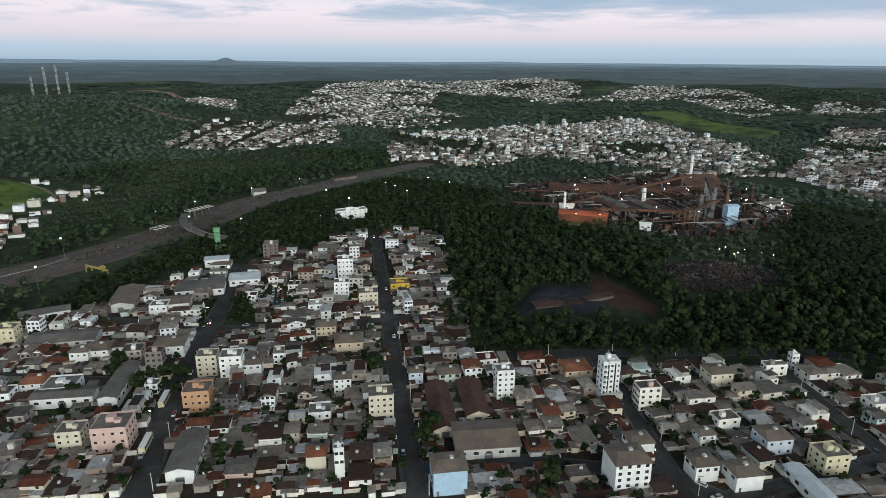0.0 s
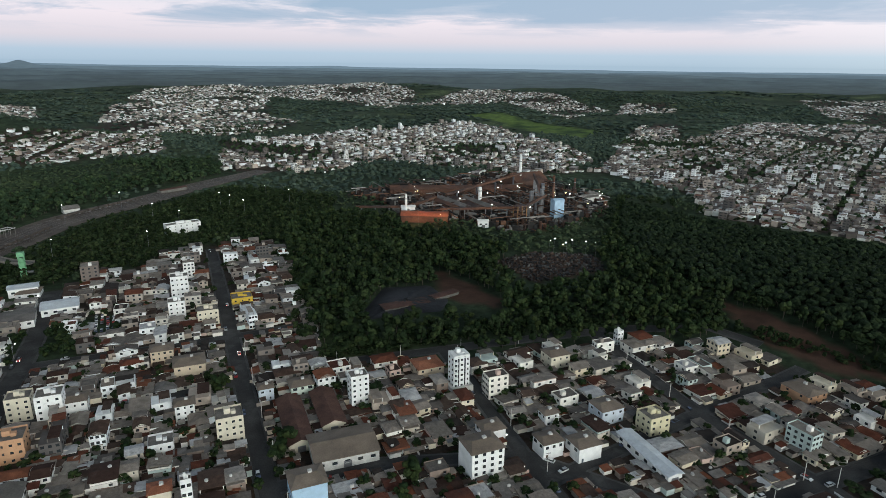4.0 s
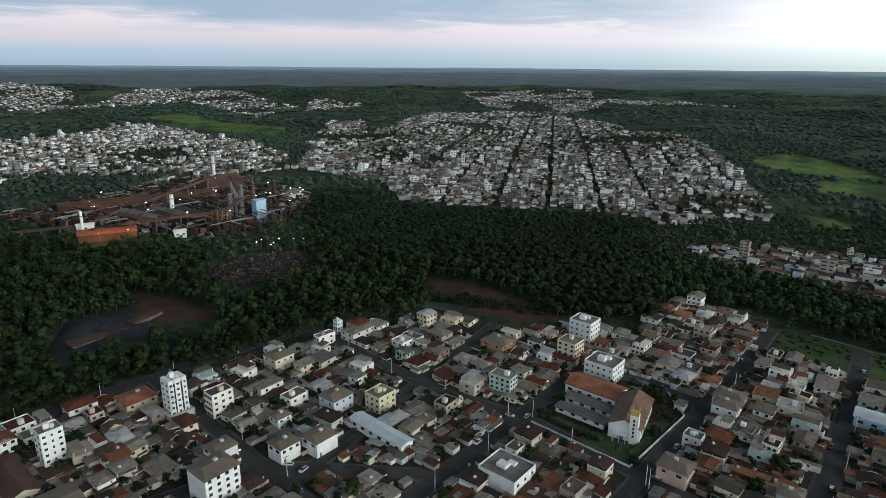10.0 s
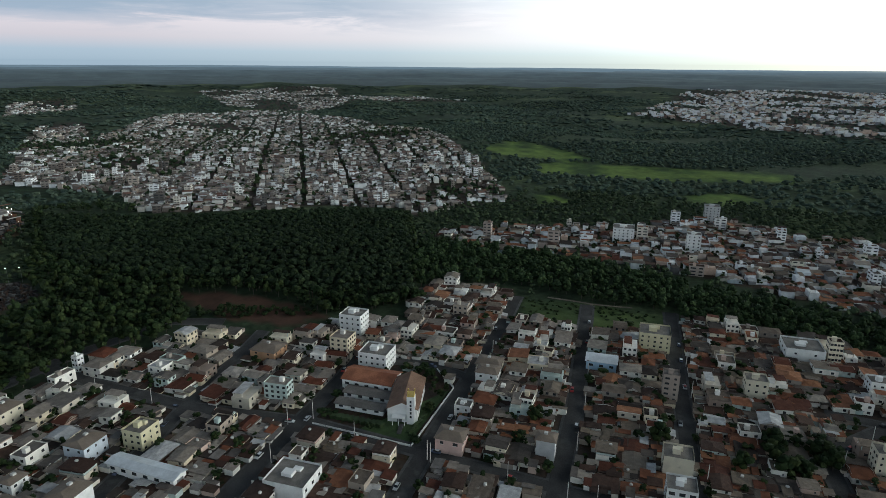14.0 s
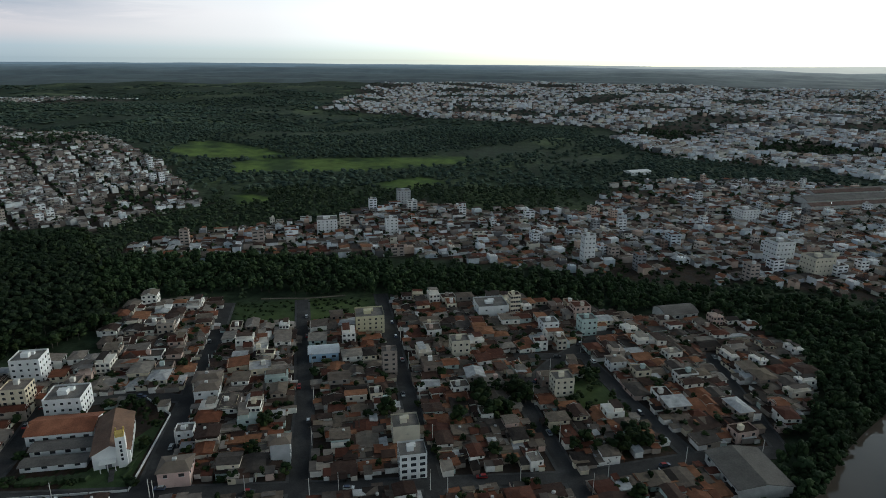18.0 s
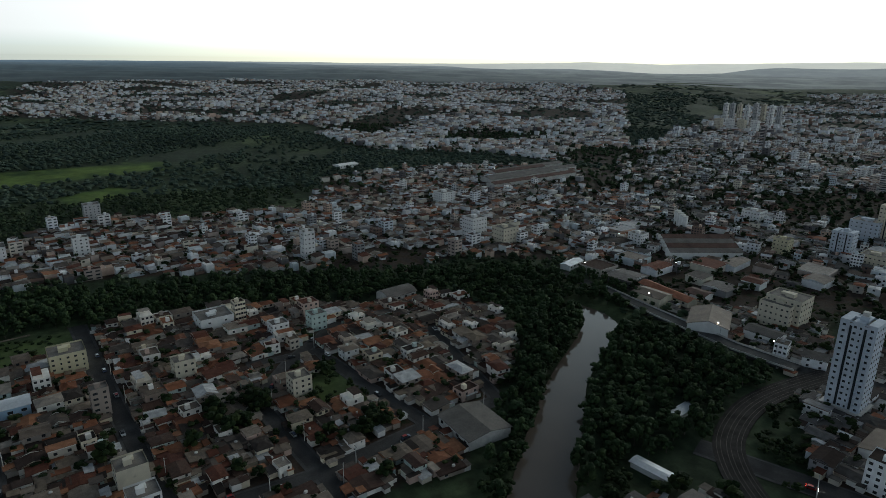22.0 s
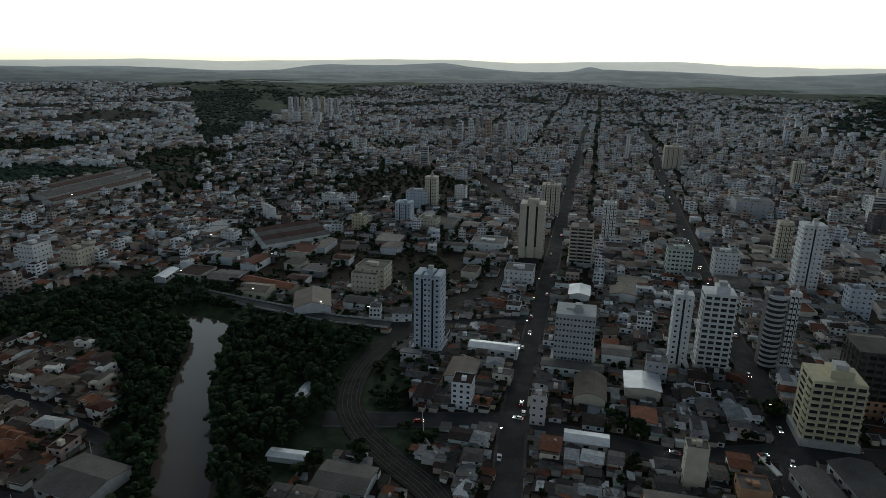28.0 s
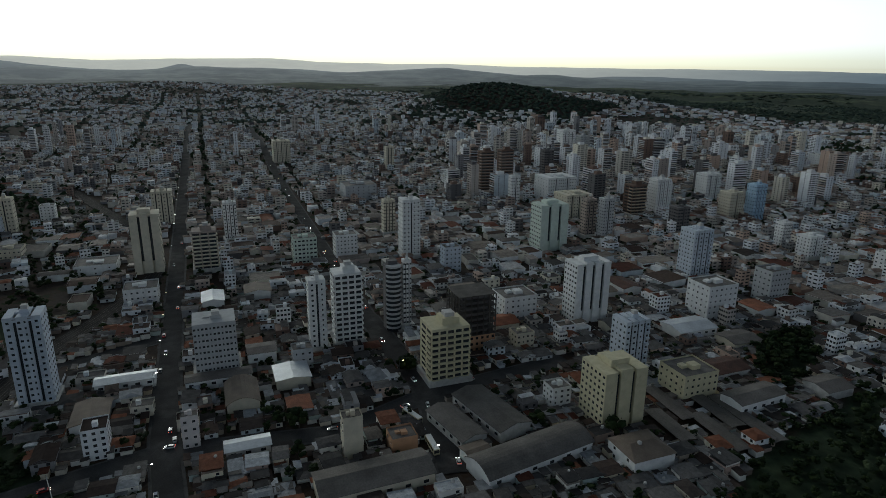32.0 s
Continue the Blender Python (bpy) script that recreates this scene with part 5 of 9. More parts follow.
# ---- halls, church, works, railway ----
M_RUST = material("rusty_sheet", [(0.0837, 0.045, 0.032), (0.129, 0.062, 0.0384), (0.062, 0.0418, 0.0368)], 0.8, "", 0.08, 0.35, 0.8, 0.25, stripes=1.0)
M_RUSTS = material("rusty_plant", [(0.043, 0.026, 0.020), (0.072, 0.037, 0.024), (0.025, 0.023, 0.022), (0.15, 0.075, 0.045), (0.30, 0.28, 0.26), (0.11, 0.058, 0.038), (0.20, 0.185, 0.17), (0.032, 0.026, 0.023), (0.018, 0.018, 0.018)], 0.8, "island", 0.2, 0.3, 1.0, 0.2)
M_SCRAP = material("dark_scrap", [(0.043, 0.030, 0.025), (0.062, 0.040, 0.030), (0.025, 0.023, 0.022), (0.075, 0.050, 0.036), (0.10, 0.096, 0.09), (0.032, 0.026, 0.023), (0.018, 0.018, 0.018)], 0.8, "island", 0.2, 0.3, 1.0, 0.2)
M_REDSHEET = material("red_painted_sheet", [(0.192, 0.06, 0.036), (0.24, 0.088, 0.048)], 0.6, "", 0.08, 0.35, 0.8, 0.25, stripes=1.0)
M_SCAFFOLD = material("rusty_scaffold", [(0.20, 0.115, 0.055), (0.26, 0.16, 0.075)], 0.8, "", 0.3, 0.3, 2.0, 0.2)
M_DARKROOF = material("old_brown_tiles", [(0.085, 0.042, 0.032), (0.11, 0.055, 0.04)], 0.88, "", 0.2, 0.35, 1.5, 0.25, stripes=2.0)
M_GREYROOF = material("grey_fibre_sheet", [(0.14, 0.127, 0.113), (0.183, 0.164, 0.15)], 0.75, "", 0.15, 0.25, 1.5, 0.2, stripes=1.2, shine=0.1)
M_TANKDARK = material("stained_concrete", [(0.13, 0.12, 0.11), (0.18, 0.165, 0.15)], 0.95, "", 0.3, 0.3, 2.0, 0.2)
M_COAL = material("coal", [(0.02, 0.021, 0.024), (0.035, 0.035, 0.04)], 0.8, "", 0.2, 0.3, 1.0, 0.3, bump=0.6)
M_BALLAST = material("ballast", [(0.098, 0.078, 0.068), (0.135, 0.108, 0.090)], 0.95, "", 0.15, 0.3, 1.5, 0.25)
M_DARKBALLAST = material("dark_ballast", [(0.0353, 0.0331, 0.031), (0.0517, 0.0479, 0.0448)], 0.95, "", 0.2, 0.3, 2.0, 0.3, shine=0.05)
M_STEELRAIL = material("worn_rail", [(0.17, 0.15, 0.14), (0.22, 0.20, 0.19)], 0.6, "", 0.5, 0.2, 2.0, 0.1, metal=0.3)
M_RAILDARK = material("dull_rail", [(0.10, 0.085, 0.075), (0.13, 0.11, 0.10)], 0.7, "", 0.5, 0.2, 2.0, 0.1, metal=0.2)
M_WAGON = material("dusty_wagon_steel", [(0.060, 0.050, 0.044), (0.085, 0.066, 0.056)], 0.75, "", 0.3, 0.3, 2.0, 0.2)
M_GREEN = material("green_paint", [(0.17, 0.36, 0.20)], 0.6, "", 0.3, 0.15, 2, 0.1)
M_CRANE = material("yellow_paint", [(0.34, 0.27, 0.07)], 0.5, "", 0.3, 0.15, 2, 0.1)
M_STEEL = material("grey_steel", [(0.20, 0.20, 0.21)], 0.5, "", 0.3, 0.2, 2, 0.1, metal=0.5)
M_HEDGE = material("hedge", [(0.03, 0.05, 0.018), (0.045, 0.07, 0.025)], 0.85, "", 0.5, 0.3, 3.0, 0.3, bump=0.8)
M_TRIM = material("ochre_trim", [(0.55, 0.40, 0.12)], 0.8, "", 0.3, 0.1, 3, 0.1)


def skip_rect(x, y, turn, w, d):
    """Keeps a rectangle free of other houses and trees."""
    c, s = math.cos(radians(turn)), math.sin(radians(turn))
    r = min(w, d) / 2
    n = max(1, math.ceil(max(w, d) / (2 * r)))
    for i in range(n):
        o = (i + 0.5) / n - 0.5
        ox, oy = (o * w, 0) if w >= d else (0, o * d)
        SKIP.append((x + ox * c - oy * s, y + ox * s + oy * c, r * 1.08))


def bx(name, parent, mat, x0, x1, y0, y1, z0, z1, label="", at=None):
    s = Shape()
    s.box(((0, x0), (0, x1)), ((0, y0), (0, y1)), ((0, z0), (0, z1)), 0, bottom=True)
    return part(name, shape_mesh(s, name, 1, 1, 1, [mat]), parent, at, label)


def pipe_mesh(name, r, h, mat, r2=None, k=12):
    r2 = r if r2 is None else r2
    s = Shape()
    ring = [(math.cos(i * 6.28319 / k), math.sin(i * 6.28319 / k)) for i in range(k)]
    s.solid([(0, r * a, 0, r * b, 0, 0) for a, b in ring] + [(0, r2 * a, 0, r2 * b, 0, h) for a, b in ring] + [(0, 0, 0, 0, 0, h + 0.1 * r2)],
            [(i, (i + 1) % k, k + (i + 1) % k, k + i) for i in range(k)], [(k + i, k + (i + 1) % k, 2 * k) for i in range(k)], 0)
    return shape_mesh(s, name, 1, 1, 1, [mat])


def hall_roof(w, d, h, rise, mat, arch=False, e=0.6):
    """A gabled or arched sheet roof whose ridge runs along the longer side."""
    s = Shape()
    long_x = w >= d
    k = 8 if arch else 2
    half, ln = (d / 2 + e, w / 2 + e) if long_x else (w / 2 + e, d / 2 + e)
    prof = []
    for i in range(k + 1):
        f = -1 + 2 * i / k
        prof.append((f * half, h + rise * ((1 - f * f) if arch else (1 - abs(f)))))
    pts = []
    for end in (-ln, ln):
        for a, z in prof:
            pts.append((0, end, 0, a, 0, z) if long_x else (0, -a, 0, end, 0, z))
        for a, z in prof:
            pts.append((0, end, 0, a, 0, z - 0.25) if long_x else (0, -a, 0, end, 0, z - 0.25))
    m = k + 1
    q = []
    for i in range(k):
        q += [(i, 2 * m + i, 2 * m + i + 1, i + 1), (m + i + 1, 3 * m + i + 1, 3 * m + i, m + i), (i, i + 1, m + i + 1, m + i), (2 * m + i + 1, 2 * m + i, 3 * m + i, 3 * m + i + 1)]
    q += [(0, m, 3 * m, 2 * m), (m - 1, 3 * m - 1, 4 * m - 1, 2 * m - 1)]
    s.solid(pts, [f[::-1] for f in q], [], 0)
    return shape_mesh(s, "roof", 1, 1, 1, [mat])


def gable_wall(w, d, h, rise, mat, arch=False):
    s = Shape()
    s.box(((0, -w / 2), (0, w / 2)), ((0, -d / 2), (0, d / 2)), ((0, 0), (0, h)), 0)
    k = 8 if arch else 2
    long_x = w >= d
    half, ln = (d / 2, w / 2) if long_x else (w / 2, d / 2)
    for end in (-ln, ln):
        for i in range(k):
            f0, f1 = -1 + 2 * i / k, -1 + 2 * (i + 1) / k
            z0, z1 = [h - 0.1 + rise * ((1 - f * f) if arch else (1 - abs(f))) for f in (f0, f1)]
            p = [(f0 * half, h - 0.1), (f1 * half, h - 0.1), (f1 * half, z1), (f0 * half, z0)]
            s.face([(0, end, 0, a, 0, z) if long_x else (0, a, 0, end, 0, z) for a, z in p], 0)
    return shape_mesh(s, "wall", 1, 1, 1, [mat])


def hall(name, label, category, x, y, turn, w, d, h, rise, roof, wall, arch=False, openings=True, group=""):
    """A broad single-storey building with a sheet or tile roof."""
    skip_rect(x, y, turn, w, d)
    z = float(height(np.array([float(x)]), np.array([float(y)]))[0]) - 0.1
    root = thing(name, label, category, group, pose(x, y, z, 0, 0, turn))
    part("wall", gable_wall(w, d, h, rise, wall, arch), root)
    part("roof", hall_roof(w, d, h, rise, roof, arch), root)
    if openings:
        n = max(2, min(6, int(max(w, d) / 5)))
        for i in range(n):
            o = (i + 0.5) / n - 0.5
            for sg, a in ((-1, 0), (1, 180)):
                part("window", PANE_WIDE, root, pose(o * w, sg * d / 2, h * 0.45, 0, 0, a) if w >= d else pose(sg * w / 2, o * d, h * 0.45, 0, 0, 90))
        bx("gate", root, M_STEEL, -1.6, 1.6, -d / 2 - 0.08, -d / 2 + 0.05, 0, min(3.2, h * 0.7))
    return root


M_CHURCHROOF = material("brown_clay_tiles", [(0.17, 0.095, 0.06), (0.22, 0.125, 0.08)], 0.75, "", 0.25, 0.25, 2.0, 0.2, stripes=2.0)
W_, T_, C_ = M_WHITE, M_TANK, PAINT["cream"]
# the church and its lot
church = thing("church", "white church with a brown tile roof and a square tower", "church", "", pose(222, 122, 0, 0, 0, 20))
skip_rect(222, 122, 20, 30, 14)
part("wall", gable_wall(28, 13, 6.6, 3.4, W_), church)
part("roof", hall_roof(28, 13, 6.6, 3.4, M_CHURCHROOF), church, label="brown tile roof with a low ridge")
tw = bx("tower", church, W_, -15.6, -12.2, -5.6, -2.2, 0, 13.2)
bx("belfry", tw, M_TRIM, -15.4, -12.4, -5.4, -2.4, 13.2, 14.6, "ochre belfry with small corner posts")
for i, (ax, ay) in enumerate(((-15.3, -5.3), (-12.6, -5.3), (-15.3, -2.6), (-12.6, -2.6))):
    bx("corner_post", tw, M_TRIM, ax - 0.25, ax + 0.25, ay - 0.25, ay + 0.25, 14.6, 15.8)
for i in range(5):
    bx("tower_window", tw, M_GLASS, -15.68, -15.55, -4.3, -3.5, 3.2 + i * 1.8, 4.4 + i * 1.8)
bx("porch_roof", church, W_, -17.2, -14.0, -1.6, 4.2, 3.6, 3.9)
for ay in (-1.3, 1.3, 3.9):
    bx("porch_column", church, W_, -17.0, -16.7, ay - 0.15, ay + 0.15, 0, 3.6)
bx("door", church, M_STEEL, -14.12, -13.98, 0.2, 2.4, 0, 2.8, "dark double door under the porch")
for i in range(6):
    for sg in (-1, 1):
        part("window", PANE_STD, church, pose(-11 + i * 4.4, sg * 6.5, 3.0, 0, 0, 0 if sg < 0 else 180))
hall("parish_hall", "long white parish hall with a red clay roof", "hall", 231, 146, 8.4, 14, 25, 5.2, 2.4, M_ROOFRED, W_)
hall("parish_annex", "low hall with a grey sheet roof beside the parish hall", "hall", 219.5, 141, 8.4, 6.5, 22, 3.4, 0.8, M_GREYROOF, W_)
hall("parish_annex", "low white wing with a dark roof along the church garden", "hall", 210, 139, 8.4, 5.5, 23, 2.8, 0.7, M_GREYROOF, W_)
fence = thing("garden_fence", "low white wall round the church garden", "fence", "", pose(0, 0, 0))
edge = [(190, 151), (194, 105), (245, 109), (259, 125)]
for (x0, y0), (x1, y1) in zip(edge, edge[1:]):
    ln, a = math.hypot(x1 - x0, y1 - y0), math.degrees(math.atan2(y1 - y0, x1 - x0))
    k = int(ln / 6)
    for i in range(k):
        bx("wall_panel", fence, W_, 0, ln / k - 0.3, -0.1, 0.1, 0, 1.3, at=pose(x0 + (x1 - x0) * i / k, y0 + (y1 - y0) * i / k, 0, 0, 0, a))
lawn = thing("church_lawn", "dark green lawn with clipped hedges before the church", "lawn", "", pose(0, 0, 0))
sh = Shape()
sh.solid([(0, px, 0, py, 0, 0.12) for px, py in ((191, 149), (195, 107), (243, 110.5), (206, 126), (204, 149))], [(0, 1, 3, 4)], [(1, 2, 3)], 0)
M_LAWN = material("lawn", [(0.035, 0.062, 0.02), (0.055, 0.09, 0.028)], 0.9, "", 0.3, 0.25, 2.0, 0.25, bump=0.4)
part("turf", shape_mesh(sh, "turf", 1, 1, 1, [M_LAWN]), lawn)
for i in range(9):
    bx("hedge", lawn, M_HEDGE, -1.6, 1.6, -1.3, 1.3, 0.1, 1.7, at=pose(199 + 0.35 * i, 146 - 2.7 * i, 0, 0, 0, 8 + 9 * i))
for i in range(3):
    bx("garden_step", lawn, M_KERB, -1.6, 1.6, -0.9, 0.9, 0.13, 0.35 + 0.12 * i, at=pose(201.5 + 1.9 * i, 114.6 + 0.7 * i, 0, 0, 0, 20))
    bx("hedge", lawn, M_HEDGE, -0.6, 0.6, -3, 3, 0.12, 1.0, at=pose(205 + i * 5.5, 110.2 + i * 0.4, 0, 0, 0, 80))

# halls among the northern streets
hall("market_hall", "broad hall with a grey-brown sheet roof and a columned front", "hall", 18, 219, 6, 25, 19, 5.4, 2.0, M_ROOFBROWN, T_)
hall("old_shed", "long shed with an old dark brown tile roof", "shed", 0, 243, 7, 10, 38, 4.0, 2.2, M_DARKROOF, C_)
hall("old_shed", "long shed with an old dark brown tile roof", "shed", 14.5, 250, 7, 10, 30, 4.0, 2.2, M_DARKROOF, C_)
hall("workshop", "long narrow workshop with a pale metal roof", "shed", 134, 185, 6, 6.5, 31, 4.6, 0.9, M_METAL, W_)
hall("sports_hall", "blue-walled hall with a pale arched roof", "hall", 299, 50, 8.4, 9, 15, 5.2, 2.0, M_METAL, PAINT["blue"], arch=True)
hall("warehouse", "warehouse with a weathered grey sheet roof beside the river", "shed", 196, -123, 4, 23, 21, 4.8, 1.8, M_GREYROOF, T_)
hall("sports_hall", "sports hall with an arched blue-grey roof", "hall", 351, -157, 12, 14, 22, 4.6, 2.6, M_GREYROOF, T_, arch=True)
hall("white_hall", "hall under a bright white sheet roof at the wood's edge", "hall", 850, -303, 20, 16, 34, 5, 1.5, W_, W_)
hall("school_wing", "long white school wing with a sheet roof", "school", -150, 262, 8.4, 8, 34, 6.0, 1.0, M_GREYROOF, W_)
hall("school_wing", "white school wing with a grey roof", "school", -169, 250, 8.4, 26, 8, 5.5, 1.0, M_GREYROOF, W_)
hall("market_shed", "broad shed with a pale sheet roof", "shed", -205, 312, 12, 34, 15, 4.5, 1.6, M_GREYROOF, T_)
hall("market_shed", "broad shed with a brown sheet roof", "shed", -97, 207, 8.4, 10, 26, 6, 1.4, M_GREYROOF, W_)
hall("market_shed", "broad pale building with a flat grey roof", "shed", -160, 392, 14, 30, 20, 5, 1.0, M_GREYROOF, W_)
hall("market_shed", "long hall with a brown sheet roof", "shed", -200, 372, 14, 15, 34, 5, 1.6, M_ROOFBROWN, T_)
hall("market_shed", "white-fronted building with a brown roof", "shed", -166, 362, 14, 20, 14, 6, 1.0, M_ROOFBROWN, W_)
hall("market_shed", "hall under three pale sheet roofs", "shed", -236, 346, 30, 26, 10, 5, 1.2, M_GREYROOF, W_)
hall("market_shed", "shed with a pale sheet roof", "shed", -136, 410, 14, 20, 16, 5, 1.6, M_METAL, W_)

# beyond the river
for i in range(5):
    hall("factory_shed", "long grey factory shed in a row of five", "factory", 640 + i * 19, -480 - i * 7 + (0, 14, -10, 6, -18)[i], 10.5, 14.5, (150, 118, 170, 96, 130)[i], 6 + i % 2, 2.2, (M_DARKROOF, M_GREYROOF, M_TANKDARK, M_DARKROOF, M_GREYROOF)[i], T_, openings=False, group="factory sheds")
for i in range(4):
    hall("factory_shed", "factory shed with a dark roof and pale gables", "factory", 322 + i * 11, -415 - i * 9, -27, 12, 58, 6, 2.0, M_DARKROOF if i % 2 else M_GREYROOF, W_, openings=False, group="railway workshops")
for i in range(4):
    sl = thing("silo", "white cylindrical silo beside the workshops", "silo", "white silos", pose(390 + i * 6.5, -470 - i * 4, 0))
    part("shell", pipe_mesh("shell", 2.8, 13, W_), sl)
    part("rim", pipe_mesh("rim", 3.0, 0.5, M_TANK), sl, pose(0, 0, 12.6))
hall("meeting_hall", "hall with a broad beige roof and a white lattice front", "hall", 224, -302, 35, 22, 28, 6.5, 3.5, M_ROOFBROWN, W_)
hall("white_shed", "shed with a bright white sheet roof", "shed", 350, -303, 20, 8, 20, 4, 1.2, M_METAL, W_)
hall("clay_roofed_hall", "long low hall with red clay roofs", "hall", 272, -320, 0, 42, 10, 4, 2, M_ROOFRED, C_)

# the near side of the centre
hall("arched_hall", "old hall with a brown arched roof and a pale stepped front", "hall", 43, -268, 10.5, 14, 22, 5, 3.2, M_ROOFBROWN, C_, arch=True)
hall("podium_building", "long low white building at the foot of the hotel", "building", 56, -287, 10.5, 30, 8, 5.2, 0.6, M_GREYROOF, W_)
hall("white_building", "white two-storey building with blank walls", "building", 38, -309, 10.5, 14, 12, 7.5, 0.8, M_GREYROOF, W_)
hall("market_shed", "hall under a bright white sheet roof", "shed", 99, -291, 10.5, 26, 9, 5, 1.2, M_METAL, W_)
hall("market_shed", "shed with a bright white sheet roof", "shed", 36, -227, 10.5, 17, 8, 4.5, 1.0, M_METAL, T_)
hall("market_shed", "low building with a red-brown roof yard", "shed", 17, -256, 10.5, 10, 12, 4.0, 0.6, M_ROOFRED, W_)
hall("warehouse", "long warehouse with a grey-brown roof", "shed", -12, -197, 12, 42, 16, 6.5, 2.2, M_GREYROOF, C_)
hall("warehouse", "long white warehouse with a curved roof", "shed", -74, -203, 20, 50, 16, 5.5, 3.2, M_GREYROOF, W_, arch=True)
hall("gatehouse", "white house with a flat brown roof", "house", -53, -207, 20, 10, 9, 5.0, 0.8, M_ROOFBROWN, W_)
hall("warehouse", "dark grey warehouse with three roofs", "shed", -66, -236, 22, 16, 36, 5.5, 2.0, M_GREYROOF, T_)
hall("warehouse", "grey warehouse with a dark roof", "shed", -49, -228, 22, 12, 28, 5.0, 1.8, M_GREYROOF, T_)
hall("white_hall", "hall under a bright white sheet roof", "hall", -205, -308, 10.5, 26, 18, 5, 1.6, M_METAL, W_)
hall("office_wing", "white two-storey office wing", "building", -188, -226, 14, 28, 12, 7, 1.2, M_GREYROOF, W_)
hall("river_shed", "small shed with a bright white roof among trees", "shed", 164, -211, 10, 4.5, 16, 2.8, 0.5, M_METAL, W_, openings=False)
hall("river_shed", "small shed with a bright white roof among trees", "shed", 140, -168, 14, 15, 5, 2.8, 0.5, M_METAL, W_, openings=False)
for cx, cy, ln in ((-149, -231, 28), (-158, -206, 28), (-166, -226, 36), (-176, -214, 38), (-140, -214, 24)):
    skip_rect(cx, cy, 8, 7, ln)
    cn = thing("parking_canopy", "long grey canopy on posts over parked cars", "canopy", "parking canopies", pose(cx, cy, 0, 0, 0, 8))
    part("roof", hall_roof(6.5, ln, 3.0, 0.5, M_GREYROOF), cn)
    for i in range(4):
        bx("post", cn, M_STEEL, -0.12, 0.12, -0.12, 0.12, 0, 3.2, at=pose(0, (i - 1.5) * ln / 4, 0))

# the steel works
rngp = np.random.default_rng(14)
hall("works_hall", "low rust-red works hall lit by lamps", "factory", 138, 588, -18, 46, 15, 7, 3.2, M_REDSHEET, M_RUST, arch=True, openings=False)
hall("works_hall", "very long rusty works hall", "factory", 200, 705, -9, 150, 24, 10, 3, M_RUST, M_RUST, openings=False)
hall("works_hall", "tall rusty works hall with a steep roof", "factory", 300, 728, 12, 46, 32, 13, 8, M_RUST, M_RUST, openings=False)
for i in range(5):
    hall("works_shed", "works shed with a grey louvred roof", "factory", 168 + i * 13, 640 - i * 4, 14, 11, 56, 8, 2, M_GREYROOF if i % 2 else M_RUST, M_RUST, openings=False, group="works sheds")
hall("works_office", "white works office with a few floors", "factory", 126, 612, -10, 14, 8, 11, 1, W_, W_)
hall("works_office", "small white works building", "factory", 186, 550, -10, 10, 6, 7, 1, W_, W_)
hall("works_hall", "pale blue works building beside the furnaces", "factory", 274, 575, 5, 11, 9, 19, 1, PAINT["blue"], PAINT["blue"], openings=False)
hall("works_shed", "grey shed at the edge of the works", "factory", 345, 640, 20, 24, 14, 7, 3, M_GREYROOF, T_, openings=False)
for cx, cy, r, h, mt in ((122, 603, 1.4, 25, W_), (291, 722, 2.0, 44, W_), (262, 588, 2.6, 27, M_STEEL), (268, 600, 2.2, 31, M_STEEL), (254, 596, 2.6, 24, M_STEEL), (283, 606, 1.5, 38, M_RUST), (212, 640, 2.4, 22, W_), (330, 650, 1.3, 26, M_RUST)):
    ch = thing("chimney", "tall round works chimney" if h > 24 else "round works vessel on a stand", "chimney", "", pose(cx, cy, height(np.array([cx]), np.array([cy]))[0]))
    part("shaft", pipe_mesh("shaft", r, h, mt, r * 0.8), ch)
    part("collar", pipe_mesh("collar", r * 1.15, 0.7, M_STEEL), ch, pose(0, 0, h * 0.8))
frame_tower = thing("scaffold_tower", "open rusty steel tower with platforms and lamps", "tower", "", pose(224, 552, 0, 0, 0, 12))
for ax in (-5, 0, 5):
    for ay in (-4, 4):
        bx("column", frame_tower, M_SCAFFOLD, ax - 0.3, ax + 0.3, ay - 0.3, ay + 0.3, 0, 20)
for i in range(5):
    bx("platform", frame_tower, M_RUST, -5.4, 5.4, -4.4, 4.4, 3.6 + 4 * i, 3.9 + 4 * i)
for x0, y0, z0, x1, y1, z1 in ((150, 600, 8, 225, 560, 15), (225, 560, 12, 268, 590, 20), (180, 660, 10, 285, 700, 24), (130, 625, 6, 165, 650, 10), (268, 600, 16, 300, 700, 22), (75, 640, 5, 128, 612, 9)):
    ln = math.hypot(x1 - x0, y1 - y0)
    cv = thing("conveyor", "inclined rusty conveyor bridge on trestles", "conveyor", "works conveyors", pose(x0, y0, 0, 0, 0, math.degrees(math.atan2(y1 - y0, x1 - x0))))
    bx("gallery", cv, M_RUST, 0, math.hypot(ln, z1 - z0), -1.2, 1.2, 0, 2.2, at=pose(0, 0, z0, 0, -math.degrees(math.atan2(z1 - z0, ln)), 0))
    for i in range(4):
        f = (i + 0.5) / 4
        bx("trestle", cv, M_STEEL, f * ln - 0.3, f * ln + 0.3, -1.2, 1.2, 0, z0 + (z1 - z0) * f)
cl = Bag()
box_s = Shape()
box_s.box(((-1, 0), (1, 0)), ((-1, 0), (1, 0)), ((0, 0), (1, 0)), 0)
gx, gy = grid_points(STEEL, 10, 4.6, 4.6, 0.5, rngp)
n = len(gx)
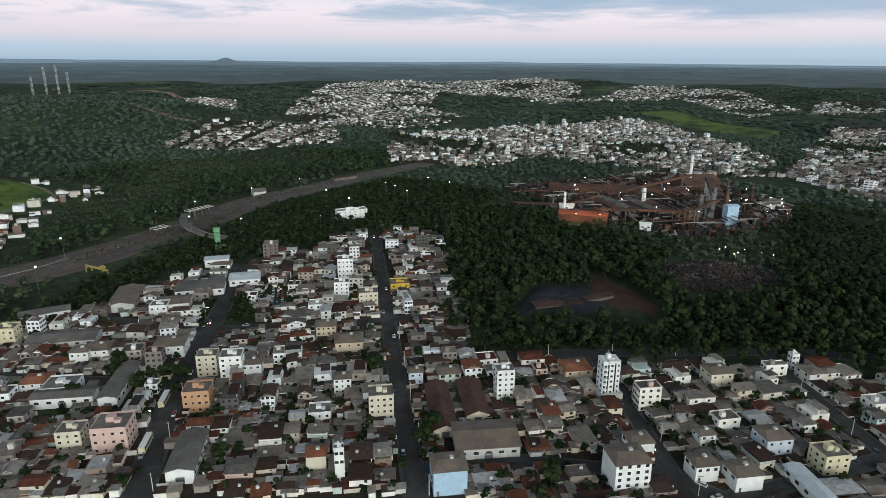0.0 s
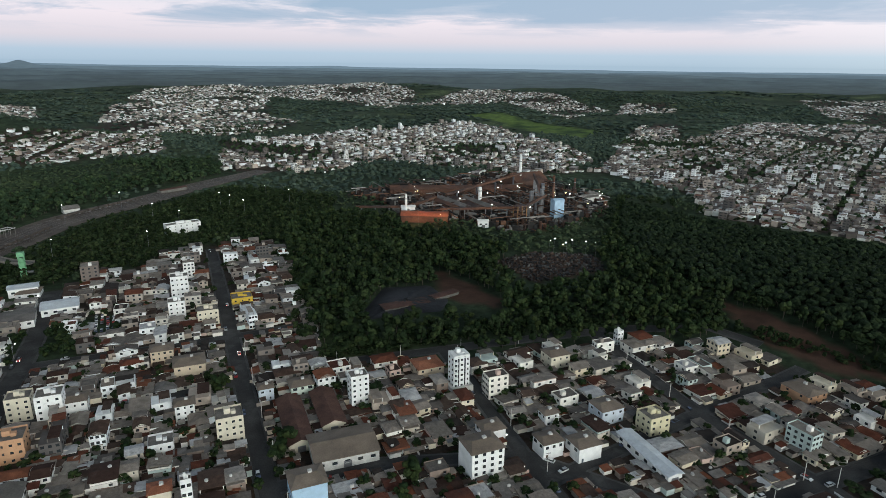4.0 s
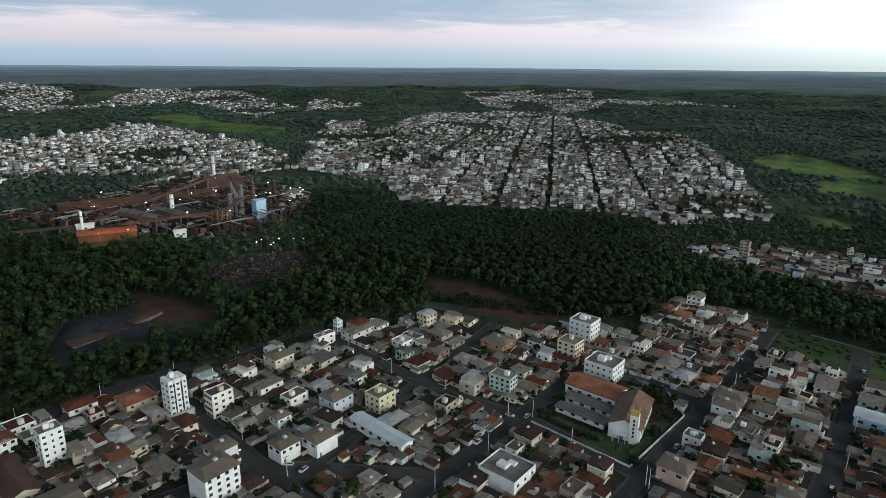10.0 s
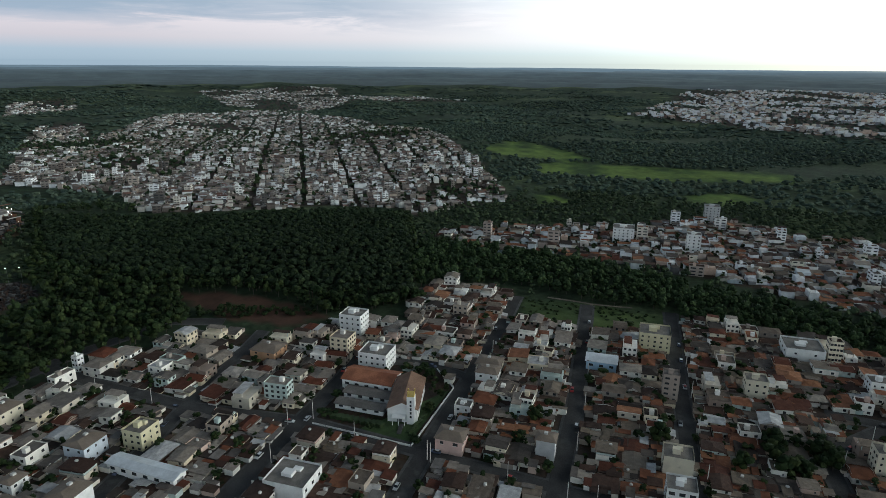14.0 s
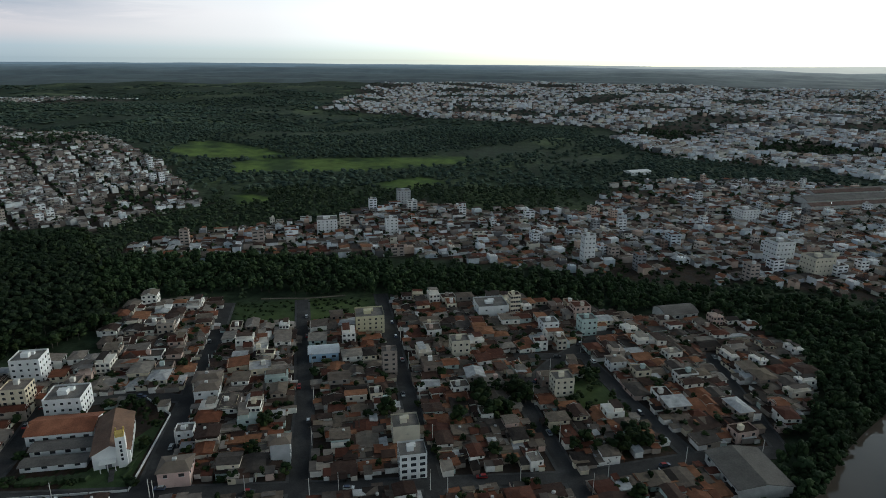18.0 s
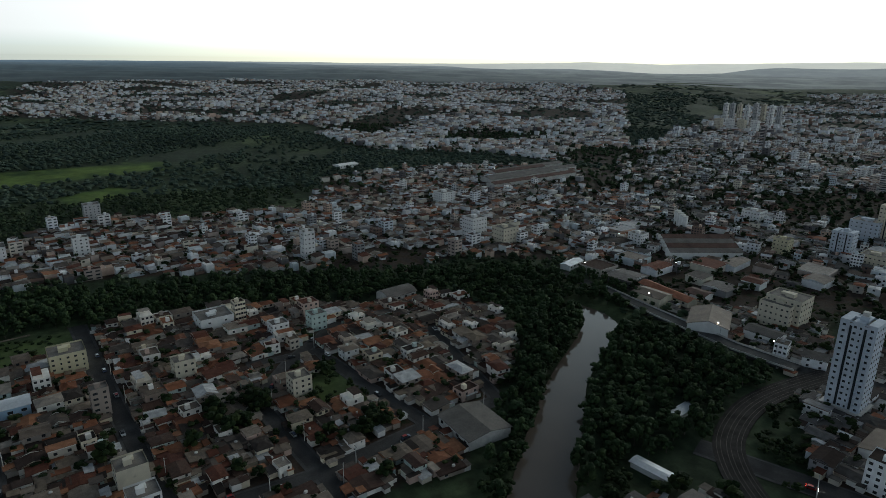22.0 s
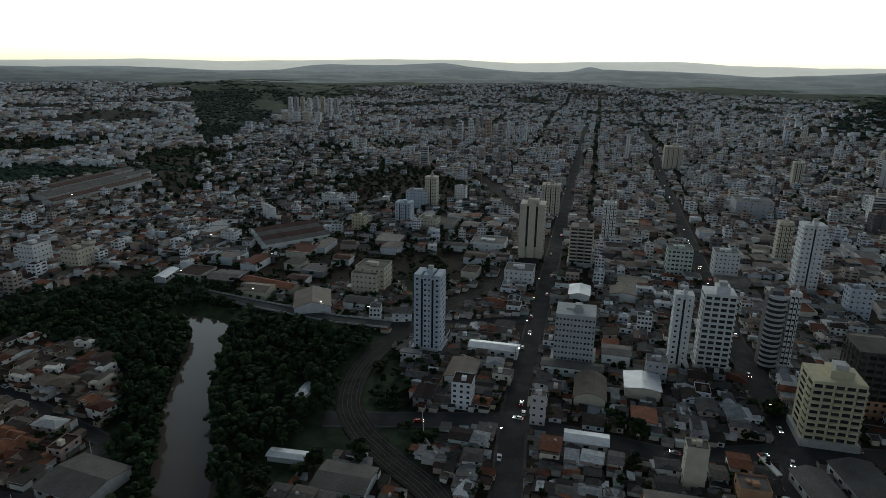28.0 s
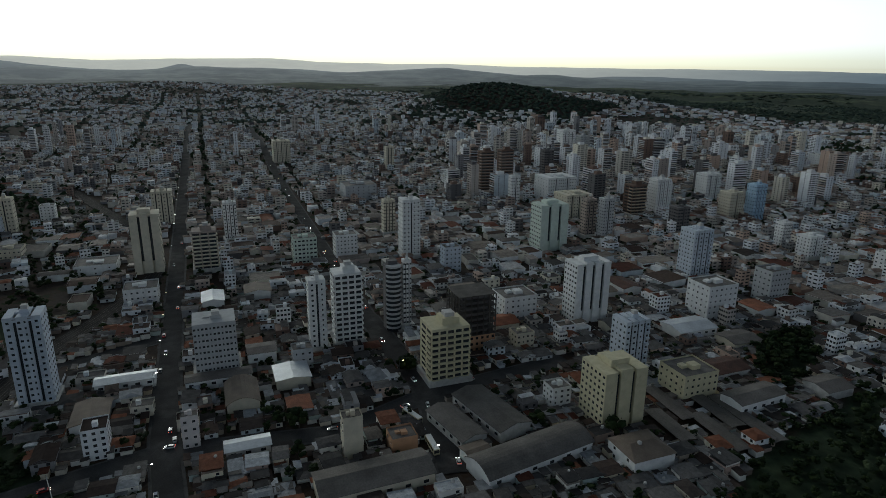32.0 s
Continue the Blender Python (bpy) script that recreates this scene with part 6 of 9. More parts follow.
cl.add(box_s, box_s.place(gx, gy, height(gx, gy), rngp.uniform(0, 3, n), rngp.uniform(1.2, 9, n), rngp.uniform(0.8, 3.6, n), 0.8 + 8 * rngp.uniform(0, 1, n) ** 2.6))
gx, gy = grid_points(STEEL, 10, 13, 13, 0.5, rngp)
n = len(gx)
cl.add(box_s, box_s.place(gx, gy, height(gx, gy) + rngp.uniform(4, 11, n), 0.17 + 1.5708 * rngp.integers(0, 2, n), rngp.uniform(10, 34, n), rngp.uniform(0.5, 1.1, n), rngp.uniform(0.5, 1.0, n)))
tagged(new("works_clutter", cl.build("works_clutter", [M_RUSTS])), "rusty tanks, hoppers, pipes and low sheds of the works", "machinery", "", "stuff")
cl = Bag()
gx, gy = grid_points(SCRAP, 10, 2.6, 2.6, 0.5, rngp)
n = len(gx)
cl.add(box_s, box_s.place(gx, gy, height(gx, gy), rngp.uniform(0, 3, n), rngp.uniform(0.5, 3.4, n), rngp.uniform(0.4, 1.8, n), rngp.uniform(0.3, 1.8, n)))
tagged(new("scrap_heap", cl.build("scrap_heap", [M_SCRAP])), "heaps of dark scrap metal in a yard", "scrap", "", "stuff")


def heap(name, label, poly, tall, mat, seed):
    """A low uneven heap filling a polygon."""
    rng = np.random.default_rng(seed)
    p = np.array(poly, float)
    c = p.mean(0)
    rings, per = 5, 40
    t = np.linspace(0, len(p), per, endpoint=False)
    q = np.concatenate([p, p[:1]])
    rim = np.stack([np.interp(t, np.arange(len(q)), q[:, k]) for k in (0, 1)], 1)
    v, f = [], []
    for i in range(rings + 1):
        s = 1 - i / rings
        xy = c + (rim - c) * max(s, 0.02)
        zz = height(xy[:, 0], xy[:, 1]) + 0.2 + tall * (1 - s ** 2.5) * rng.uniform(0.7, 1.1, per)
        v.append(np.column_stack([xy, zz]))
    for i in range(rings):
        f += [(i * per + j, i * per + (j + 1) % per, (i + 1) * per + (j + 1) % per, (i + 1) * per + j) for j in range(per)]
    me = mesh_from(name, np.concatenate(v), f, [], [mat])
    tagged(new(name, me), label, "heap")


hall("loading_bay", "long low loading bay with a concrete wall beside the coal", "shed", 72, 361, 12, 30, 9, 3.0, 0.3, M_DARKROOF, M_TANKDARK, openings=False)
hall("loading_bay", "low brown loading bay above the coal", "shed", 100, 370, 25, 20, 6, 2.6, 0.3, M_DARKROOF, M_TANKDARK, openings=False)
heap("coal_heap", "broad low heap of black coal in a forest clearing", COAL, 3.0, M_COAL, 4)

# the railway beyond the houses
ribbon("railway_bed", RAILWAY, [30, 42, 46, 46, 40, 34, 28], 0.5, M_BALLAST, "broad brown ballast of a railway yard", thick=0.6)
for k in range(6):
    for sd in (-0.8, 0.8):
        ribbon("rail", RAILWAY, 0.3, 0.72 + 0.004 * k, M_STEELRAIL, "worn steel rail of the yard", close=-13 + k * 5 + sd)
ribbon("railway_bed", RAILCURVE, 12.5, 0.45, M_DARKBALLAST, "curving ballast of a double railway line", thick=0.5)
for k in range(3):
    for sd in (-0.8, 0.8):
        ribbon("rail", RAILCURVE, 0.16, 0.62 + 0.004 * k, M_RAILDARK, "steel rail on the curve", close=-3.9 + k * 3.9 + sd, step=4)


def wagon_proto():
    w = thing("freight_wagon", "open brown freight wagon standing in the yard", "wagon", "standing freight wagons")
    bx("body", w, M_WAGON, -5.5, 5.5, -1.4, 1.4, 1.1, 3.4)
    for ax in (-4, 4):
        bx("bogie", w, M_STEEL, ax - 1.1, ax + 1.1, -1.0, 1.0, 0.2, 1.1)
    return w


wagon = wagon_proto()
rl = np.array(RAILWAY, float)
seg = np.concatenate([[0], np.cumsum(np.hypot(*np.diff(rl, axis=0).T))])
first = True
for row, s0, count in ((-8, 330, 9), (2, 250, 8), (7, 470, 9)):
    for i in range(count):
        s = s0 + i * 12.4
        px, py = np.interp(s, seg, rl[:, 0]), np.interp(s, seg, rl[:, 1])
        qx, qy = np.interp(s + 5, seg, rl[:, 0]), np.interp(s + 5, seg, rl[:, 1])
        a = math.atan2(qy - py, qx - px)
        m = pose(px - row * math.sin(a), py + row * math.cos(a), height(np.array([px]), np.array([py]))[0] + 0.6, 0, 0, math.degrees(a))
        if first:
            wagon.matrix_basis, first = m, False
        else:
            copy_thing(wagon, m)
silo = thing("loading_tower", "slim pale green lattice loading tower beside the railway", "tower", "", pose(-180, 484, 0, 0, 0, 12))
for sx, sy in ((-1, -1), (1, -1), (1, 1), (-1, 1)):
    bx("leg", silo, M_GREEN, sx * 1.7 - 0.22, sx * 1.7 + 0.22, sy * 1.7 - 0.22, sy * 1.7 + 0.22, 0, 19)
for k in range(6):
    bx("floor", silo, M_GREEN, -2.1, 2.1, -2.1, 2.1, 2.6 + k * 3.2, 2.85 + k * 3.2)
    for sx in (-1.8, 1.8):
        bx("side_brace", silo, M_GREEN, sx - 0.08, sx + 0.08, -0.18, 0.18, -2.2, 2.2, at=pose(0, 0, 4.2 + k * 2.7, 46 if k % 2 else -46))
    bx("front_brace", silo, M_GREEN, -0.18, 0.18, -1.88, -1.72, -2.2, 2.2, at=pose(0, 0, 4.2 + k * 2.7, 0, 46 if k % 2 else -46))
bx("hopper", silo, M_GREEN, -1.3, 1.3, -1.3, 1.3, 3, 15)
bx("head", silo, M_GREEN, -2.3, 2.3, -1.9, 1.9, 16.5, 19.4)
bx("chute", silo, M_STEEL, 2.1, 6.0, -0.8, 0.8, 4, 5.0)
hall("white_shed", "white shed with a pale roof below the loading tower", "shed", -168, 447, 14, 17, 10, 6, 1.2, M_METAL, W_)
for cx, cy, a, n, tall in ((-243, 583, 59, 7, 8.5), (-250, 525, 64, 4, 6.5)):
    gt = thing("loading_gantry", "row of slim grey steel gantry frames over the tracks", "gantry", "railway gantries", pose(cx, cy, 0, 0, 0, a))
    for i in range(n):
        for ay in (-4, 4):
            bx("leg", gt, M_TANKDARK, i * 4.6 - 0.22, i * 4.6 + 0.22, ay - 0.22, ay + 0.22, 0, tall)
        bx("beam", gt, M_TANK, i * 4.6 - 0.22, i * 4.6 + 0.22, -4.4, 4.4, tall, tall + 0.5)
    for ay in (-4, 4):
        bx("runner", gt, M_TANK, -0.6, (n - 1) * 4.6 + 0.6, ay - 0.16, ay + 0.16, tall + 0.5, tall + 0.9)
crane = thing("conveyor_crane", "long low yellow loading crane beside the tracks", "crane", "", pose(-247, 425, 0, 0, 0, -28))
bx("beam", crane, M_CRANE, -12, 12, -0.7, 0.7, 4.6, 5.8)
bx("cab", crane, M_CRANE, 5, 8.5, -1.4, 1.4, 5.8, 7.6)
for ax in (-9, 9):
    for ay in (-2.2, 2.2):
        bx("leg", crane, M_CRANE, ax - 0.3, ax + 0.3, ay - 0.3, ay + 0.3, 0, 4.6)
    bx("tie", crane, M_CRANE, ax - 0.3, ax + 0.3, -2.2, 2.2, 4.2, 4.6)
over = thing("overpass", "curved grey concrete road overpass across the railway yard", "bridge", "", pose(0, 0, 0))
ol = smooth_line([(-246, 586), (-236, 556), (-220, 530), (-200, 510), (-180, 500)], 3)
for k, ((x0, y0), (x1, y1)) in enumerate(zip(ol, ol[1:])):
    ln, a = math.hypot(x1 - x0, y1 - y0), math.degrees(math.atan2(y1 - y0, x1 - x0))
    m = pose(x0, y0, 0, 0, 0, a)
    bx("slab", over, M_TANKDARK, 0, ln, -3.6, 3.6, 5.6, 6.4, at=m)
    for ay in (-3.6, 3.4):
        bx("parapet", over, M_ROOFSLAB, 0, ln, ay, ay + 0.2, 6.4, 7.4, at=m)
    if k % 2 == 0:
        bx("pier", over, M_TANKDARK, -0.5, 0.5, -2.4, 2.4, -1, 5.6, at=m)
yw = thing("yard_wall", "low pale concrete wall along the far side of the yard", "wall", "", pose(0, 0, 0))
for (x0, y0), (x1, y1) in zip(FENCE_N, FENCE_N[1:]):
    ln, a = math.hypot(x1 - x0, y1 - y0), math.degrees(math.atan2(y1 - y0, x1 - x0))
    n = int(ln / 6) + 1
    for i in range(n):
        bx("wall_panel", yw, M_TANK, i * ln / n, (i + 1) * ln / n - 0.4, -0.15, 0.15, 0, 2.0, at=pose(x0, y0, 0.5, 0, 0, a))
hall("goods_shed", "low dark goods shed beside the railway", "shed", -124, 792, 42, 34, 8, 4, 1, M_DARKROOF, M_TANKDARK, openings=False)
hall("goods_shed", "small shed with a conical roof beside the tracks", "shed", -205, 690, 30, 14, 12, 5, 3, M_GREYROOF, T_, openings=False)

# radio masts on the hill
for i, b in enumerate((-32.4, -31.5, -30.7, -30.0)):
    mx, my = 1335 * math.sin(radians(b)), 1335 * math.cos(radians(b))
    tall = (36, 52, 56, 44)[i]
    ms = thing("radio_mast", "slim steel lattice radio mast on the hilltop", "mast", "hilltop masts", pose(mx, my, height(np.array([mx]), np.array([my]))[0] - 1))
    for k in range(3):
        a = k * 2.094
        bx("leg", ms, M_TANK, -0.16, 0.16, -0.16, 0.16, 0, tall, at=pose(1.6 * math.cos(a), 1.6 * math.sin(a), 0))
    for k in range(7):
        bx("ring", ms, M_TANK, -1.3, 1.3, -1.3, 1.3, tall * (k + 1) / 7.5, tall * (k + 1) / 7.5 + 0.18)

# the road bridge at the river bend
deck = thing("road_bridge", "low concrete road bridge over the river bend", "bridge", "", pose(0, 0, 0))
bl = [(300, -287), (262, -287), (229, -288), (197, -289), (165, -296)]
for (x0, y0), (x1, y1) in zip(bl, bl[1:]):
    ln, a = math.hypot(x1 - x0, y1 - y0), math.degrees(math.atan2(y1 - y0, x1 - x0))
    m = pose(x0, y0, 0, 0, 0, a)
    bx("slab", deck, M_KERB, 0, ln, -5.2, 5.2, 1.6, 2.3, at=m)
    for ay in (-5.1, 4.9):
        bx("parapet", deck, M_TANK, 0, ln, ay, ay + 0.2, 2.3, 3.3, at=m)
    for f in (0.25, 0.75):
        bx("pier", deck, M_TANK, f * ln - 0.5, f * ln + 0.5, -4, 4, -2, 1.6, at=m)
# a yard wall beside the curving line
yw = thing("yard_wall", "pale wall beside the curving railway", "wall", "", pose(0, 0, 0))
yl = [(108, -222), (98, -203), (84, -190), (70, -180)]
for (x0, y0), (x1, y1) in zip(yl, yl[1:]):
    ln, a = math.hypot(x1 - x0, y1 - y0), math.degrees(math.atan2(y1 - y0, x1 - x0))
    for i in range(4):
        bx("wall_panel", yw, M_TANK, i * ln / 4, (i + 1) * ln / 4 - 0.1, -0.12, 0.12, 0, 2.2, at=pose(x0, y0, 0, 0, 0, a))

# ---- trees ----
ICO_T = (1 + 5 ** 0.5) / 2
ICO_V = np.array([(-1, ICO_T, 0), (1, ICO_T, 0), (-1, -ICO_T, 0), (1, -ICO_T, 0), (0, -1, ICO_T), (0, 1, ICO_T), (0, -1, -ICO_T), (0, 1, -ICO_T),
                  (ICO_T, 0, -1), (ICO_T, 0, 1), (-ICO_T, 0, -1), (-ICO_T, 0, 1)]) / math.hypot(1, ICO_T)
ICO_F = [(0, 11, 5), (0, 5, 1), (0, 1, 7), (0, 7, 10), (0, 10, 11), (1, 5, 9), (5, 11, 4), (11, 10, 2), (10, 7, 6), (7, 1, 8), (3, 9, 4), (3, 4, 2), (3, 2, 6), (3, 6, 8),
         (3, 8, 9), (4, 9, 5), (2, 4, 11), (6, 2, 10), (8, 6, 7), (9, 8, 1)]


def crown_shape(rng, clumps, leaves, low, high, spread, size, leaf):
    """Leaf clumps round a stem. Widths are shares of the crown, heights shares of the tree."""
    s = Shape()
    for i in range(clumps):
        f = (i + 0.5) / clumps
        zc = low + (high - low) * (0.18 + 0.62 * (i + rng.uniform()) / clumps)
        belly = math.sin(math.pi * min(0.95, 0.18 + 0.8 * (zc - low) / (high - low)))
        a, r = f * 6.283 * 2.4 + rng.uniform(-0.5, 0.5), spread * belly * math.sqrt(rng.uniform(0.05, 1))
        cx, cy = r * math.cos(a), r * math.sin(a)
        rad = size * rng.uniform(0.75, 1.2)
        vs = ICO_V @ np.linalg.qr(rng.normal(size=(3, 3)))[0] * rng.uniform(0.66, 1.2, (12, 1)) * rad
        faces = [t for t in ICO_F if vs[list(t), 2].mean() > -0.62 * rad]
        s.solid([(cx + p[0], 0, cy + p[1], 0, zc + p[2] * 0.5 * (high - low), 0) for p in vs], [], faces, 0)
        for _ in range(leaves):
            d = rng.normal(size=3)
            d /= np.linalg.norm(d)
            if d[2] < -0.5:
                d[2] *= -1
            c = d * rad * rng.uniform(0.9, 1.25)
            e = rng.normal(size=(2, 3))
            e /= np.linalg.norm(e, axis=1)[:, None]
            e *= leaf * rng.uniform(0.6, 1.2)
            tri = [c + e[0], c + e[1], c - (e[0] + e[1]) * 0.6]
            s.solid([(cx + p[0], 0, cy + p[1], 0, zc + p[2] * 0.5 * (high - low), 0) for p in tri], [], [(0, 1, 2)], 0)
    return s


def trunk_shape(top, thick):
    s = Shape()
    k = 6
    rings = ((0.0, thick), (0.5 * top, thick * 0.7), (top, thick * 0.3))
    pts = [(0, r * math.cos(i * 6.283 / k), 0, r * math.sin(i * 6.283 / k), z, 0) for z, r in rings for i in range(k)]
    q = [(a * k + i, a * k + (i + 1) % k, (a + 1) * k + (i + 1) % k, (a + 1) * k + i) for a in range(2) for i in range(k)]
    s.solid(pts, q, [], 1)
    for b in range(3):
        a = b * 2.1
        dx, dy = math.cos(a), math.sin(a)
        base, t = 0.45 * top, thick * 0.4
        limb = [(0, -dy * t, 0, dx * t, base, 0), (0, dy * t, 0, -dx * t, base, 0), (0, 0, 0, 0, base, 2 * t), (0.5 * dx, 0, 0.5 * dy, 0, base + 0.35, 0)]
        s.solid(limb, [], [(0, 1, 3), (1, 2, 3), (2, 0, 3)], 1)
    return s


trng = np.random.default_rng(11)
NEAR_CROWNS = [crown_shape(trng, 9, 4, 0.12, 0.92, 0.66, 0.38, 0.10) for _ in range(6)]
TALL_CROWNS = [crown_shape(trng, 7, 2, 0.22, 0.92, 0.60, 0.40, 0.12) for _ in range(6)]
SLIM_CROWNS = [crown_shape(trng, 4, 1, 0.35, 0.92, 0.46, 0.52, 0.12) for _ in range(6)]
MID_CROWNS = [crown_shape(trng, 4, 1, 0.15, 0.92, 0.60, 0.48, 0.12) for _ in range(6)]
FAR_CROWNS = [crown_shape(trng, 2, 0, 0.0, 0.92, 0.55, 0.66, 0.2) for _ in range(6)]
DOT_CROWNS = []
for _ in range(8):
    dot = Shape()
    q = trng.uniform(0.65, 1.25, 6)
    a0 = trng.uniform(0, 6.28)
    dot.solid([(q[i] * math.cos(a0 + i * 1.5708), 0, q[i] * math.sin(a0 + i * 1.5708), 0, trng.uniform(0.15, 0.6), 0) for i in range(4)] + [(trng.uniform(-0.3, 0.3), 0, trng.uniform(-0.3, 0.3), 0, q[4], 0), (0, 0, 0, 0, -0.1, 0)],
              [], [(0, 1, 4), (1, 2, 4), (2, 3, 4), (3, 0, 4), (1, 0, 5), (2, 1, 5), (3, 2, 5), (0, 3, 5)], 0)
    DOT_CROWNS.append(dot)
TRUNK = trunk_shape(0.55, 0.22)


def plant(name, x, y, tall, wide, crowns, label, rng, mats, trunk=False, sink=0.0):
    """A wood: many trees as one piece."""
    bag = Bag()
    pick = rng.integers(0, len(crowns), len(x))
    turn = rng.uniform(0, 6.28, len(x))
    z = height(x, y) - sink
    for i, c in enumerate(crowns):
        k = pick == i
        if k.any():
            bag.add(c, c.place(x[k], y[k], z[k], turn[k], wide[k], wide[k], tall[k]))
    if trunk:
        bag.add(TRUNK, TRUNK.place(x, y, z, turn, wide, wide, tall))
    return tagged(new(name, bag.build(name, mats)), label, "trees", "", "stuff")


def wood(poly, gap, rng, holes=(), roads=()):
    x, y = grid_points(poly, 31, gap, gap, 0.45, rng)
    ok = np.ones(len(x), bool)
    for h in holes:
        for near in (1.0, 1.03, 1.05) if h is COAL or h is SCRAP else (1.0, 1.03, 1.06, 1.09):
            ok &= ~inside(h, x * near, y * near)
    for near in (1.02, 1.04, 1.06):
        ok &= line_distance(RAILWAY, x * near, y * near) > 18
    ok &= off_roads(x, y, list(roads), 1.5) & off_skips(x, y, 2)
    if poly is W_PLANT:                              # the crowns reach the far edge, the stems stand nearer
        ok &= inside(poly, x * 1.07, y * 1.07)
    if poly is W_RAILN:                              # a dense belt along the tracks, open scrub higher up the slope
        patch = np.sin(x / 37 + np.sin(y / 53)) + np.cos(y / 41 + np.sin(x / 67)) + rng.uniform(-0.7, 0.7, len(x))
        ok &= (line_distance(RAILWAY, x, y) < 85 + 14 * np.sin(x / 23)) | (patch > 0.2)
    return x[ok], y[ok]


ALL_ROADS = STREETS + AVENUES + [(RIVER, 17), (RAILWAY, 46), (RAILCURVE, 13)]
wrng = np.random.default_rng(5)
near_x, near_y = [], []
for poly, gap, tall, wide, crowns, label in (
        (W_MAIN, 6.8, (7, 15), (7, 12), TALL_CROWNS, "dense dark wood of tall broad-leaved trees"),
        (W_PLANT, 5.4, (9.5, 12), (6.8, 9.2), SLIM_CROWNS, "dense dark plantation of slim eucalyptus trees"),
        (W_RIVER, 6.6, (6, 12), (6, 10), NEAR_CROWNS, "dark riverside trees along the bank"),
        (W_BANKR, 6.4, (6, 12), (6, 10), NEAR_CROWNS, "dark riverside trees in the bend"),
        (W_BANKL, 6.4, (5, 10), (5, 9), NEAR_CROWNS, "dark riverside trees along the bank"),
        (W_RAILS, 7.4, (5, 10), (6, 10), TALL_CROWNS, "dark trees between the railway and the houses"),
        (W_RAILN, 9.5, (7, 15), (9, 14), MID_CROWNS, "dark trees in the valley beyond the railway")):
    x, y = wood(poly, gap, wrng, (COAL, SOIL1, SOIL2, SCRAP, STEEL, F9, SLOPE_F9), ALL_ROADS)
    if poly is W_MAIN:
        k = ~inside(W_PLANT, x, y)
        x, y = x[k], y[k]
    n = len(x)
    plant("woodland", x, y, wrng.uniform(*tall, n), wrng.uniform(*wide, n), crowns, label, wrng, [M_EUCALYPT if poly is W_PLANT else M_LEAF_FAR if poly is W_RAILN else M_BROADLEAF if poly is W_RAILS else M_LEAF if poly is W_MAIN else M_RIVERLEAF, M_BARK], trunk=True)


def wild_cover(r0, r1, gap, crowns, tall, wide, thin, label, seed):
    """Scattered trees and scrub over the open land between two distances."""
    rng = np.random.default_rng(seed)
    poly = [(r1 * math.sin(a), r1 * math.cos(a)) for a in np.radians(np.arange(0, 360, 10))]
    x, y = grid_points(poly, 17, gap, gap, 0.5, rng)
    bear = np.degrees(np.arctan2(x, y)) % 360
    r = np.hypot(x, y)
    ok = (r > r0) & ((bear < 236) | (bear > 312))
    for p in URBAN + FIELDS + SOILS + WOODS:
        ok &= ~inside(p, x, y)
    ok &= off_roads(x, y, ALL_ROADS, 4) & off_skips(x, y, 2)
    x, y = x[ok], y[ok]
    patch = np.sin(x / 83 + 2 * np.sin(y / 140)) + np.cos(y / 97 + 1.7 * np.sin(x / 190)) + 0.8 * np.sin((x + y) / 41)
    ok = patch + rng.uniform(-1, 1, len(x)) > thin
    x, y = x[ok], y[ok]
    n = len(x)
    plant("woodland", x, y, rng.uniform(*tall, n), rng.uniform(*wide, n), crowns, label, rng, [M_SCRUBLEAF if r1 < 800 else M_LEAF_HAZE, M_BARK], sink=0.5)


wild_cover(260, 760, 8.5, MID_CROWNS, (4, 10), (6, 11), -0.9, "scattered trees and scrub on the valley side", 21)
wild_cover(760, 1500, 10.5, FAR_CROWNS, (4, 8), (8, 14), -1.0, "woods and scrub on the hills", 22)
wild_cover(1500, 2900, 20, DOT_CROWNS, (4, 8), (13, 25), -0.7, "distant woods on the hills", 23)
wild_cover(2900, 3450, 40, DOT_CROWNS, (4, 8), (24, 50), 0.2, "far woods towards the horizon", 24)


def scrub_band(line, width, gap, tall, wide, label, seed):
    """Low trees in a band along a line."""
    rng = np.random.default_rng(seed)
    p = np.array(line, float)
    lo, hi = p.min(0) - width, p.max(0) + width
    x, y = grid_points([(lo[0], lo[1]), (hi[0], lo[1]), (hi[0], hi[1]), (lo[0], hi[1])], 12, gap, gap, 0.5, rng)
    ok = (line_distance(line, x, y) < width / 2) & off_roads(x, y, ALL_ROADS, 0.5) & off_skips(x, y, 1)
    x, y = x[ok], y[ok]
    n = len(x)
    plant("scrub", x, y, rng.uniform(*tall, n), rng.uniform(*wide, n), NEAR_CROWNS, label, rng, [M_BROADLEAF, M_BARK])


scrub_band([(18, 308), (60, 306), (140, 304), (200, 300), (245, 284), (262, 256)], 13, 4.2, (3, 6.5), (4, 7), "low trees along the edge of the wood", 81)
scrub_band([(262, 256), (285, 225), (315, 196), (345, 180)], 12, 4.6, (2, 4), (3, 6), "low scrub along the edge of the wood", 82)
scrub_band([(10, 330), (8, 400), (-2, 500)], 12, 5, (4, 8), (5, 8), "trees at the edge of the houses", 83)
scrub_band([(118, -80), (160, -112), (200, -152), (228, -186), (262, -232)], 9, 4.0, (3, 7), (4, 7), "overhanging trees on the river bank", 84)
scrub_band([(100, -118), (136, -146), (176, -184), (200, -210), (232, -250)], 9, 4.0, (3, 7), (4, 7), "overhanging trees on the river bank", 85)


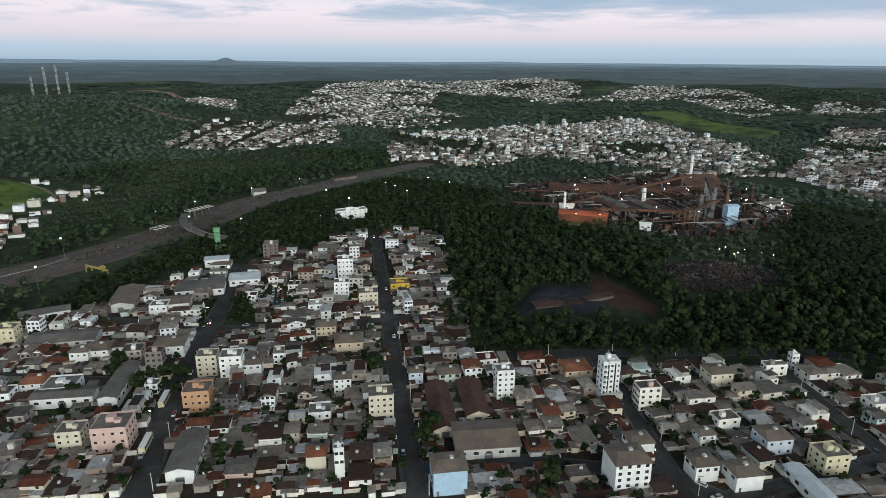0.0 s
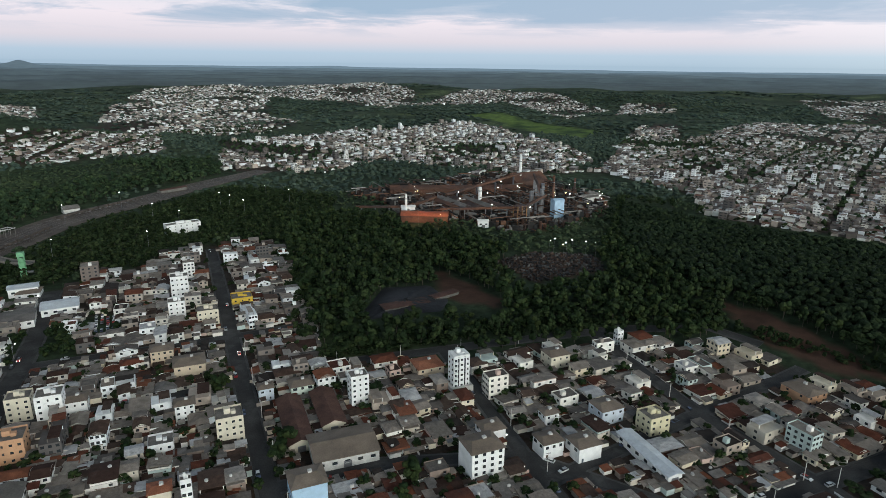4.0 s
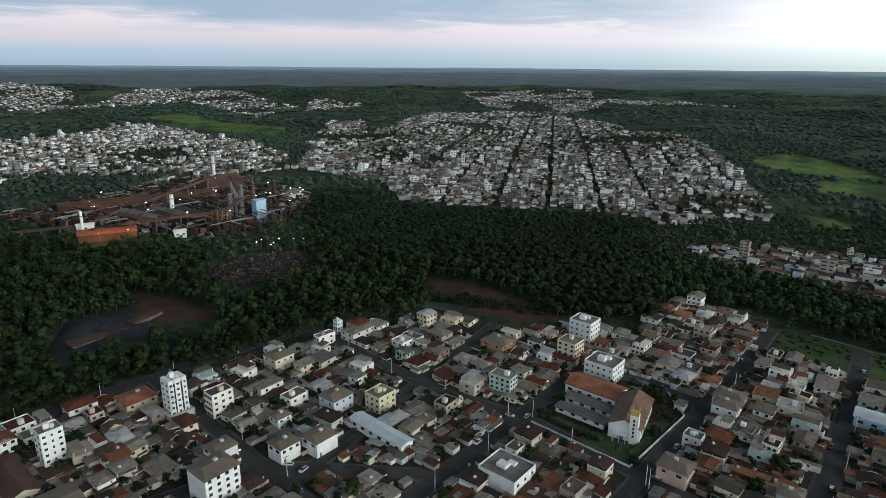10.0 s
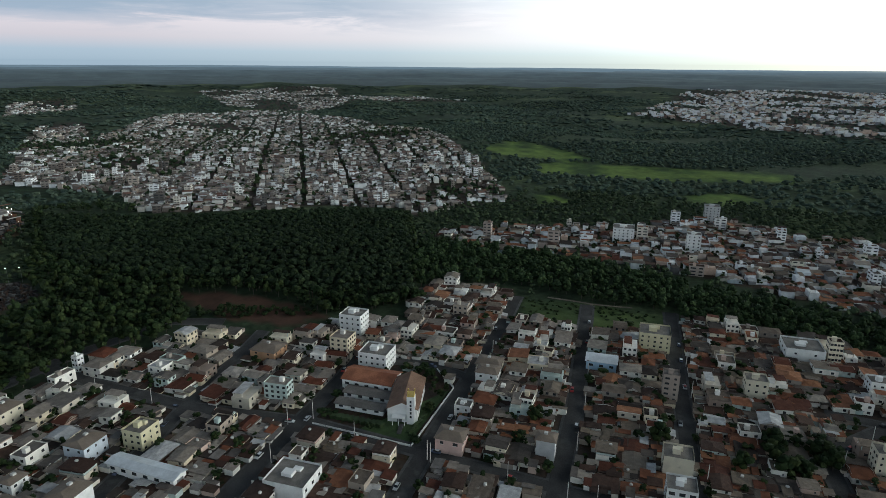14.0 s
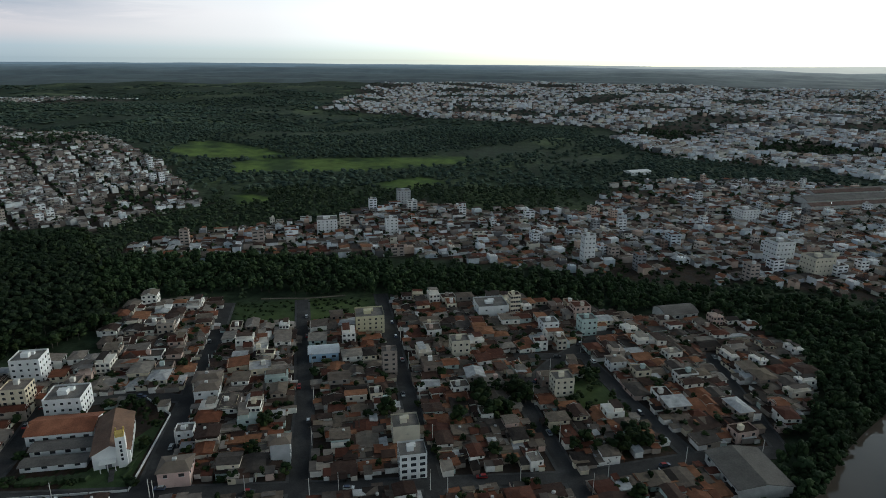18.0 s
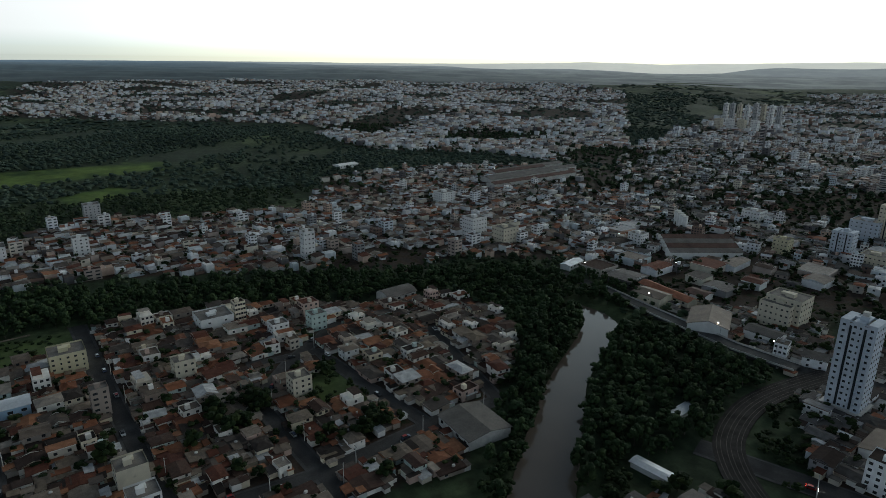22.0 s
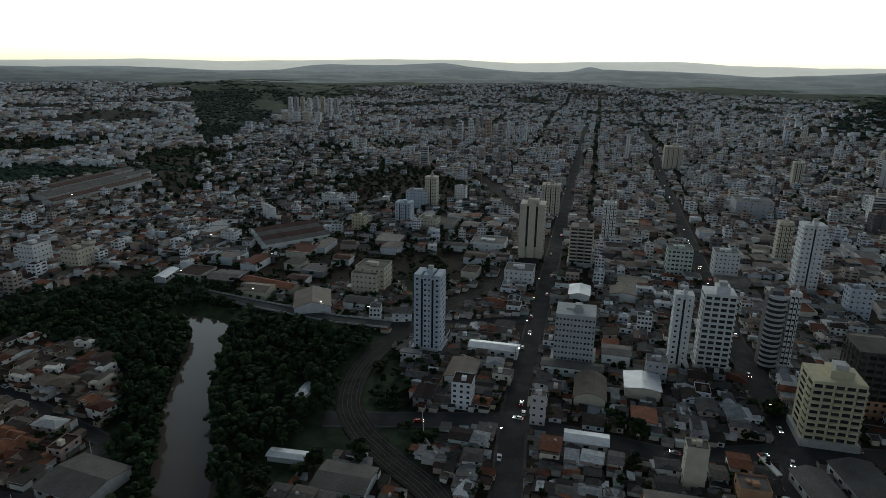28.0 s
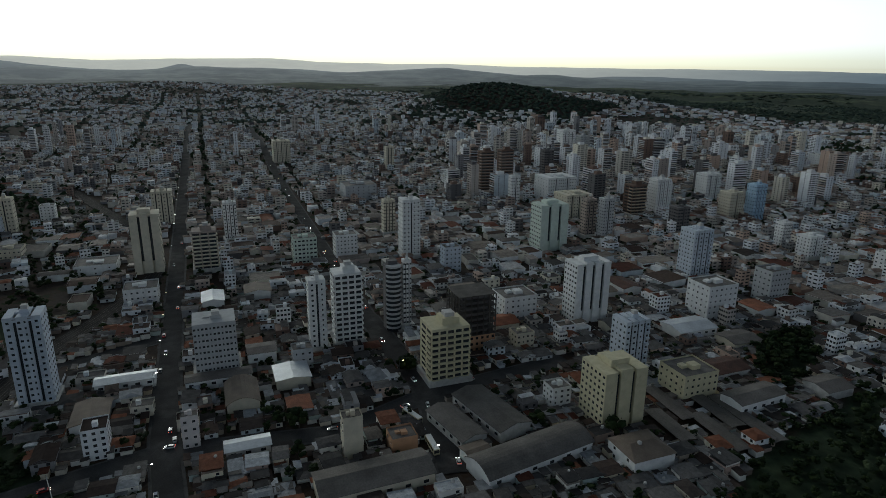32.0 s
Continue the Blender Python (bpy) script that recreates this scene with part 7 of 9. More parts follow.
def thicket(poly, gap, tall, wide, label, seed, crowns, keep=1.0, roads=ALL_ROADS):
    """Low growth filling a polygon."""
    rng = np.random.default_rng(seed)
    x, y = grid_points(poly, 27, gap, gap, 0.5, rng)
    patch = np.sin(x / 7.3 + np.sin(y / 11)) + np.cos(y / 8.9 + np.sin(x / 13))
    ok = off_roads(x, y, roads, 0.8) & off_skips(x, y, 0.5) & (patch + rng.uniform(-1, 1, len(x)) > 2 - 4 * keep)
    x, y = x[ok], y[ok]
    n = len(x)
    plant("scrub", x, y, rng.uniform(*tall, n), rng.uniform(*wide, n), crowns, label, rng, [M_LEAF, M_BARK])


x, y = grid_points(HILLW, 31, 16, 16, 0.5, wrng)
plant("woodland", x, y, wrng.uniform(6, 11, len(x)), wrng.uniform(13, 20, len(x)), FAR_CROWNS, "dark wooded hill beyond the towers", wrng, [M_LEAF_HAZE, M_BARK])
# low growth higher up the slope beyond the tracks
x, y = grid_points(W_RAILN, 19, 6.5, 6.5, 0.5, wrng)
k = (line_distance(RAILWAY, x, y) > 80) & ~inside(F9, x, y) & ~inside(SLOPE_F9, x, y)
x, y = x[k], y[k]
plant("scrub", x, y, wrng.uniform(1.5, 4.5, len(x)), wrng.uniform(4, 9, len(x)), FAR_CROWNS, "pale green scrub on the slope beyond the railway", wrng, [M_SCRUBLEAF, M_BARK])
thicket(CENTRE_E, 12, (4, 8), (5, 10), "dark trees among the workshops", 93, MID_CROWNS, 0.66)
# the strip between the yard and the houses, where tall trees would hide the tracks
thicket(W_RAILS, 5.4, (2.5, 5), (4, 7), "low dark trees along the railway yard", 86, MID_CROWNS, 0.95)
thicket(LAWN_W, 3.4, (0.6, 1.6), (2, 4), "rough scrub on the overgrown plots", 87, FAR_CROWNS, 0.45)
thicket(LOTGREEN, 4.5, (0.6, 2.0), (2, 4), "rough scrub on the overgrown lot", 88, FAR_CROWNS, 0.5)
thicket(PARK, 6.5, (5, 9), (6, 9), "dark broad trees in the town square", 89, NEAR_CROWNS, 0.8, STREETS)
thicket(SCRUB_E, 6.0, (3, 7), (4, 8), "dark trees and scrub beside the railway", 90, NEAR_CROWNS, 0.62)
thicket(COURT_E, 6.0, (4, 8), (5, 8), "dark trees behind the school", 92, NEAR_CROWNS, 0.85)
thicket(SCRUB_R, 5.0, (1.5, 5), (3, 6.5), "dark scrub beside the railway curve", 94, NEAR_CROWNS, 0.6)
thicket(SLOPE_W, 6.0, (2, 6), (4, 7.5), "dark trees and scrub on the railway slope", 95, NEAR_CROWNS, 0.7)
thicket(GROVE_W, 6.5, (6, 10), (7, 10), "grove of broad dark trees beside the sheds", 96, NEAR_CROWNS, 0.95)
EARTH_MAT = material("cut_earth", [(0.24, 0.145, 0.095), (0.32, 0.20, 0.14)], 0.95, "", 0.05, 0.3, 0.3, 0.2)
ribbon("earthwork", EARTHLINE, 11, 0.6, EARTH_MAT, "bare orange earth of a new road cut", step=20)
ribbon("earthwork", EARTHPATCH, 26, 0.6, EARTH_MAT, "bare orange earth of a building site", step=20)
PATH_MAT = material("worn_path", [(0.16, 0.13, 0.10), (0.22, 0.18, 0.14)], 0.95, "", 0.4, 0.3, 2.0, 0.2)
ribbon("path", LANE_F9, 4.0, 0.3, PATH_MAT, "pale lane between houses on the green slope", step=8)
ribbon("path", PATH_A, 2.2, 0.12, PATH_MAT, "pale worn footpath across the overgrown plots", step=4)
ribbon("path", PATH_B, 2.0, 0.15, PATH_MAT, "pale worn footpath across the overgrown plots", step=4)

# ---- the mass of houses ----
def wall_windows(s, fx, fy, floors, mat, wide=1.3, tall=1.2):
    """Window panes set on all four sides, column by column and floor by floor."""
    for fl in range(floors):
        z = ((fl + 0.36) / floors, 0.0), ((fl + 0.36) / floors, tall)
        for n, along in ((fx, 0), (fy, 1)):
            for i in range(n):
                c = -1 + 2 * (i + 0.5) / n
                a = (c, -wide / 2), (c, wide / 2)
                for sgn in (-1, 1):
                    (p, q), (lo, hi) = (a if sgn * (1 if along else -1) > 0 else a[::-1]), z
                    b = (sgn, 0.05 * sgn)
                    if along == 0:
                        s.face([(*p, *b, *lo), (*q, *b, *lo), (*q, *b, *hi), (*p, *b, *hi)], mat)
                    else:
                        s.face([(*b, *p, *lo), (*b, *q, *lo), (*b, *q, *hi), (*b, *p, *hi)], mat)


def house_shape(floors, roof, fx=2, fy=2, windows=True, tank=False, wing=0.0):
    """Slots: 0 plaster, 1 roofing, 2 glass."""
    s = Shape()
    e = 0.5
    if roof in ("flat", "slab"):
        s.box(((-1, 0), (1, 0)), ((-1, 0), (1, 0)), ((0, 0), (1, 0.7 if roof == "flat" else 0.15)), 0, top=roof == "slab")
        if roof == "flat":
            s.face([(-1, 0, -1, 0, 1, 0.1), (1, 0, -1, 0, 1, 0.1), (1, 0, 1, 0, 1, 0.1), (-1, 0, 1, 0, 1, 0.1)], 1)
        else:
            s.box(((-0.9, 0), (0.9, 0)), ((-0.9, 0), (0.2, 0)), ((1, 1.9), (1, 2.1)), 1, bottom=True)
            for a in (-0.85, 0.85):
                for b in (-0.85, 0.15):
                    s.box(((a, -0.12), (a, 0.12)), ((b, -0.12), (b, 0.12)), ((1, 0.15), (1, 1.9)), 0)
    else:
        s.box(((-1, 0), (1, 0)), ((-1, 0), (1, 0)), ((0, 0), (1, 0)), 0)
        lo, up = (1, -0.05), (1, 1.0)
        A, B, C, D = (-1, -e, -1, -e, *lo), (1, e, -1, -e, *lo), (1, e, 1, e, *lo), (-1, -e, 1, e, *lo)
        rx = 1.0 if roof == "gable" else 0.35
        ro = e if roof == "gable" else 0.0
        P, Q = (-rx, -ro, 0, 0, *up), (rx, ro, 0, 0, *up)
        if roof == "mono":
            up2 = (1, 0.8)
            s.solid([A, B, (1, e, 1, e, *up2), (-1, -e, 1, e, *up2), (-1, -e, -1, -e, 1, -0.2), (1, e, -1, -e, 1, -0.2), (1, e, 1, e, 1, 0.65), (-1, -e, 1, e, 1, 0.65)],
                    [(0, 1, 2, 3), (7, 6, 5, 4), (4, 5, 1, 0), (6, 7, 3, 2), (5, 6, 2, 1), (7, 4, 0, 3)], [], 1)
            s.solid([(-1, 0, -1, 0, 1, 0), (1, 0, -1, 0, 1, 0), (1, 0, 1, 0, 1, 0), (-1, 0, 1, 0, 1, 0), (1, 0, 1, 0, 1, 0.68), (-1, 0, 1, 0, 1, 0.68)],
                    [(2, 3, 5, 4)], [(1, 2, 4), (3, 0, 5)], 0)
        elif roof == "gable":
            s.solid([A, B, C, D, P, Q], [(0, 1, 5, 4), (2, 3, 4, 5), (3, 2, 1, 0)], [], 1)
            s.solid([(-1, 0, -1, 0, 1, 0), (-1, 0, 1, 0, 1, 0), (-1, 0, 0, 0, 1, 1.35)], [], [(1, 0, 2)], 0)
            s.solid([(1, 0, -1, 0, 1, 0), (1, 0, 1, 0, 1, 0), (1, 0, 0, 0, 1, 1.35)], [], [(0, 1, 2)], 0)
        else:
            s.solid([A, B, C, D, P, Q], [(0, 1, 5, 4), (2, 3, 4, 5), (3, 2, 1, 0)], [(1, 2, 5), (3, 0, 4)], 1)
    if wing:                                         # a lower wing with its own sheet roof
        s.box(((0.0, 0), (1, 0)), ((1, 0), (1, wing)), ((0, 0), (0.72, 0)), 0, top=False)
        s.solid([(0.0, -0.3, 1, 0, 0.72, 0.6), (1, 0.3, 1, 0, 0.72, 0.6), (1, 0.3, 1, wing + 0.4, 0.72, 0), (0.0, -0.3, 1, wing + 0.4, 0.72, 0)], [(0, 1, 2, 3)][::1], [], 1)
    if tank:
        s.box(((0.3, -1.0), (0.3, 1.0)), ((0.1, -1.0), (0.1, 1.0)), ((1, 0.1), (1, 2.2)), 0)
    if windows:
        wall_windows(s, fx, fy, floors, 2)
    return s


M_FARROOFS = material("far_roofing", [(0.224, 0.186, 0.159), (0.132, 0.093, 0.075), (0.277, 0.239, 0.21), (0.106, 0.0465, 0.0312), (0.191, 0.152, 0.126), (0.37, 0.341, 0.324), (0.0858, 0.062, 0.051), (0.244, 0.205, 0.174), (0.158, 0.0744, 0.048), (0.304, 0.267, 0.24), (0.178, 0.136, 0.111), (0.119, 0.0899, 0.075)], 0.6, "island", 0.4, 0.25, 3.0, 0.12)
# whites cooled to suggest haze, dark tones standing in for shaded walls
M_FARWALLS = material("far_plaster", [(0.80, 0.81, 0.81), (0.20, 0.17, 0.15), (0.74, 0.73, 0.70), (0.36, 0.31, 0.27), (0.82, 0.82, 0.82), (0.12, 0.10, 0.09), (0.56, 0.52, 0.46), (0.78, 0.79, 0.80), (0.26, 0.22, 0.19), (0.66, 0.64, 0.60),
                                       (0.16, 0.13, 0.115), (0.80, 0.80, 0.79), (0.45, 0.37, 0.31), (0.10, 0.09, 0.085)], 0.9, "island", 0.35, 0.16, 3.0, 0.06)
FAR_MATS = [M_FARWALLS, M_FARROOFS, M_GLASS]
CITY_MATS = [M_CITYWALLS, M_CITYROOFS, M_GLASS]
STUFF_MATS = [M_WALLS, M_ROOFS, M_GLASS]
LOW = [house_shape(1, "gable", 2, 1, wing=4.0), house_shape(1, "hip", 2, 1), house_shape(1, "mono", 2, 1, wing=3.2), house_shape(1, "gable", 2, 1), house_shape(2, "gable", wing=3.5),
       house_shape(2, "mono", 2, 1),
       house_shape(2, "slab", 2, 1), house_shape(2, "flat", 2, 2, tank=True), house_shape(2, "hip", 2, 1, wing=4.0)]
LOW_F = [1, 1, 1, 1, 2, 2, 2, 2, 2]
MIDRISE = [house_shape(3, "flat", 3, 3, tank=True), house_shape(3, "gable", 3, 3), house_shape(4, "flat", 4, 3, tank=True), house_shape(3, "slab", 3, 3), house_shape(5, "flat", 4, 3, tank=True)]
MIDRISE_F = [3, 3, 4, 3, 5]
def strip_block(floors, roof):
    """A distant block of flats with one strip of glass to each floor and side."""
    s = house_shape(floors, roof, windows=False, tank=roof == "flat")
    for fl in range(floors):
        lo, hi = ((fl + 0.4) / floors, 0.0), ((fl + 0.4) / floors, 1.0)
        for a, b in ((-0.82, -0.30), (0.10, 0.80)):
            for sgn in (-1, 1):
                p, q = ((a, 0), (b, 0)) if sgn < 0 else ((b, 0), (a, 0))
                o = (sgn, 0.05 * sgn)
                s.face([(*p, *o, *lo), (*q, *o, *lo), (*q, *o, *hi), (*p, *o, *hi)], 2)
                p, q = q, p
                s.face([(*o, *p, *lo), (*o, *q, *lo), (*o, *q, *hi), (*o, *p, *hi)], 2)
    return s


def tower_shape(floors, style):
    """A tower with banded or slotted fronts and a stepped top."""
    s = house_shape(floors, "flat", 4, 3, windows=False, tank=True)
    for fl in range(floors):
        lo, hi = ((fl + 0.34) / floors, 0.0), ((fl + 0.34) / floors, 1.15)
        for sgn in (-1, 1):
            spans = {0: ((-0.92, 0.92),), 1: ((-0.9, -0.55), (-0.35, 0.35), (0.55, 0.9)), 2: ((-0.85, -0.1), (0.45, 0.85))}[style]
            for a, b in spans:
                y = (sgn, 0.06 * sgn)
                p, q = ((a, 0), (b, 0)) if sgn < 0 else ((b, 0), (a, 0))
                s.face([(*p, *y, *lo), (*q, *y, *lo), (*q, *y, *hi), (*p, *y, *hi)], 2)
            for c in ((-0.4, 0.4) if style != 1 else (0.0,)):
                x = (sgn, 0.06 * sgn)
                p, q = ((c, -0.6), (c, 0.6)) if sgn > 0 else ((c, 0.6), (c, -0.6))
                s.face([(*x, *p, *lo), (*x, *q, *lo), (*x, *q, *hi), (*x, *p, *hi)], 2)
            if style == 0 and fl:                    # balcony slabs
                s.box(((-0.95, 0), (0.95, 0)), ((sgn, min(0, sgn) * 0.9), (sgn, max(0, sgn) * 0.9)), ((fl / floors, -0.1), (fl / floors, 0.75)), 0, bottom=True)
    s.box(((-0.4, 0), (0.5, 0)), ((-0.5, 0), (0.4, 0)), ((1, 0.1), (1, 3.4)), 0)
    return s


TOWERS = [tower_shape(8, 1), tower_shape(11, 0), tower_shape(13, 2), tower_shape(16, 1), tower_shape(15, 0)]
TOWERS_F = [8, 11, 13, 16, 15]
PLAIN = [house_shape(1, "gable", windows=False, wing=3.5), house_shape(2, "flat", windows=False), house_shape(1, "hip", windows=False), house_shape(1, "mono", windows=False, wing=3.0), house_shape(1, "gable", windows=False),
         house_shape(3, "flat", windows=False), house_shape(2, "gable", windows=False)]
PLAIN_F = [1, 2, 1, 1, 1, 3, 2]


def houses(name, label, x, y, turn, shapes, floors, sizes, rng, weights=None, storey=2.6, mats=None):
    """Many houses of mixed kinds as one piece."""
    if not len(x):
        return None
    bag = Bag()
    pick = rng.choice(len(shapes), len(x), p=weights)
    n = len(x)
    tr = np.radians(turn) + rng.choice([0, 1.5708, 3.1416, 4.7124], n) + rng.normal(0, 0.05, n)
    w, d = rng.uniform(*sizes, n) * rng.uniform(0.7, 1.25, n), rng.uniform(*sizes, n) * rng.uniform(0.6, 1.1, n)
    z = height(x, y)
    for i, s in enumerate(shapes):
        k = pick == i
        if k.any():
            h = floors[i] * storey * rng.uniform(0.9, 1.08, k.sum())
            bag.add(s, s.place(x[k], y[k], z[k] - 0.4, tr[k], w[k], d[k], h + 0.4))
    return tagged(new(name, bag.build(name, mats or STUFF_MATS)), label, "houses", "", "stuff")


def mixed_weights(low, mid, tall):
    lw = np.array([1.6, 1.5, 1.5, 1.3, 0.7, 0.6, 0.6, 0.5, 0.6])
    w = np.array(list(low * lw / lw.sum()) + [mid / len(MIDRISE)] * len(MIDRISE) + [tall / len(TOWERS)] * len(TOWERS))
    return w / w.sum()


ALL_S, ALL_F = LOW + MIDRISE + TOWERS, LOW_F + MIDRISE_F + TOWERS_F
LOW_BARE = [house_shape(1, "gable", windows=False, wing=3.0), house_shape(1, "hip", windows=False), house_shape(1, "mono", windows=False, wing=2.6), house_shape(1, "gable", windows=False), house_shape(2, "gable", windows=False, wing=2.8),
            house_shape(2, "mono", windows=False), house_shape(2, "slab", windows=False), house_shape(2, "flat", windows=False, tank=True), house_shape(2, "hip", windows=False)]
BARE_S = LOW_BARE + [strip_block(3, "flat"), strip_block(3, "gable"), strip_block(4, "flat"), strip_block(3, "slab"), strip_block(5, "flat")] + TOWERS


def district(poly, turn, du, dv, seed, sizes, label, low=1.0, mid=0.0, tall=0.0, rows=0, cols=0, keep=0.92, r0=0, r1=1e9, plain=False, jitter=0.2, avoid=(), clump=None, city=False, bare=False, wooded=WOODS):
    rng = np.random.default_rng(seed)
    x, y = grid_points(poly, turn, du, dv, jitter, rng, rows, cols)
    r = np.hypot(x, y)
    ok = (rng.uniform(size=len(x)) < keep) & (r > r0) & (r < r1) & off_roads(x, y, ALL_ROADS, 3.9) & off_skips(x, y, sizes[1] * 0.45)
    for p in wooded + FIELDS + CLEAR + SOILS[:4] + [COAL, PLAZA, *avoid]:
        ok &= ~inside(p, x, y)
    if clump is not None:                            # woods and gaps between the groups of houses
        ok &= np.sin(x / 61 + 1.6 * np.sin(y / 97)) + np.cos(y / 73 + 1.4 * np.sin(x / 121)) + rng.uniform(-0.8, 0.8, len(x)) > clump
    x, y = x[ok], y[ok]
    if plain:
        return houses("distant_houses", label, x, y, turn, PLAIN, PLAIN_F, sizes, rng, [0.22, 0.06, 0.22, 0.22, 0.16, 0.02, 0.10] if city is not True else [0.12, 0.25, 0.12, 0.12, 0.09, 0.2, 0.1], storey=2.6 if city is True else 2.1, mats=CITY_MATS if city is True else city or None)
    return houses("town_houses", label, x, y, turn, BARE_S if bare else ALL_S, ALL_F, sizes, rng, mixed_weights(low, mid, tall), mats=CITY_MATS if city is True else city or None)


NEAR_R = 244


def workshops():
    """Broad low halls between the houses of the centre."""
    rng = np.random.default_rng(57)
    x, y = grid_points(CENTRE, 10.5, 27, 31, 0.25, rng)
    r = np.hypot(x, y)
    ok = (r > 195) & (r < 620) & (rng.uniform(size=len(x)) < 0.5) & off_roads(x, y, ALL_ROADS, 10) & off_skips(x, y, 9)
    for p in WOODS + FIELDS + CLEAR + SOILS[:4] + [PLAZA]:
        ok &= ~inside(p, x, y)
    x, y = x[ok], y[ok]
    near = np.hypot(x, y) < 430
    for px, py in zip(x[near], y[near]):             # the nearer ones stand singly
        w, d = rng.uniform(13, 22), rng.uniform(10, 17)
        roof = (M_GREYROOF, M_ROOFBROWN, M_DARKROOF, M_METAL, M_GREYROOF, M_ROOFRED)[rng.integers(0, 6)]
        kind = {"roof_fibre_brown": "a brown sheet", "roof_metal": "a pale metal", "roof_clay": "a red clay"}.get(roof.name, "a grey sheet")
        hall("workshop", "broad low workshop under " + kind + " roof in the old centre", "workshop", px, py, 10.5 + 90 * rng.integers(0, 2), w, d, rng.uniform(4, 6), rng.uniform(0.8, 1.8), roof, (W_, T_, C_)[rng.integers(0, 3)],
             openings=False, group="workshops of the centre")
    far = ~near
    houses("workshops", "broad low workshops and stores with sheet roofs", x[far], y[far], 10.5, [PLAIN[0], PLAIN[1], PLAIN[3], PLAIN[4]], [1, 1, 1, 1], (14, 24), rng, storey=5.0, mats=[M_CITYWALLS, M_ROOFS, M_GLASS])
    SKIP.extend((px, py, 7.5) for px, py in zip(x, y))


workshops()
district(H_N0, 8.4, 8.0, 9.2, 31, (7.4, 10.2), "close-packed low houses with grey and brown roofs", 0.97, 0.03, r0=NEAR_R, rows=9, city=[M_FARWALLS, M_ROOFS, M_GLASS])
district(H_N1, 8.4, 8.0, 9.2, 32, (7.4, 10.2), "close-packed low houses with grey and brown roofs", 0.97, 0.03, r0=NEAR_R)
district(H_N2, 8.4, 8.0, 9.2, 33, (7.4, 10.2), "close-packed low houses with grey and red roofs", 0.97, 0.03, r0=NEAR_R, city=[M_WALLS, M_CLAYROOFS, M_GLASS])
district(H_ME, 12, 7.6, 8.4, 34, (6.0, 9.4), "close-packed houses and small blocks beyond the river", 0.96, 0.04, cols=10, keep=0.84, clump=-1.2, city=[M_CITYWALLS, M_CLAYROOFS, M_GLASS], bare=True)
district(H_NE, 38, 7.2, 7.2, 35, (5.0, 8.4), "pale houses in long streets on a gentle slope", 0.95, 0.05, rows=8, r1=1000, keep=0.8, jitter=0.3, clump=-1.5, city=FAR_MATS, bare=True)
district(H_NE, 38, 9.5, 8.3, 36, (6.2, 9.6), "pale houses in long streets on a gentle slope", rows=7, r0=1000, plain=True, keep=0.7, jitter=0.3, clump=-1.0, city=FAR_MATS)
district(H_NE2, 38, 9.5, 10, 37, (6.5, 10), "pale houses at the edge of the wood", 0.9, 0.1, rows=6, city=FAR_MATS, bare=True)
district(F1, 20, 8.2, 8.6, 38, (5.8, 9.2), "pale houses across the valley", 0.95, 0.05, rows=7, keep=0.74, jitter=0.3, clump=-0.9, city=FAR_MATS, bare=True)
district(F2, 25, 10, 11, 39, (6.4, 10.5), "white houses covering a far hill", plain=True, rows=7, keep=0.56, jitter=0.35, clump=-0.7, city=FAR_MATS)
district(F3, 25, 10, 11, 40, (6.4, 10.5), "white houses covering a far hill", plain=True, rows=7, keep=0.56, jitter=0.35, clump=-0.7, city=FAR_MATS)
district(F4, -8, 8.4, 9.4, 41, (6, 9), "pale houses on the far side of the valley", plain=True, rows=0, cols=6, keep=0.84, clump=-1.1, city=FAR_MATS)
district(F5, 10, 10, 11, 42, (7, 10), "distant white houses", plain=True, keep=0.8, city=FAR_MATS)
district(F6, 30, 10, 11, 43, (7, 10.5), "distant white houses", plain=True, keep=0.78, rows=7, clump=-0.9, city=FAR_MATS)
district(F7, 30, 10, 11, 44, (7, 10), "pale houses at the edge of the wood", 0.9, 0.1, keep=0.8, city=FAR_MATS, bare=True)
district(F8, 30, 13, 14, 45, (8, 12), "distant white houses", plain=True, keep=0.7, clump=-0.5, city=FAR_MATS)
district(F10, 38, 12, 13, 55, (8, 12), "distant white houses beyond the streets", plain=True, keep=0.7, clump=-0.3, city=FAR_MATS)
district(F9, 30, 11, 13, 46, (6.5, 10), "pale houses on a green slope", 1.0, 0.0, keep=0.62, clump=-0.9, avoid=(SLOPE_F9,), city=True, bare=True, wooded=[])
district(FS, 15, 13, 14, 47, (8, 13), "distant pale houses covering a low hill", plain=True, rows=8, keep=0.80, jitter=0.35, clump=-0.25, city=True)
district(F11, 15, 11, 12, 56, (8, 12.5), "pale houses and blocks at the foot of the far hill", plain=True, rows=8, keep=0.82, jitter=0.3, clump=-0.6, city=True)
district(CENTRE, 10.5, 8.4, 9.2, 53, (6.6, 10.8), "close-packed old houses and workshops of the town centre", 0.95, 0.05, 0.0, rows=13, cols=14, r0=NEAR_R, r1=470, keep=0.9, avoid=(CENTRE_E,), city=[M_CITYWALLS, M_SLATEROOFS, M_GLASS])
district(CENTRE, 10.5, 8.0, 8.8, 48, (6.4, 10.0), "close-packed town centre of low houses and small blocks", 0.84, 0.16, 0.0, rows=13, cols=14, r0=470, r1=900, keep=0.92, city=True, avoid=(CENTRE_E,), bare=True)
district(CENTRE_E, 24, 8.2, 9.2, 52, (6.6, 10.4), "low houses and workshops along the railway", 0.95, 0.05, cols=11, r0=NEAR_R, keep=0.66, clump=-0.6, city=[M_CITYWALLS, M_SLATEROOFS, M_GLASS])
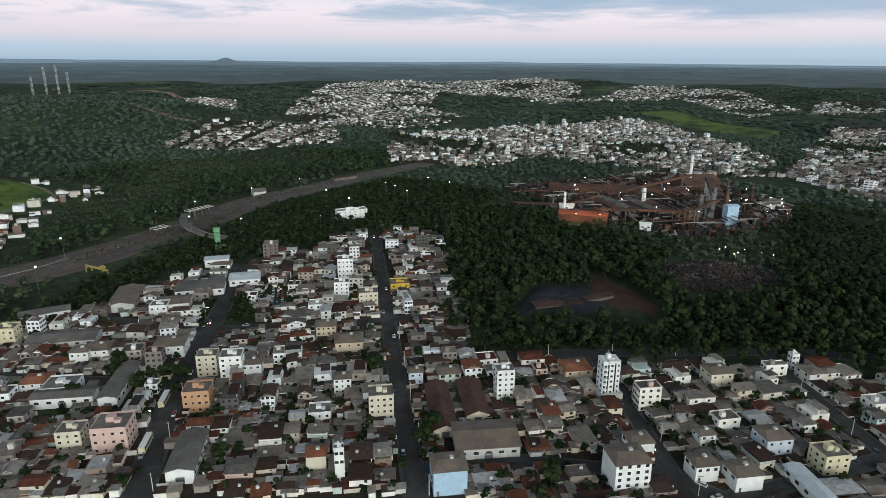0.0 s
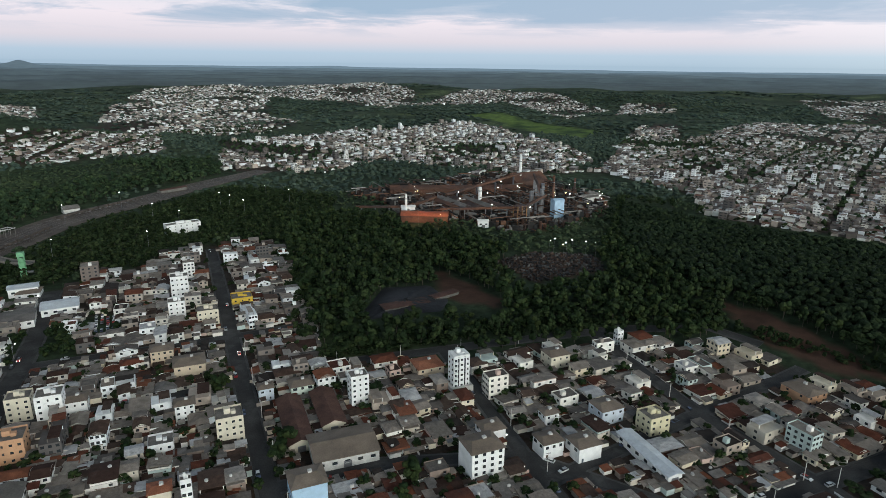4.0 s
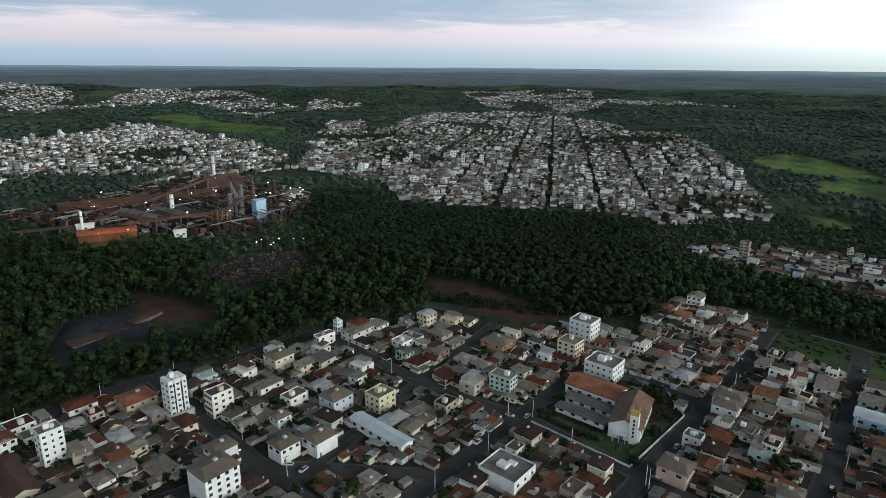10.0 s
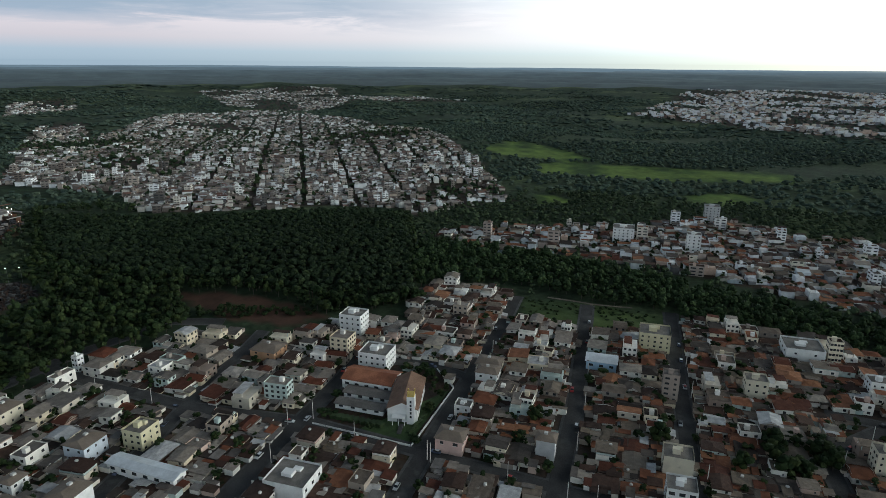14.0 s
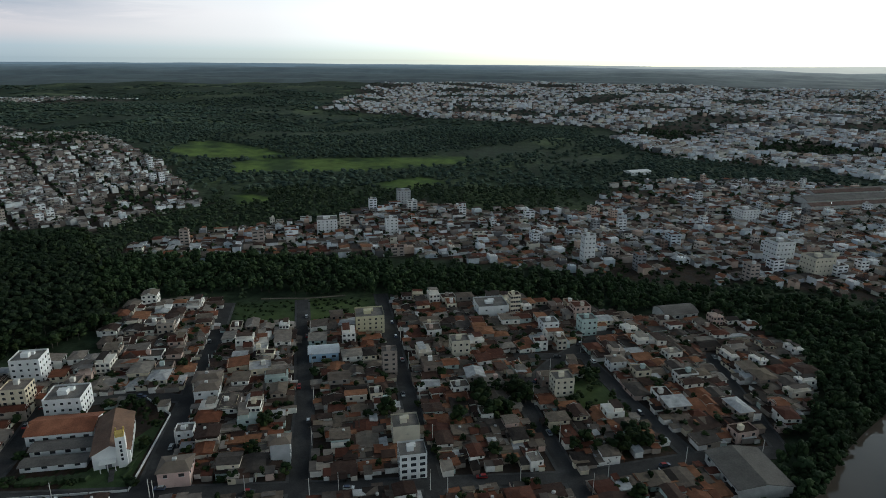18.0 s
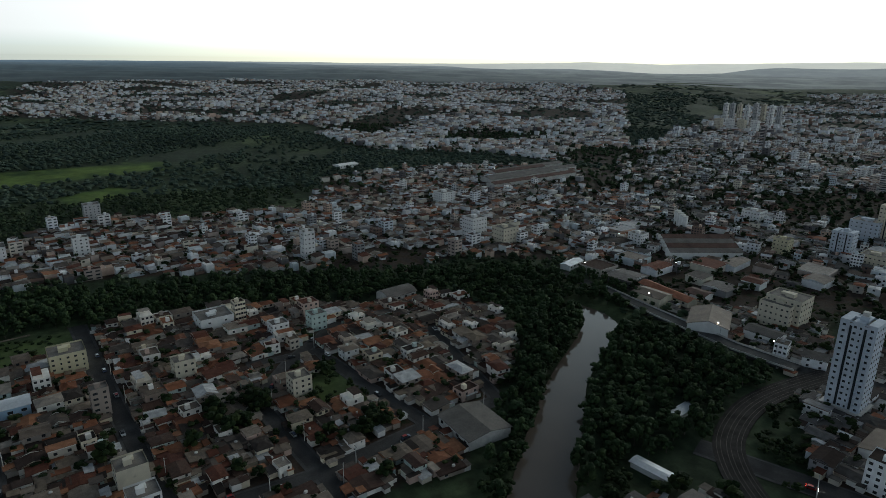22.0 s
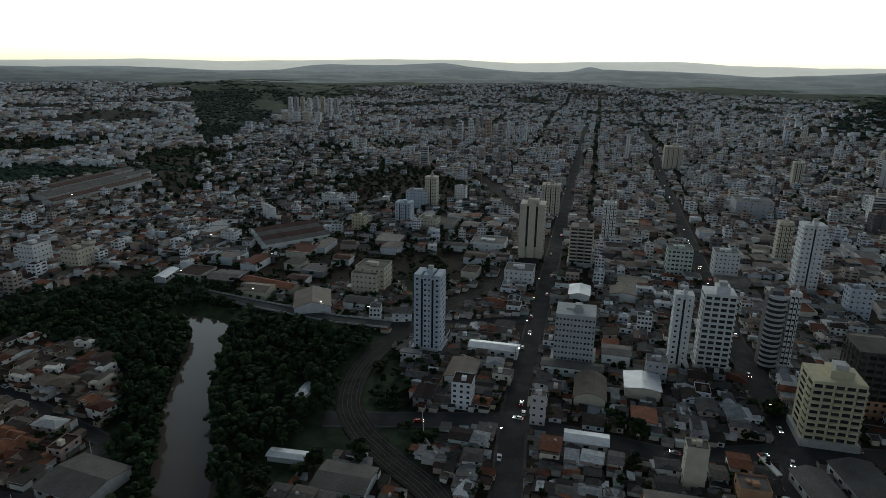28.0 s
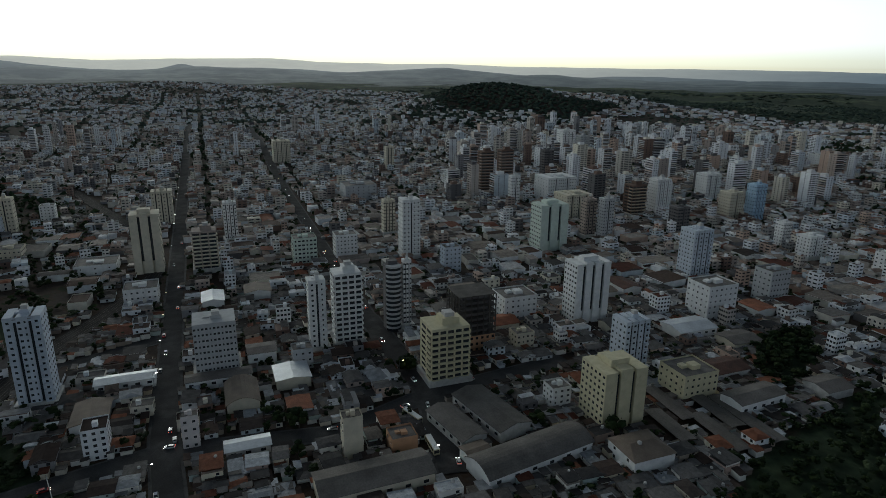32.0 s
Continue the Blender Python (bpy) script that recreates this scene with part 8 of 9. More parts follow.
district(CENTRE, 10.5, 9.8, 10.6, 49, (7.0, 11), "close-packed town centre of low houses and blocks", 0.80, 0.195, 0.005, rows=11, cols=12, r0=900, r1=1500, keep=0.88, clump=-1.5, city=True, avoid=(CENTRE_E,), bare=True)
district(HIGHRISE, 10.5, 36, 40, 51, (10.5, 17), "cluster of pale and brown apartment towers", 0.0, 0.15, 0.85, keep=0.62, jitter=0.35, city=True)
district(CENTRE, 10.5, 13, 14, 50, (8, 13), "distant pale houses of the city", plain=True, rows=8, cols=10, r0=1500, r1=3000, keep=0.78, clump=-1.0, city=True)
district(FW, 18, 18, 19, 54, (9, 15), "distant pale houses of the city", plain=True, r0=1480, keep=0.78, clump=-0.5, city=True, avoid=(HILLW, CENTRE))


# trees in the gardens and along the streets of the wider town
def town_trees(r0, r1, gap, crowns, tall, wide, keep, seed, mats):
    rng = np.random.default_rng(seed)
    xs, ys = [], []
    for poly in URBAN:
        x, y = grid_points(poly, 23, gap, gap, 0.5, rng)
        r = np.hypot(x, y)
        ok = (r > r0) & (r < r1) & (rng.uniform(size=len(x)) < keep) & off_roads(x, y, ALL_ROADS, 2) & off_skips(x, y, 3)
        for p in WOODS + FIELDS + SOILS:
            ok &= ~inside(p, x, y)
        xs.append(x[ok]), ys.append(y[ok])
    x, y = np.concatenate(xs), np.concatenate(ys)
    n = len(x)
    plant("town_trees", x, y, rng.uniform(*tall, n), rng.uniform(*wide, n), crowns, "dark garden trees scattered among the houses", rng, mats)


town_trees(NEAR_R, 700, 11, MID_CROWNS, (3, 6.5), (4.5, 8.5), 0.78, 71, [M_LEAF, M_BARK])
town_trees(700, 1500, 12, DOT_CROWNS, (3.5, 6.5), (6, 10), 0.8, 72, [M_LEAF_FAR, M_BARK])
town_trees(1500, 3600, 24, DOT_CROWNS, (4, 6.5), (10, 17), 0.7, 73, [M_LEAF_HAZE, M_BARK])

# ---- the nearest houses, one by one ----
def house_proto(name, label, w, d, floors, roof, annex, tank=False, tiles=M_ROOF):
    """A house with its parts, standing at the origin."""
    h = floors * 2.7
    root = thing(name, label, "house", "houses of the nearer streets")
    ws = Shape()
    ws.box(((-1, 0), (1, 0)), ((-1, 0), (1, 0)), ((0, -0.3), (1, 0.6 if roof == "flat" else 0)), 0, top=roof != "flat")
    part("wall", shape_mesh(ws, "wall", w, d, h, [M_WALL]), root)
    rs = Shape()
    e, rise = 0.6, 0.085 * min(w, d)
    A, B, C, D = [(sx, sx * e, sy, sy * e, 1, -0.05) for sx, sy in ((-1, -1), (1, -1), (1, 1), (-1, 1))]
    a2, b2, c2, d2 = [(sx, sx * e, sy, sy * e, 1, -0.22) for sx, sy in ((-1, -1), (1, -1), (1, 1), (-1, 1))]
    if roof in ("gable", "hip"):
        k = 1.0 if roof == "gable" else 0.4
        P, Q = (-k, -e if k == 1 else 0, 0, 0, 1, rise), (k, e if k == 1 else 0, 0, 0, 1, rise)
        rs.solid([A, B, C, D, P, Q, a2, b2, c2, d2], [(0, 1, 5, 4), (2, 3, 4, 5), (9, 8, 7, 6), (6, 7, 1, 0), (7, 8, 2, 1), (8, 9, 3, 2), (9, 6, 0, 3)], [(1, 2, 5), (3, 0, 4)], 0)
    elif roof == "mono":
        U, V = (1, e, 1, e, 1, 1.0), (-1, -e, 1, e, 1, 1.0)
        rs.solid([A, B, U, V, a2, b2, c2, d2], [(0, 1, 2, 3), (7, 6, 5, 4), (4, 5, 1, 0), (5, 6, 2, 1), (6, 7, 3, 2), (7, 4, 0, 3)], [], 0)
    elif roof == "flat":
        rs.box(((-1, 0.15), (1, -0.15)), ((-1, 0.15), (1, -0.15)), ((1, -0.1), (1, 0.12)), 0)
    else:                                            # a raised cover on posts over a terrace
        rs.box(((-1, 0), (1, 0)), ((-1, 0), (1, 0)), ((1, 0), (1, 0.12)), 0)
        rs.solid([(sx, sx * e, sy, sy * e, 1, zz) for zz in (2.1, 2.25) for sx, sy in ((-1, -1), (1, -1), (1, 1), (-1, 1))] + [(-1, -e, 0, 0, 1, 2.9), (1, e, 0, 0, 1, 2.9)],
                 [(3, 2, 1, 0), (0, 1, 5, 4), (2, 3, 7, 6), (4, 5, 9, 8), (6, 7, 8, 9)], [(5, 6, 9), (7, 4, 8)], 0)
        ps = Shape()
        for sx in (-0.95, 0.95):
            for sy in (-0.95, 0.0, 0.95):
                ps.box(((sx, -0.12), (sx, 0.12)), ((sy, -0.12), (sy, 0.12)), ((1, 0.1), (1, 2.2)), 0)
        part("terrace_posts", shape_mesh(ps, "terrace_posts", w, d, h, [M_WALL]), root)
        rl = Shape()
        rl.box(((-1, 0), (1, 0)), ((-1, 0), (-1, 0.12)), ((1, 0.1), (1, 1.1)), 0)
        rl.box(((-1, 0), (-1, 0.12)), ((-1, 0), (1, 0)), ((1, 0.1), (1, 1.1)), 0)
        rl.box(((1, -0.12), (1, 0)), ((-1, 0), (1, 0)), ((1, 0.1), (1, 1.1)), 0)
        part("parapet", shape_mesh(rl, "parapet", w, d, h, [M_WALL]), root)
    part("roof", shape_mesh(rs, "roof", w, d, h, [tiles]), root)
    spots = wall_spots(w, d, 2 if w < 10 else 3, 2)
    for f in range(floors):
        for k, (px, py, a) in enumerate(spots):
            if f == 0 and k == 0:
                part("door", DOOR, root, pose(px, py, 0, 0, 0, a))
            elif (k + k // 2 + f) % 2 == 0:
                part("window", (PANE_STD, PANE_WIDE, PANE_STD, PANE_SMALL)[(k + 2 * f) % 4], root, pose(px, py, f * 2.7 + 0.9, 0, 0, a))
    if annex:
        aw, ad, ah = annex
        an = Shape()
        an.box(((-1, 0), (1, 0)), ((-1, 0), (1, 0)), ((0, -0.3), (1, 0)), 0)
        part("annex_wall", shape_mesh(an, "annex_wall", aw, ad, ah, [M_WALL]), root, pose(w / 2 - aw / 2, d / 2 + ad / 2, 0))
        ar = Shape()
        ar.solid([(sx, sx * 0.3, sy, sy * 0.3, 1, 0.02 + (0.5 if sy > 0 else 0.0) + zz) for zz in (0.0, 0.15) for sx, sy in ((-1, -1), (1, -1), (1, 1), (-1, 1))],
                 [(3, 2, 1, 0), (4, 5, 6, 7), (0, 1, 5, 4), (1, 2, 6, 5), (2, 3, 7, 6), (3, 0, 4, 7)], [], 0)
        part("annex_roof", shape_mesh(ar, "annex_roof", aw, ad, ah, [tiles]), root, pose(w / 2 - aw / 2, d / 2 + ad / 2, 0))
    if roof in ("gable", "hip"):                     # a lower porch roof along the front
        po = Shape()
        po.solid([(sx, sx * 0.2, sy, sy * 0.2, 1, (0.45 if sy > 0 else 0.0) + zz) for zz in (0.0, 0.14) for sx, sy in ((-1, -1), (1, -1), (1, 1), (-1, 1))],
                 [(3, 2, 1, 0), (4, 5, 6, 7), (0, 1, 5, 4), (1, 2, 6, 5), (2, 3, 7, 6), (3, 0, 4, 7)], [], 0)
        for sx in (-0.9, 0.9):
            po.box(((sx, -0.1), (sx, 0.1)), ((-0.9, -0.1), (-0.9, 0.1)), ((0, -0.3), (1, 0.02)), 0)
        part("porch", shape_mesh(po, "porch", w * 0.62, 3.0, 2.2, [tiles]), root, pose(-w * 0.16, -d / 2 - 1.4, 0))
    if tank:
        ts = Shape()
        for i in range(8):
            a0, a1 = i * 0.7854, (i + 1) * 0.7854
            ts.face([(0, 0.8 * math.cos(a0), 0, 0.8 * math.sin(a0), 0, 0), (0, 0.8 * math.cos(a1), 0, 0.8 * math.sin(a1), 0, 0),
                     (0, 0.7 * math.cos(a1), 0, 0.7 * math.sin(a1), 0, 1.1), (0, 0.7 * math.cos(a0), 0, 0.7 * math.sin(a0), 0, 1.1)], 0)
            ts.face([(0, 0.7 * math.cos(a0), 0, 0.7 * math.sin(a0), 0, 1.1), (0, 0.7 * math.cos(a1), 0, 0.7 * math.sin(a1), 0, 1.1), (0, 0, 0, 0, 0, 1.25)], 0)
        part("water_tank", shape_mesh(ts, "water_tank", 1, 1, 1, [M_TANK]), root, pose(w * 0.2, d * 0.15, h + (2.3 if roof == "cover" else rise * 0.5)))
    return root


KINDS = [("low plastered house under a shallow gabled roof", 9.4, 9.8, 1, "gable", (5.0, 3.4, 2.5), False),
         ("low plastered house under a hipped tile roof", 10.2, 9.2, 1, "hip", (4.2, 3.6, 2.4), False),
         ("low house under a single sloping fibre-cement roof", 8.2, 10.6, 1, "mono", (4.6, 2.8, 2.4), True),
         ("two-storey house under a shallow gabled roof", 9.0, 9.6, 2, "gable", (4.6, 3.4, 2.6), False),
         ("two-storey house with a covered roof terrace", 8.8, 10.2, 2, "cover", (4.8, 3.0, 2.6), True),
         ("two-storey flat-roofed house with a parapet", 8.6, 9.2, 2, "flat", (5.2, 3.6, 2.6), True),
         ("long low house under a grey gabled roof", 7.4, 11.6, 1, "gable", (4.4, 2.6, 2.3), True),
         ("two-storey house under a hipped roof", 9.2, 9.8, 2, "hip", None, False),
         ("small house under a single sloping roof", 6.6, 8.6, 1, "mono", (6.0, 4.4, 2.6), False)]


def near_lots():
    rng = np.random.default_rng(77)
    xs, ys, turns = [], [], []
    for poly, turn in ((H_N0, 8.4), (H_N1, 8.4), (H_N2, 8.4), (CENTRE, 10.5)):
        x, y = grid_points(poly, turn, 8.9, 10.4, 0.14, rng)
        r = np.hypot(x, y)
        ok = (r > 172) & (r < NEAR_R) & off_roads(x, y, ALL_ROADS, 3.8) & off_skips(x, y, 4.2)
        for p in WOODS + FIELDS + CLEAR + SOILS + [COAL, PLAZA]:
            ok &= ~inside(p, x, y)
        x, y = x[ok], y[ok]
        for px, py in zip(x, y):
            if all((px - qx) ** 2 + (py - qy) ** 2 > 56 for qx, qy in zip(xs, ys)):
                xs.append(px), ys.append(py), turns.append(turn)
    return np.array(xs), np.array(ys), np.array(turns)


lot_x, lot_y, lot_turn = near_lots()
hrng = np.random.default_rng(8)
lot_kind = hrng.choice(len(KINDS) + 1, len(lot_x), p=[0.13, 0.11, 0.17, 0.12, 0.09, 0.05, 0.12, 0.06, 0.05, 0.10])
GARDEN = [(px, py) for px, py, k in zip(lot_x, lot_y, lot_kind) if k == len(KINDS)]
protos = {}
for px, py, tn, k in zip(lot_x, lot_y, lot_turn, lot_kind):
    if k == len(KINDS):
        continue
    m = pose(px, py, 0, 0, 0, tn + hrng.choice([0, 90, 180, 270], p=[0.35, 0.15, 0.35, 0.15]) + hrng.normal(0, 2.5)) @ Matrix.Diagonal((hrng.uniform(0.72, 1.12), hrng.uniform(0.72, 1.08), hrng.uniform(0.82, 1.0), 1))
    east = 2 if py < -115 else int(px > 130 and py < 150)    # more clay tiles in the eastern streets, dark sheets in the centre
    if (k, east) in protos:
        copy_thing(protos[k, east], m)
    else:
        lb, *rest = KINDS[k]
        protos[k, east] = house_proto("house", lb, *rest, tiles=(M_ROOF, M_CLAYROOF, M_SLATEROOF)[east])
        protos[k, east].matrix_basis = m


# lean-to roofs, sheds and yard walls that fill the plots
def yard_clutter():
    rng = np.random.default_rng(19)
    lean = Shape()
    lean.box(((-1, 0), (1, 0)), ((-1, 0), (1, 0)), ((0, 0), (1, -0.1)), 0)
    lean.solid([(sx, sx * 0.25, sy, sy * 0.25, 1, (0.35 if sy > 0 else 0.0) + zz) for zz in (-0.1, 0.05) for sx, sy in ((-1, -1), (1, -1), (1, 1), (-1, 1))],
               [(3, 2, 1, 0), (4, 5, 6, 7), (0, 1, 5, 4), (1, 2, 6, 5), (2, 3, 7, 6), (3, 0, 4, 7)], [], 1)
    fence_s = Shape()
    fence_s.box(((-1, 0), (1, 0)), ((0, -0.09), (0, 0.09)), ((0, 0), (1, 0)), 0)
    for polys, mats in (((H_N0, H_N1), STUFF_MATS), ((H_N2,), [M_WALLS, M_CLAYROOFS, M_GLASS]), ((CENTRE,), [M_WALLS, M_SLATEROOFS, M_GLASS])):
        bag = Bag()
        for poly, (shp, du, dv, w, d, h, keep) in itertools.product(polys, ((lean, 4.4, 5.0, (2.4, 6.4), (2.0, 5.0), (2.0, 3.0), 0.8), (fence_s, 6.5, 10.2, (3, 8), (1, 1), (1.6, 2.3), 0.6))):
            turn = 10.5 if poly is CENTRE else 8.4
            x, y = grid_points(poly, turn, du, dv, 0.3, rng)
            r = np.hypot(x, y)
            ok = (r > 172) & (r < 420) & off_roads(x, y, ALL_ROADS, 2.3) & off_skips(x, y, 1.0) & (rng.uniform(size=len(x)) < keep)
            for p in WOODS + FIELDS + CLEAR + SOILS + [COAL, PLAZA]:
                ok &= ~inside(p, x, y)
            x, y = x[ok], y[ok]
            n = len(x)
            tr = np.radians(turn) + rng.choice([0, 1.5708, 3.1416, 4.7124], n)
            bag.add(shp, shp.place(x, y, np.zeros(n) - 0.1, tr, rng.uniform(*w, n), rng.uniform(*d, n), rng.uniform(*h, n)))
        tagged(new("yard_sheds", bag.build("yard_sheds", mats)), "lean-to roofs, small sheds and yard walls between the houses", "sheds", "", "stuff")


yard_clutter()


# bushes and small fruit trees in the yards
def yard_bushes():
    rng = np.random.default_rng(29)
    xs, ys = [], []
    for poly in (H_N0, H_N1, H_N2, CENTRE):
        x, y = grid_points(poly, 40, 8.5, 8.5, 0.5, rng)
        r = np.hypot(x, y)
        ok = (r > 172) & (r < 330) & off_roads(x, y, ALL_ROADS, 1.8) & off_skips(x, y, 1.0) & (rng.uniform(size=len(x)) < (0.62 if poly is not CENTRE else 0.4))
        xs.append(x[ok]), ys.append(y[ok])
    x, y = np.concatenate(xs), np.concatenate(ys)
    n = len(x)
    plant("yard_bushes", x, y, rng.uniform(2.6, 6.2, n), rng.uniform(3.0, 7.0, n), NEAR_CROWNS, "dark bushes and fruit trees in the yards", rng, [M_LEAF, M_BARK])


yard_bushes()

# ---- garden and street trees ----
def tree_proto(shape, tall, wide, label):
    root = thing("tree", label, "tree", "garden and street trees")
    crown = part("crown", shape_mesh(shape, "crown", wide, wide, tall, [M_LEAF]), root)
    tr = trunk_shape(0.5, 0.22)
    tr.mq, tr.mt = [0] * len(tr.mq), [0] * len(tr.mt)
    part("trunk", shape_mesh(tr, "trunk", wide, wide, tall, [M_BARK]), root)
    return root


tree_protos = [tree_proto(NEAR_CROWNS[i], 6.5 + i * 0.6, 6.4 + 0.5 * i, "broad dark green garden tree between the houses") for i in range(5)]
grng = np.random.default_rng(91)
spots = [(px + grng.uniform(-3, 3), py + grng.uniform(-3, 3), grng.uniform(0.8, 1.25)) for px, py in GARDEN]
for i in range(len(lot_x)):                      # small trees in the yards
    if grng.uniform() < 0.14:
        spots.append((lot_x[i] + 6.2, lot_y[i] + 6.6, grng.uniform(0.45, 0.7)))
for line, w in STREETS[:9]:
    for (x0, y0), (x1, y1) in zip(line, line[1:]):
        k = int(math.hypot(x1 - x0, y1 - y0) / 26)
        for j in range(k):
            if grng.uniform() < 0.4:
                f, sd = (j + grng.uniform(0, 1)) / max(k, 1), grng.choice([-1, 1])
                nx, ny = -(y1 - y0), x1 - x0
                q = sd * (w / 2 + 1.2) / math.hypot(nx, ny)
                spots.append((x0 + f * (x1 - x0) + nx * q, y0 + f * (y1 - y0) + ny * q, grng.uniform(0.5, 0.8)))
for sx, sy, r, n in ((-148, 262, 26, 14), (251, -37, 14, 20), (217, -79, 13, 14), (272, -84, 8, 4), (-30, 280, 9, 4), (30, 268, 12, 6), (0, 222, 8, 5), (20, -245, 7, 4), (-30, -290, 9, 7), (120, -170, 14, 8)):
    for _ in range(n):
        a, q = grng.uniform(0, 6.28), r * math.sqrt(grng.uniform())
        spots.append((sx + q * math.cos(a), sy + q * math.sin(a), grng.uniform(0.8, 1.35)))
spots = [s for s in spots if all(math.hypot(s[0] - bx, s[1] - by) > br for bx, by, br in SKIP)]
for i, (px, py, sc) in enumerate(spots):
    m = pose(px, py, 0, 0, 0, grng.uniform(0, 360)) @ Matrix.Diagonal((sc, sc, sc * grng.uniform(0.85, 1.15), 1))
    if i < 5:
        tree_protos[i].matrix_basis = m
    else:
        copy_thing(tree_protos[i % 5], m)

# ---- vehicles, lamps, poles ----
M_TYRE = material("tyre", [(0.02, 0.02, 0.02)], 0.9, "", 1, 0, 1, 0)
M_CARS = material("car_paint", [(0.70, 0.70, 0.70), (0.32, 0.33, 0.34), (0.05, 0.05, 0.055), (0.75, 0.75, 0.74), (0.30, 0.03, 0.03), (0.45, 0.46, 0.47), (0.08, 0.10, 0.16)], 0.3, "object", 1, 0, 1, 0, metal=0.2)


def lamp_glow(name, color, power):
    m = bpy.data.materials.new(name)
    m.use_nodes = True
    b = m.node_tree.nodes["Principled BSDF"]
    b.inputs["Base Color"].default_value = (*color, 1)
    b.inputs["Emission Color"].default_value = (*color, 1)
    b.inputs["Emission Strength"].default_value = power
    return m


M_LAMP = lamp_glow("lamp_white", (1.0, 0.95, 0.85), 30)
M_LAMPW = lamp_glow("lamp_warm", (1.0, 0.62, 0.25), 14)
M_TAIL = lamp_glow("tail_lamp", (1.0, 0.06, 0.03), 5)


def car_proto(lit):
    c = thing("car", "small hatchback car driving with its lamps lit" if lit else "small parked hatchback car", "car", "cars in the streets")
    s = Shape()
    side = [(-2.05, 0.35), (2.05, 0.35), (2.1, 0.75), (1.2, 0.95), (-2.0, 1.0), (-2.1, 0.6)]
    k = len(side)
    s.solid([(0, x, 0, y, 0, z) for y in (-0.82, 0.82) for x, z in side], [(i, (i + 1) % k, k + (i + 1) % k, k + i) for i in range(k)] + [(3, 2, 1, 0), (5, 4, 3, 0), (k, k + 1, k + 2, k + 3), (k, k + 3, k + 4, k + 5)], [], 0)
    part("body", shape_mesh(s, "body", 1, 1, 1, [M_CARS]), c)
    g = Shape()
    g.solid([(0, x, 0, y, 0, z) for x, y, z in ((-1.9, -0.75, 0.98), (1.1, -0.75, 0.94), (1.1, 0.75, 0.94), (-1.9, 0.75, 0.98), (-1.5, -0.62, 1.42), (0.35, -0.62, 1.45), (0.35, 0.62, 1.45), (-1.5, 0.62, 1.42))],
            [(0, 1, 5, 4), (1, 2, 6, 5), (2, 3, 7, 6), (3, 0, 4, 7)], [], 0)
    part("glasshouse", shape_mesh(g, "glasshouse", 1, 1, 1, [M_PANE]), c)
    bx("roof", c, M_CARS, -1.5, 0.35, -0.62, 0.62, 1.40, 1.47)
    wm = pipe_mesh("wheel", 0.31, 0.2, M_TYRE, k=10)
    for ax in (-1.3, 1.3):
        for ay in (-0.85, 0.65):
            part("wheel", wm, c, pose(ax, ay + 0.2, 0.31, 90, 0, 0))
    if lit:
        for ay in (-0.6, 0.6):
            bx("headlamp", c, M_LAMP, 2.02, 2.12, ay - 0.16, ay + 0.16, 0.58, 0.78)
            bx("tail_lamp", c, M_TAIL, -2.12, -2.02, ay - 0.12, ay + 0.12, 0.75, 0.95)
    return c


def bus_proto():
    b = thing("bus", "pale yellow city bus in the avenue", "bus", "city buses")
    bx("body", b, PAINT["yellow"], -5.6, 5.6, -1.25, 1.25, 0.45, 3.0)
    bx("roof", b, M_WHITE, -5.5, 5.5, -1.15, 1.15, 3.0, 3.15)
    for sg in (-1, 1):
        for i in range(6):
            bx("window", b, M_PANE, -4.9 + i * 1.65, -3.55 + i * 1.65, sg * 1.25 - 0.03, sg * 1.25 + 0.03, 1.6, 2.5)
    bx("windscreen", b, M_PANE, 5.58, 5.64, -1.1, 1.1, 1.3, 2.6)
    wm = pipe_mesh("wheel", 0.48, 0.3, M_TYRE, k=12)
    for ax in (-3.4, 3.6):
        for ay in (-1.0, 1.3):
            part("wheel", wm, b, pose(ax, ay, 0.48, 90, 0, 0))
    return b


def along(line, s):
    p = np.array(line, float)
    q = np.concatenate([[0], np.cumsum(np.hypot(*np.diff(p, axis=0).T))])
    x, y = np.interp(s, q, p[:, 0]), np.interp(s, q, p[:, 1])
    x2, y2 = np.interp(s + 2, q, p[:, 0]), np.interp(s + 2, q, p[:, 1])
    return x, y, math.atan2(y2 - y, x2 - x), q[-1]


vrng = np.random.default_rng(61)
car_a, car_b = car_proto(False), car_proto(True)
used = {False: False, True: False}
for (line, w), lit, every in [(s, False, 32) for s in STREETS] + [(a, True, 42) for a in AVENUES[:4]] + [(s, True, 110) for s in STREETS[:3]] + [(AVENUES[0], False, 40)]:
    total = along(line, 0)[3]
    s = vrng.uniform(0, every)
    while s < min(total - 4, 420):
        x, y, a, _ = along(line, s)
        s += every * vrng.uniform(0.6, 1.9)
        if not 180 < math.hypot(x, y) < (360 if not lit else 620):
            continue
        sd = vrng.choice([-1, 1])
        o = sd * (w / 2 - 1.2 if not lit else w * 0.22)
        turn = math.degrees(a) + (180 if sd > 0 else 0)
        m = pose(x - o * math.sin(a), y + o * math.cos(a), 0.36, 0, 0, turn)
        p = car_b if lit else car_a
        if used[lit]:
            copy_thing(p, m)
        else:
            p.matrix_basis, used[lit] = m, True
lot_i, lot_j = grid_points(CARLOT, 12, 3.1, 6.2, 0.06, vrng)
for x, y in list(zip(lot_i, lot_j))[:34]:
    if vrng.uniform() < 0.8:
        copy_thing(car_a, pose(x, y, 0.2, 0, 0, 102 + vrng.normal(0, 2)))
bus = bus_proto()
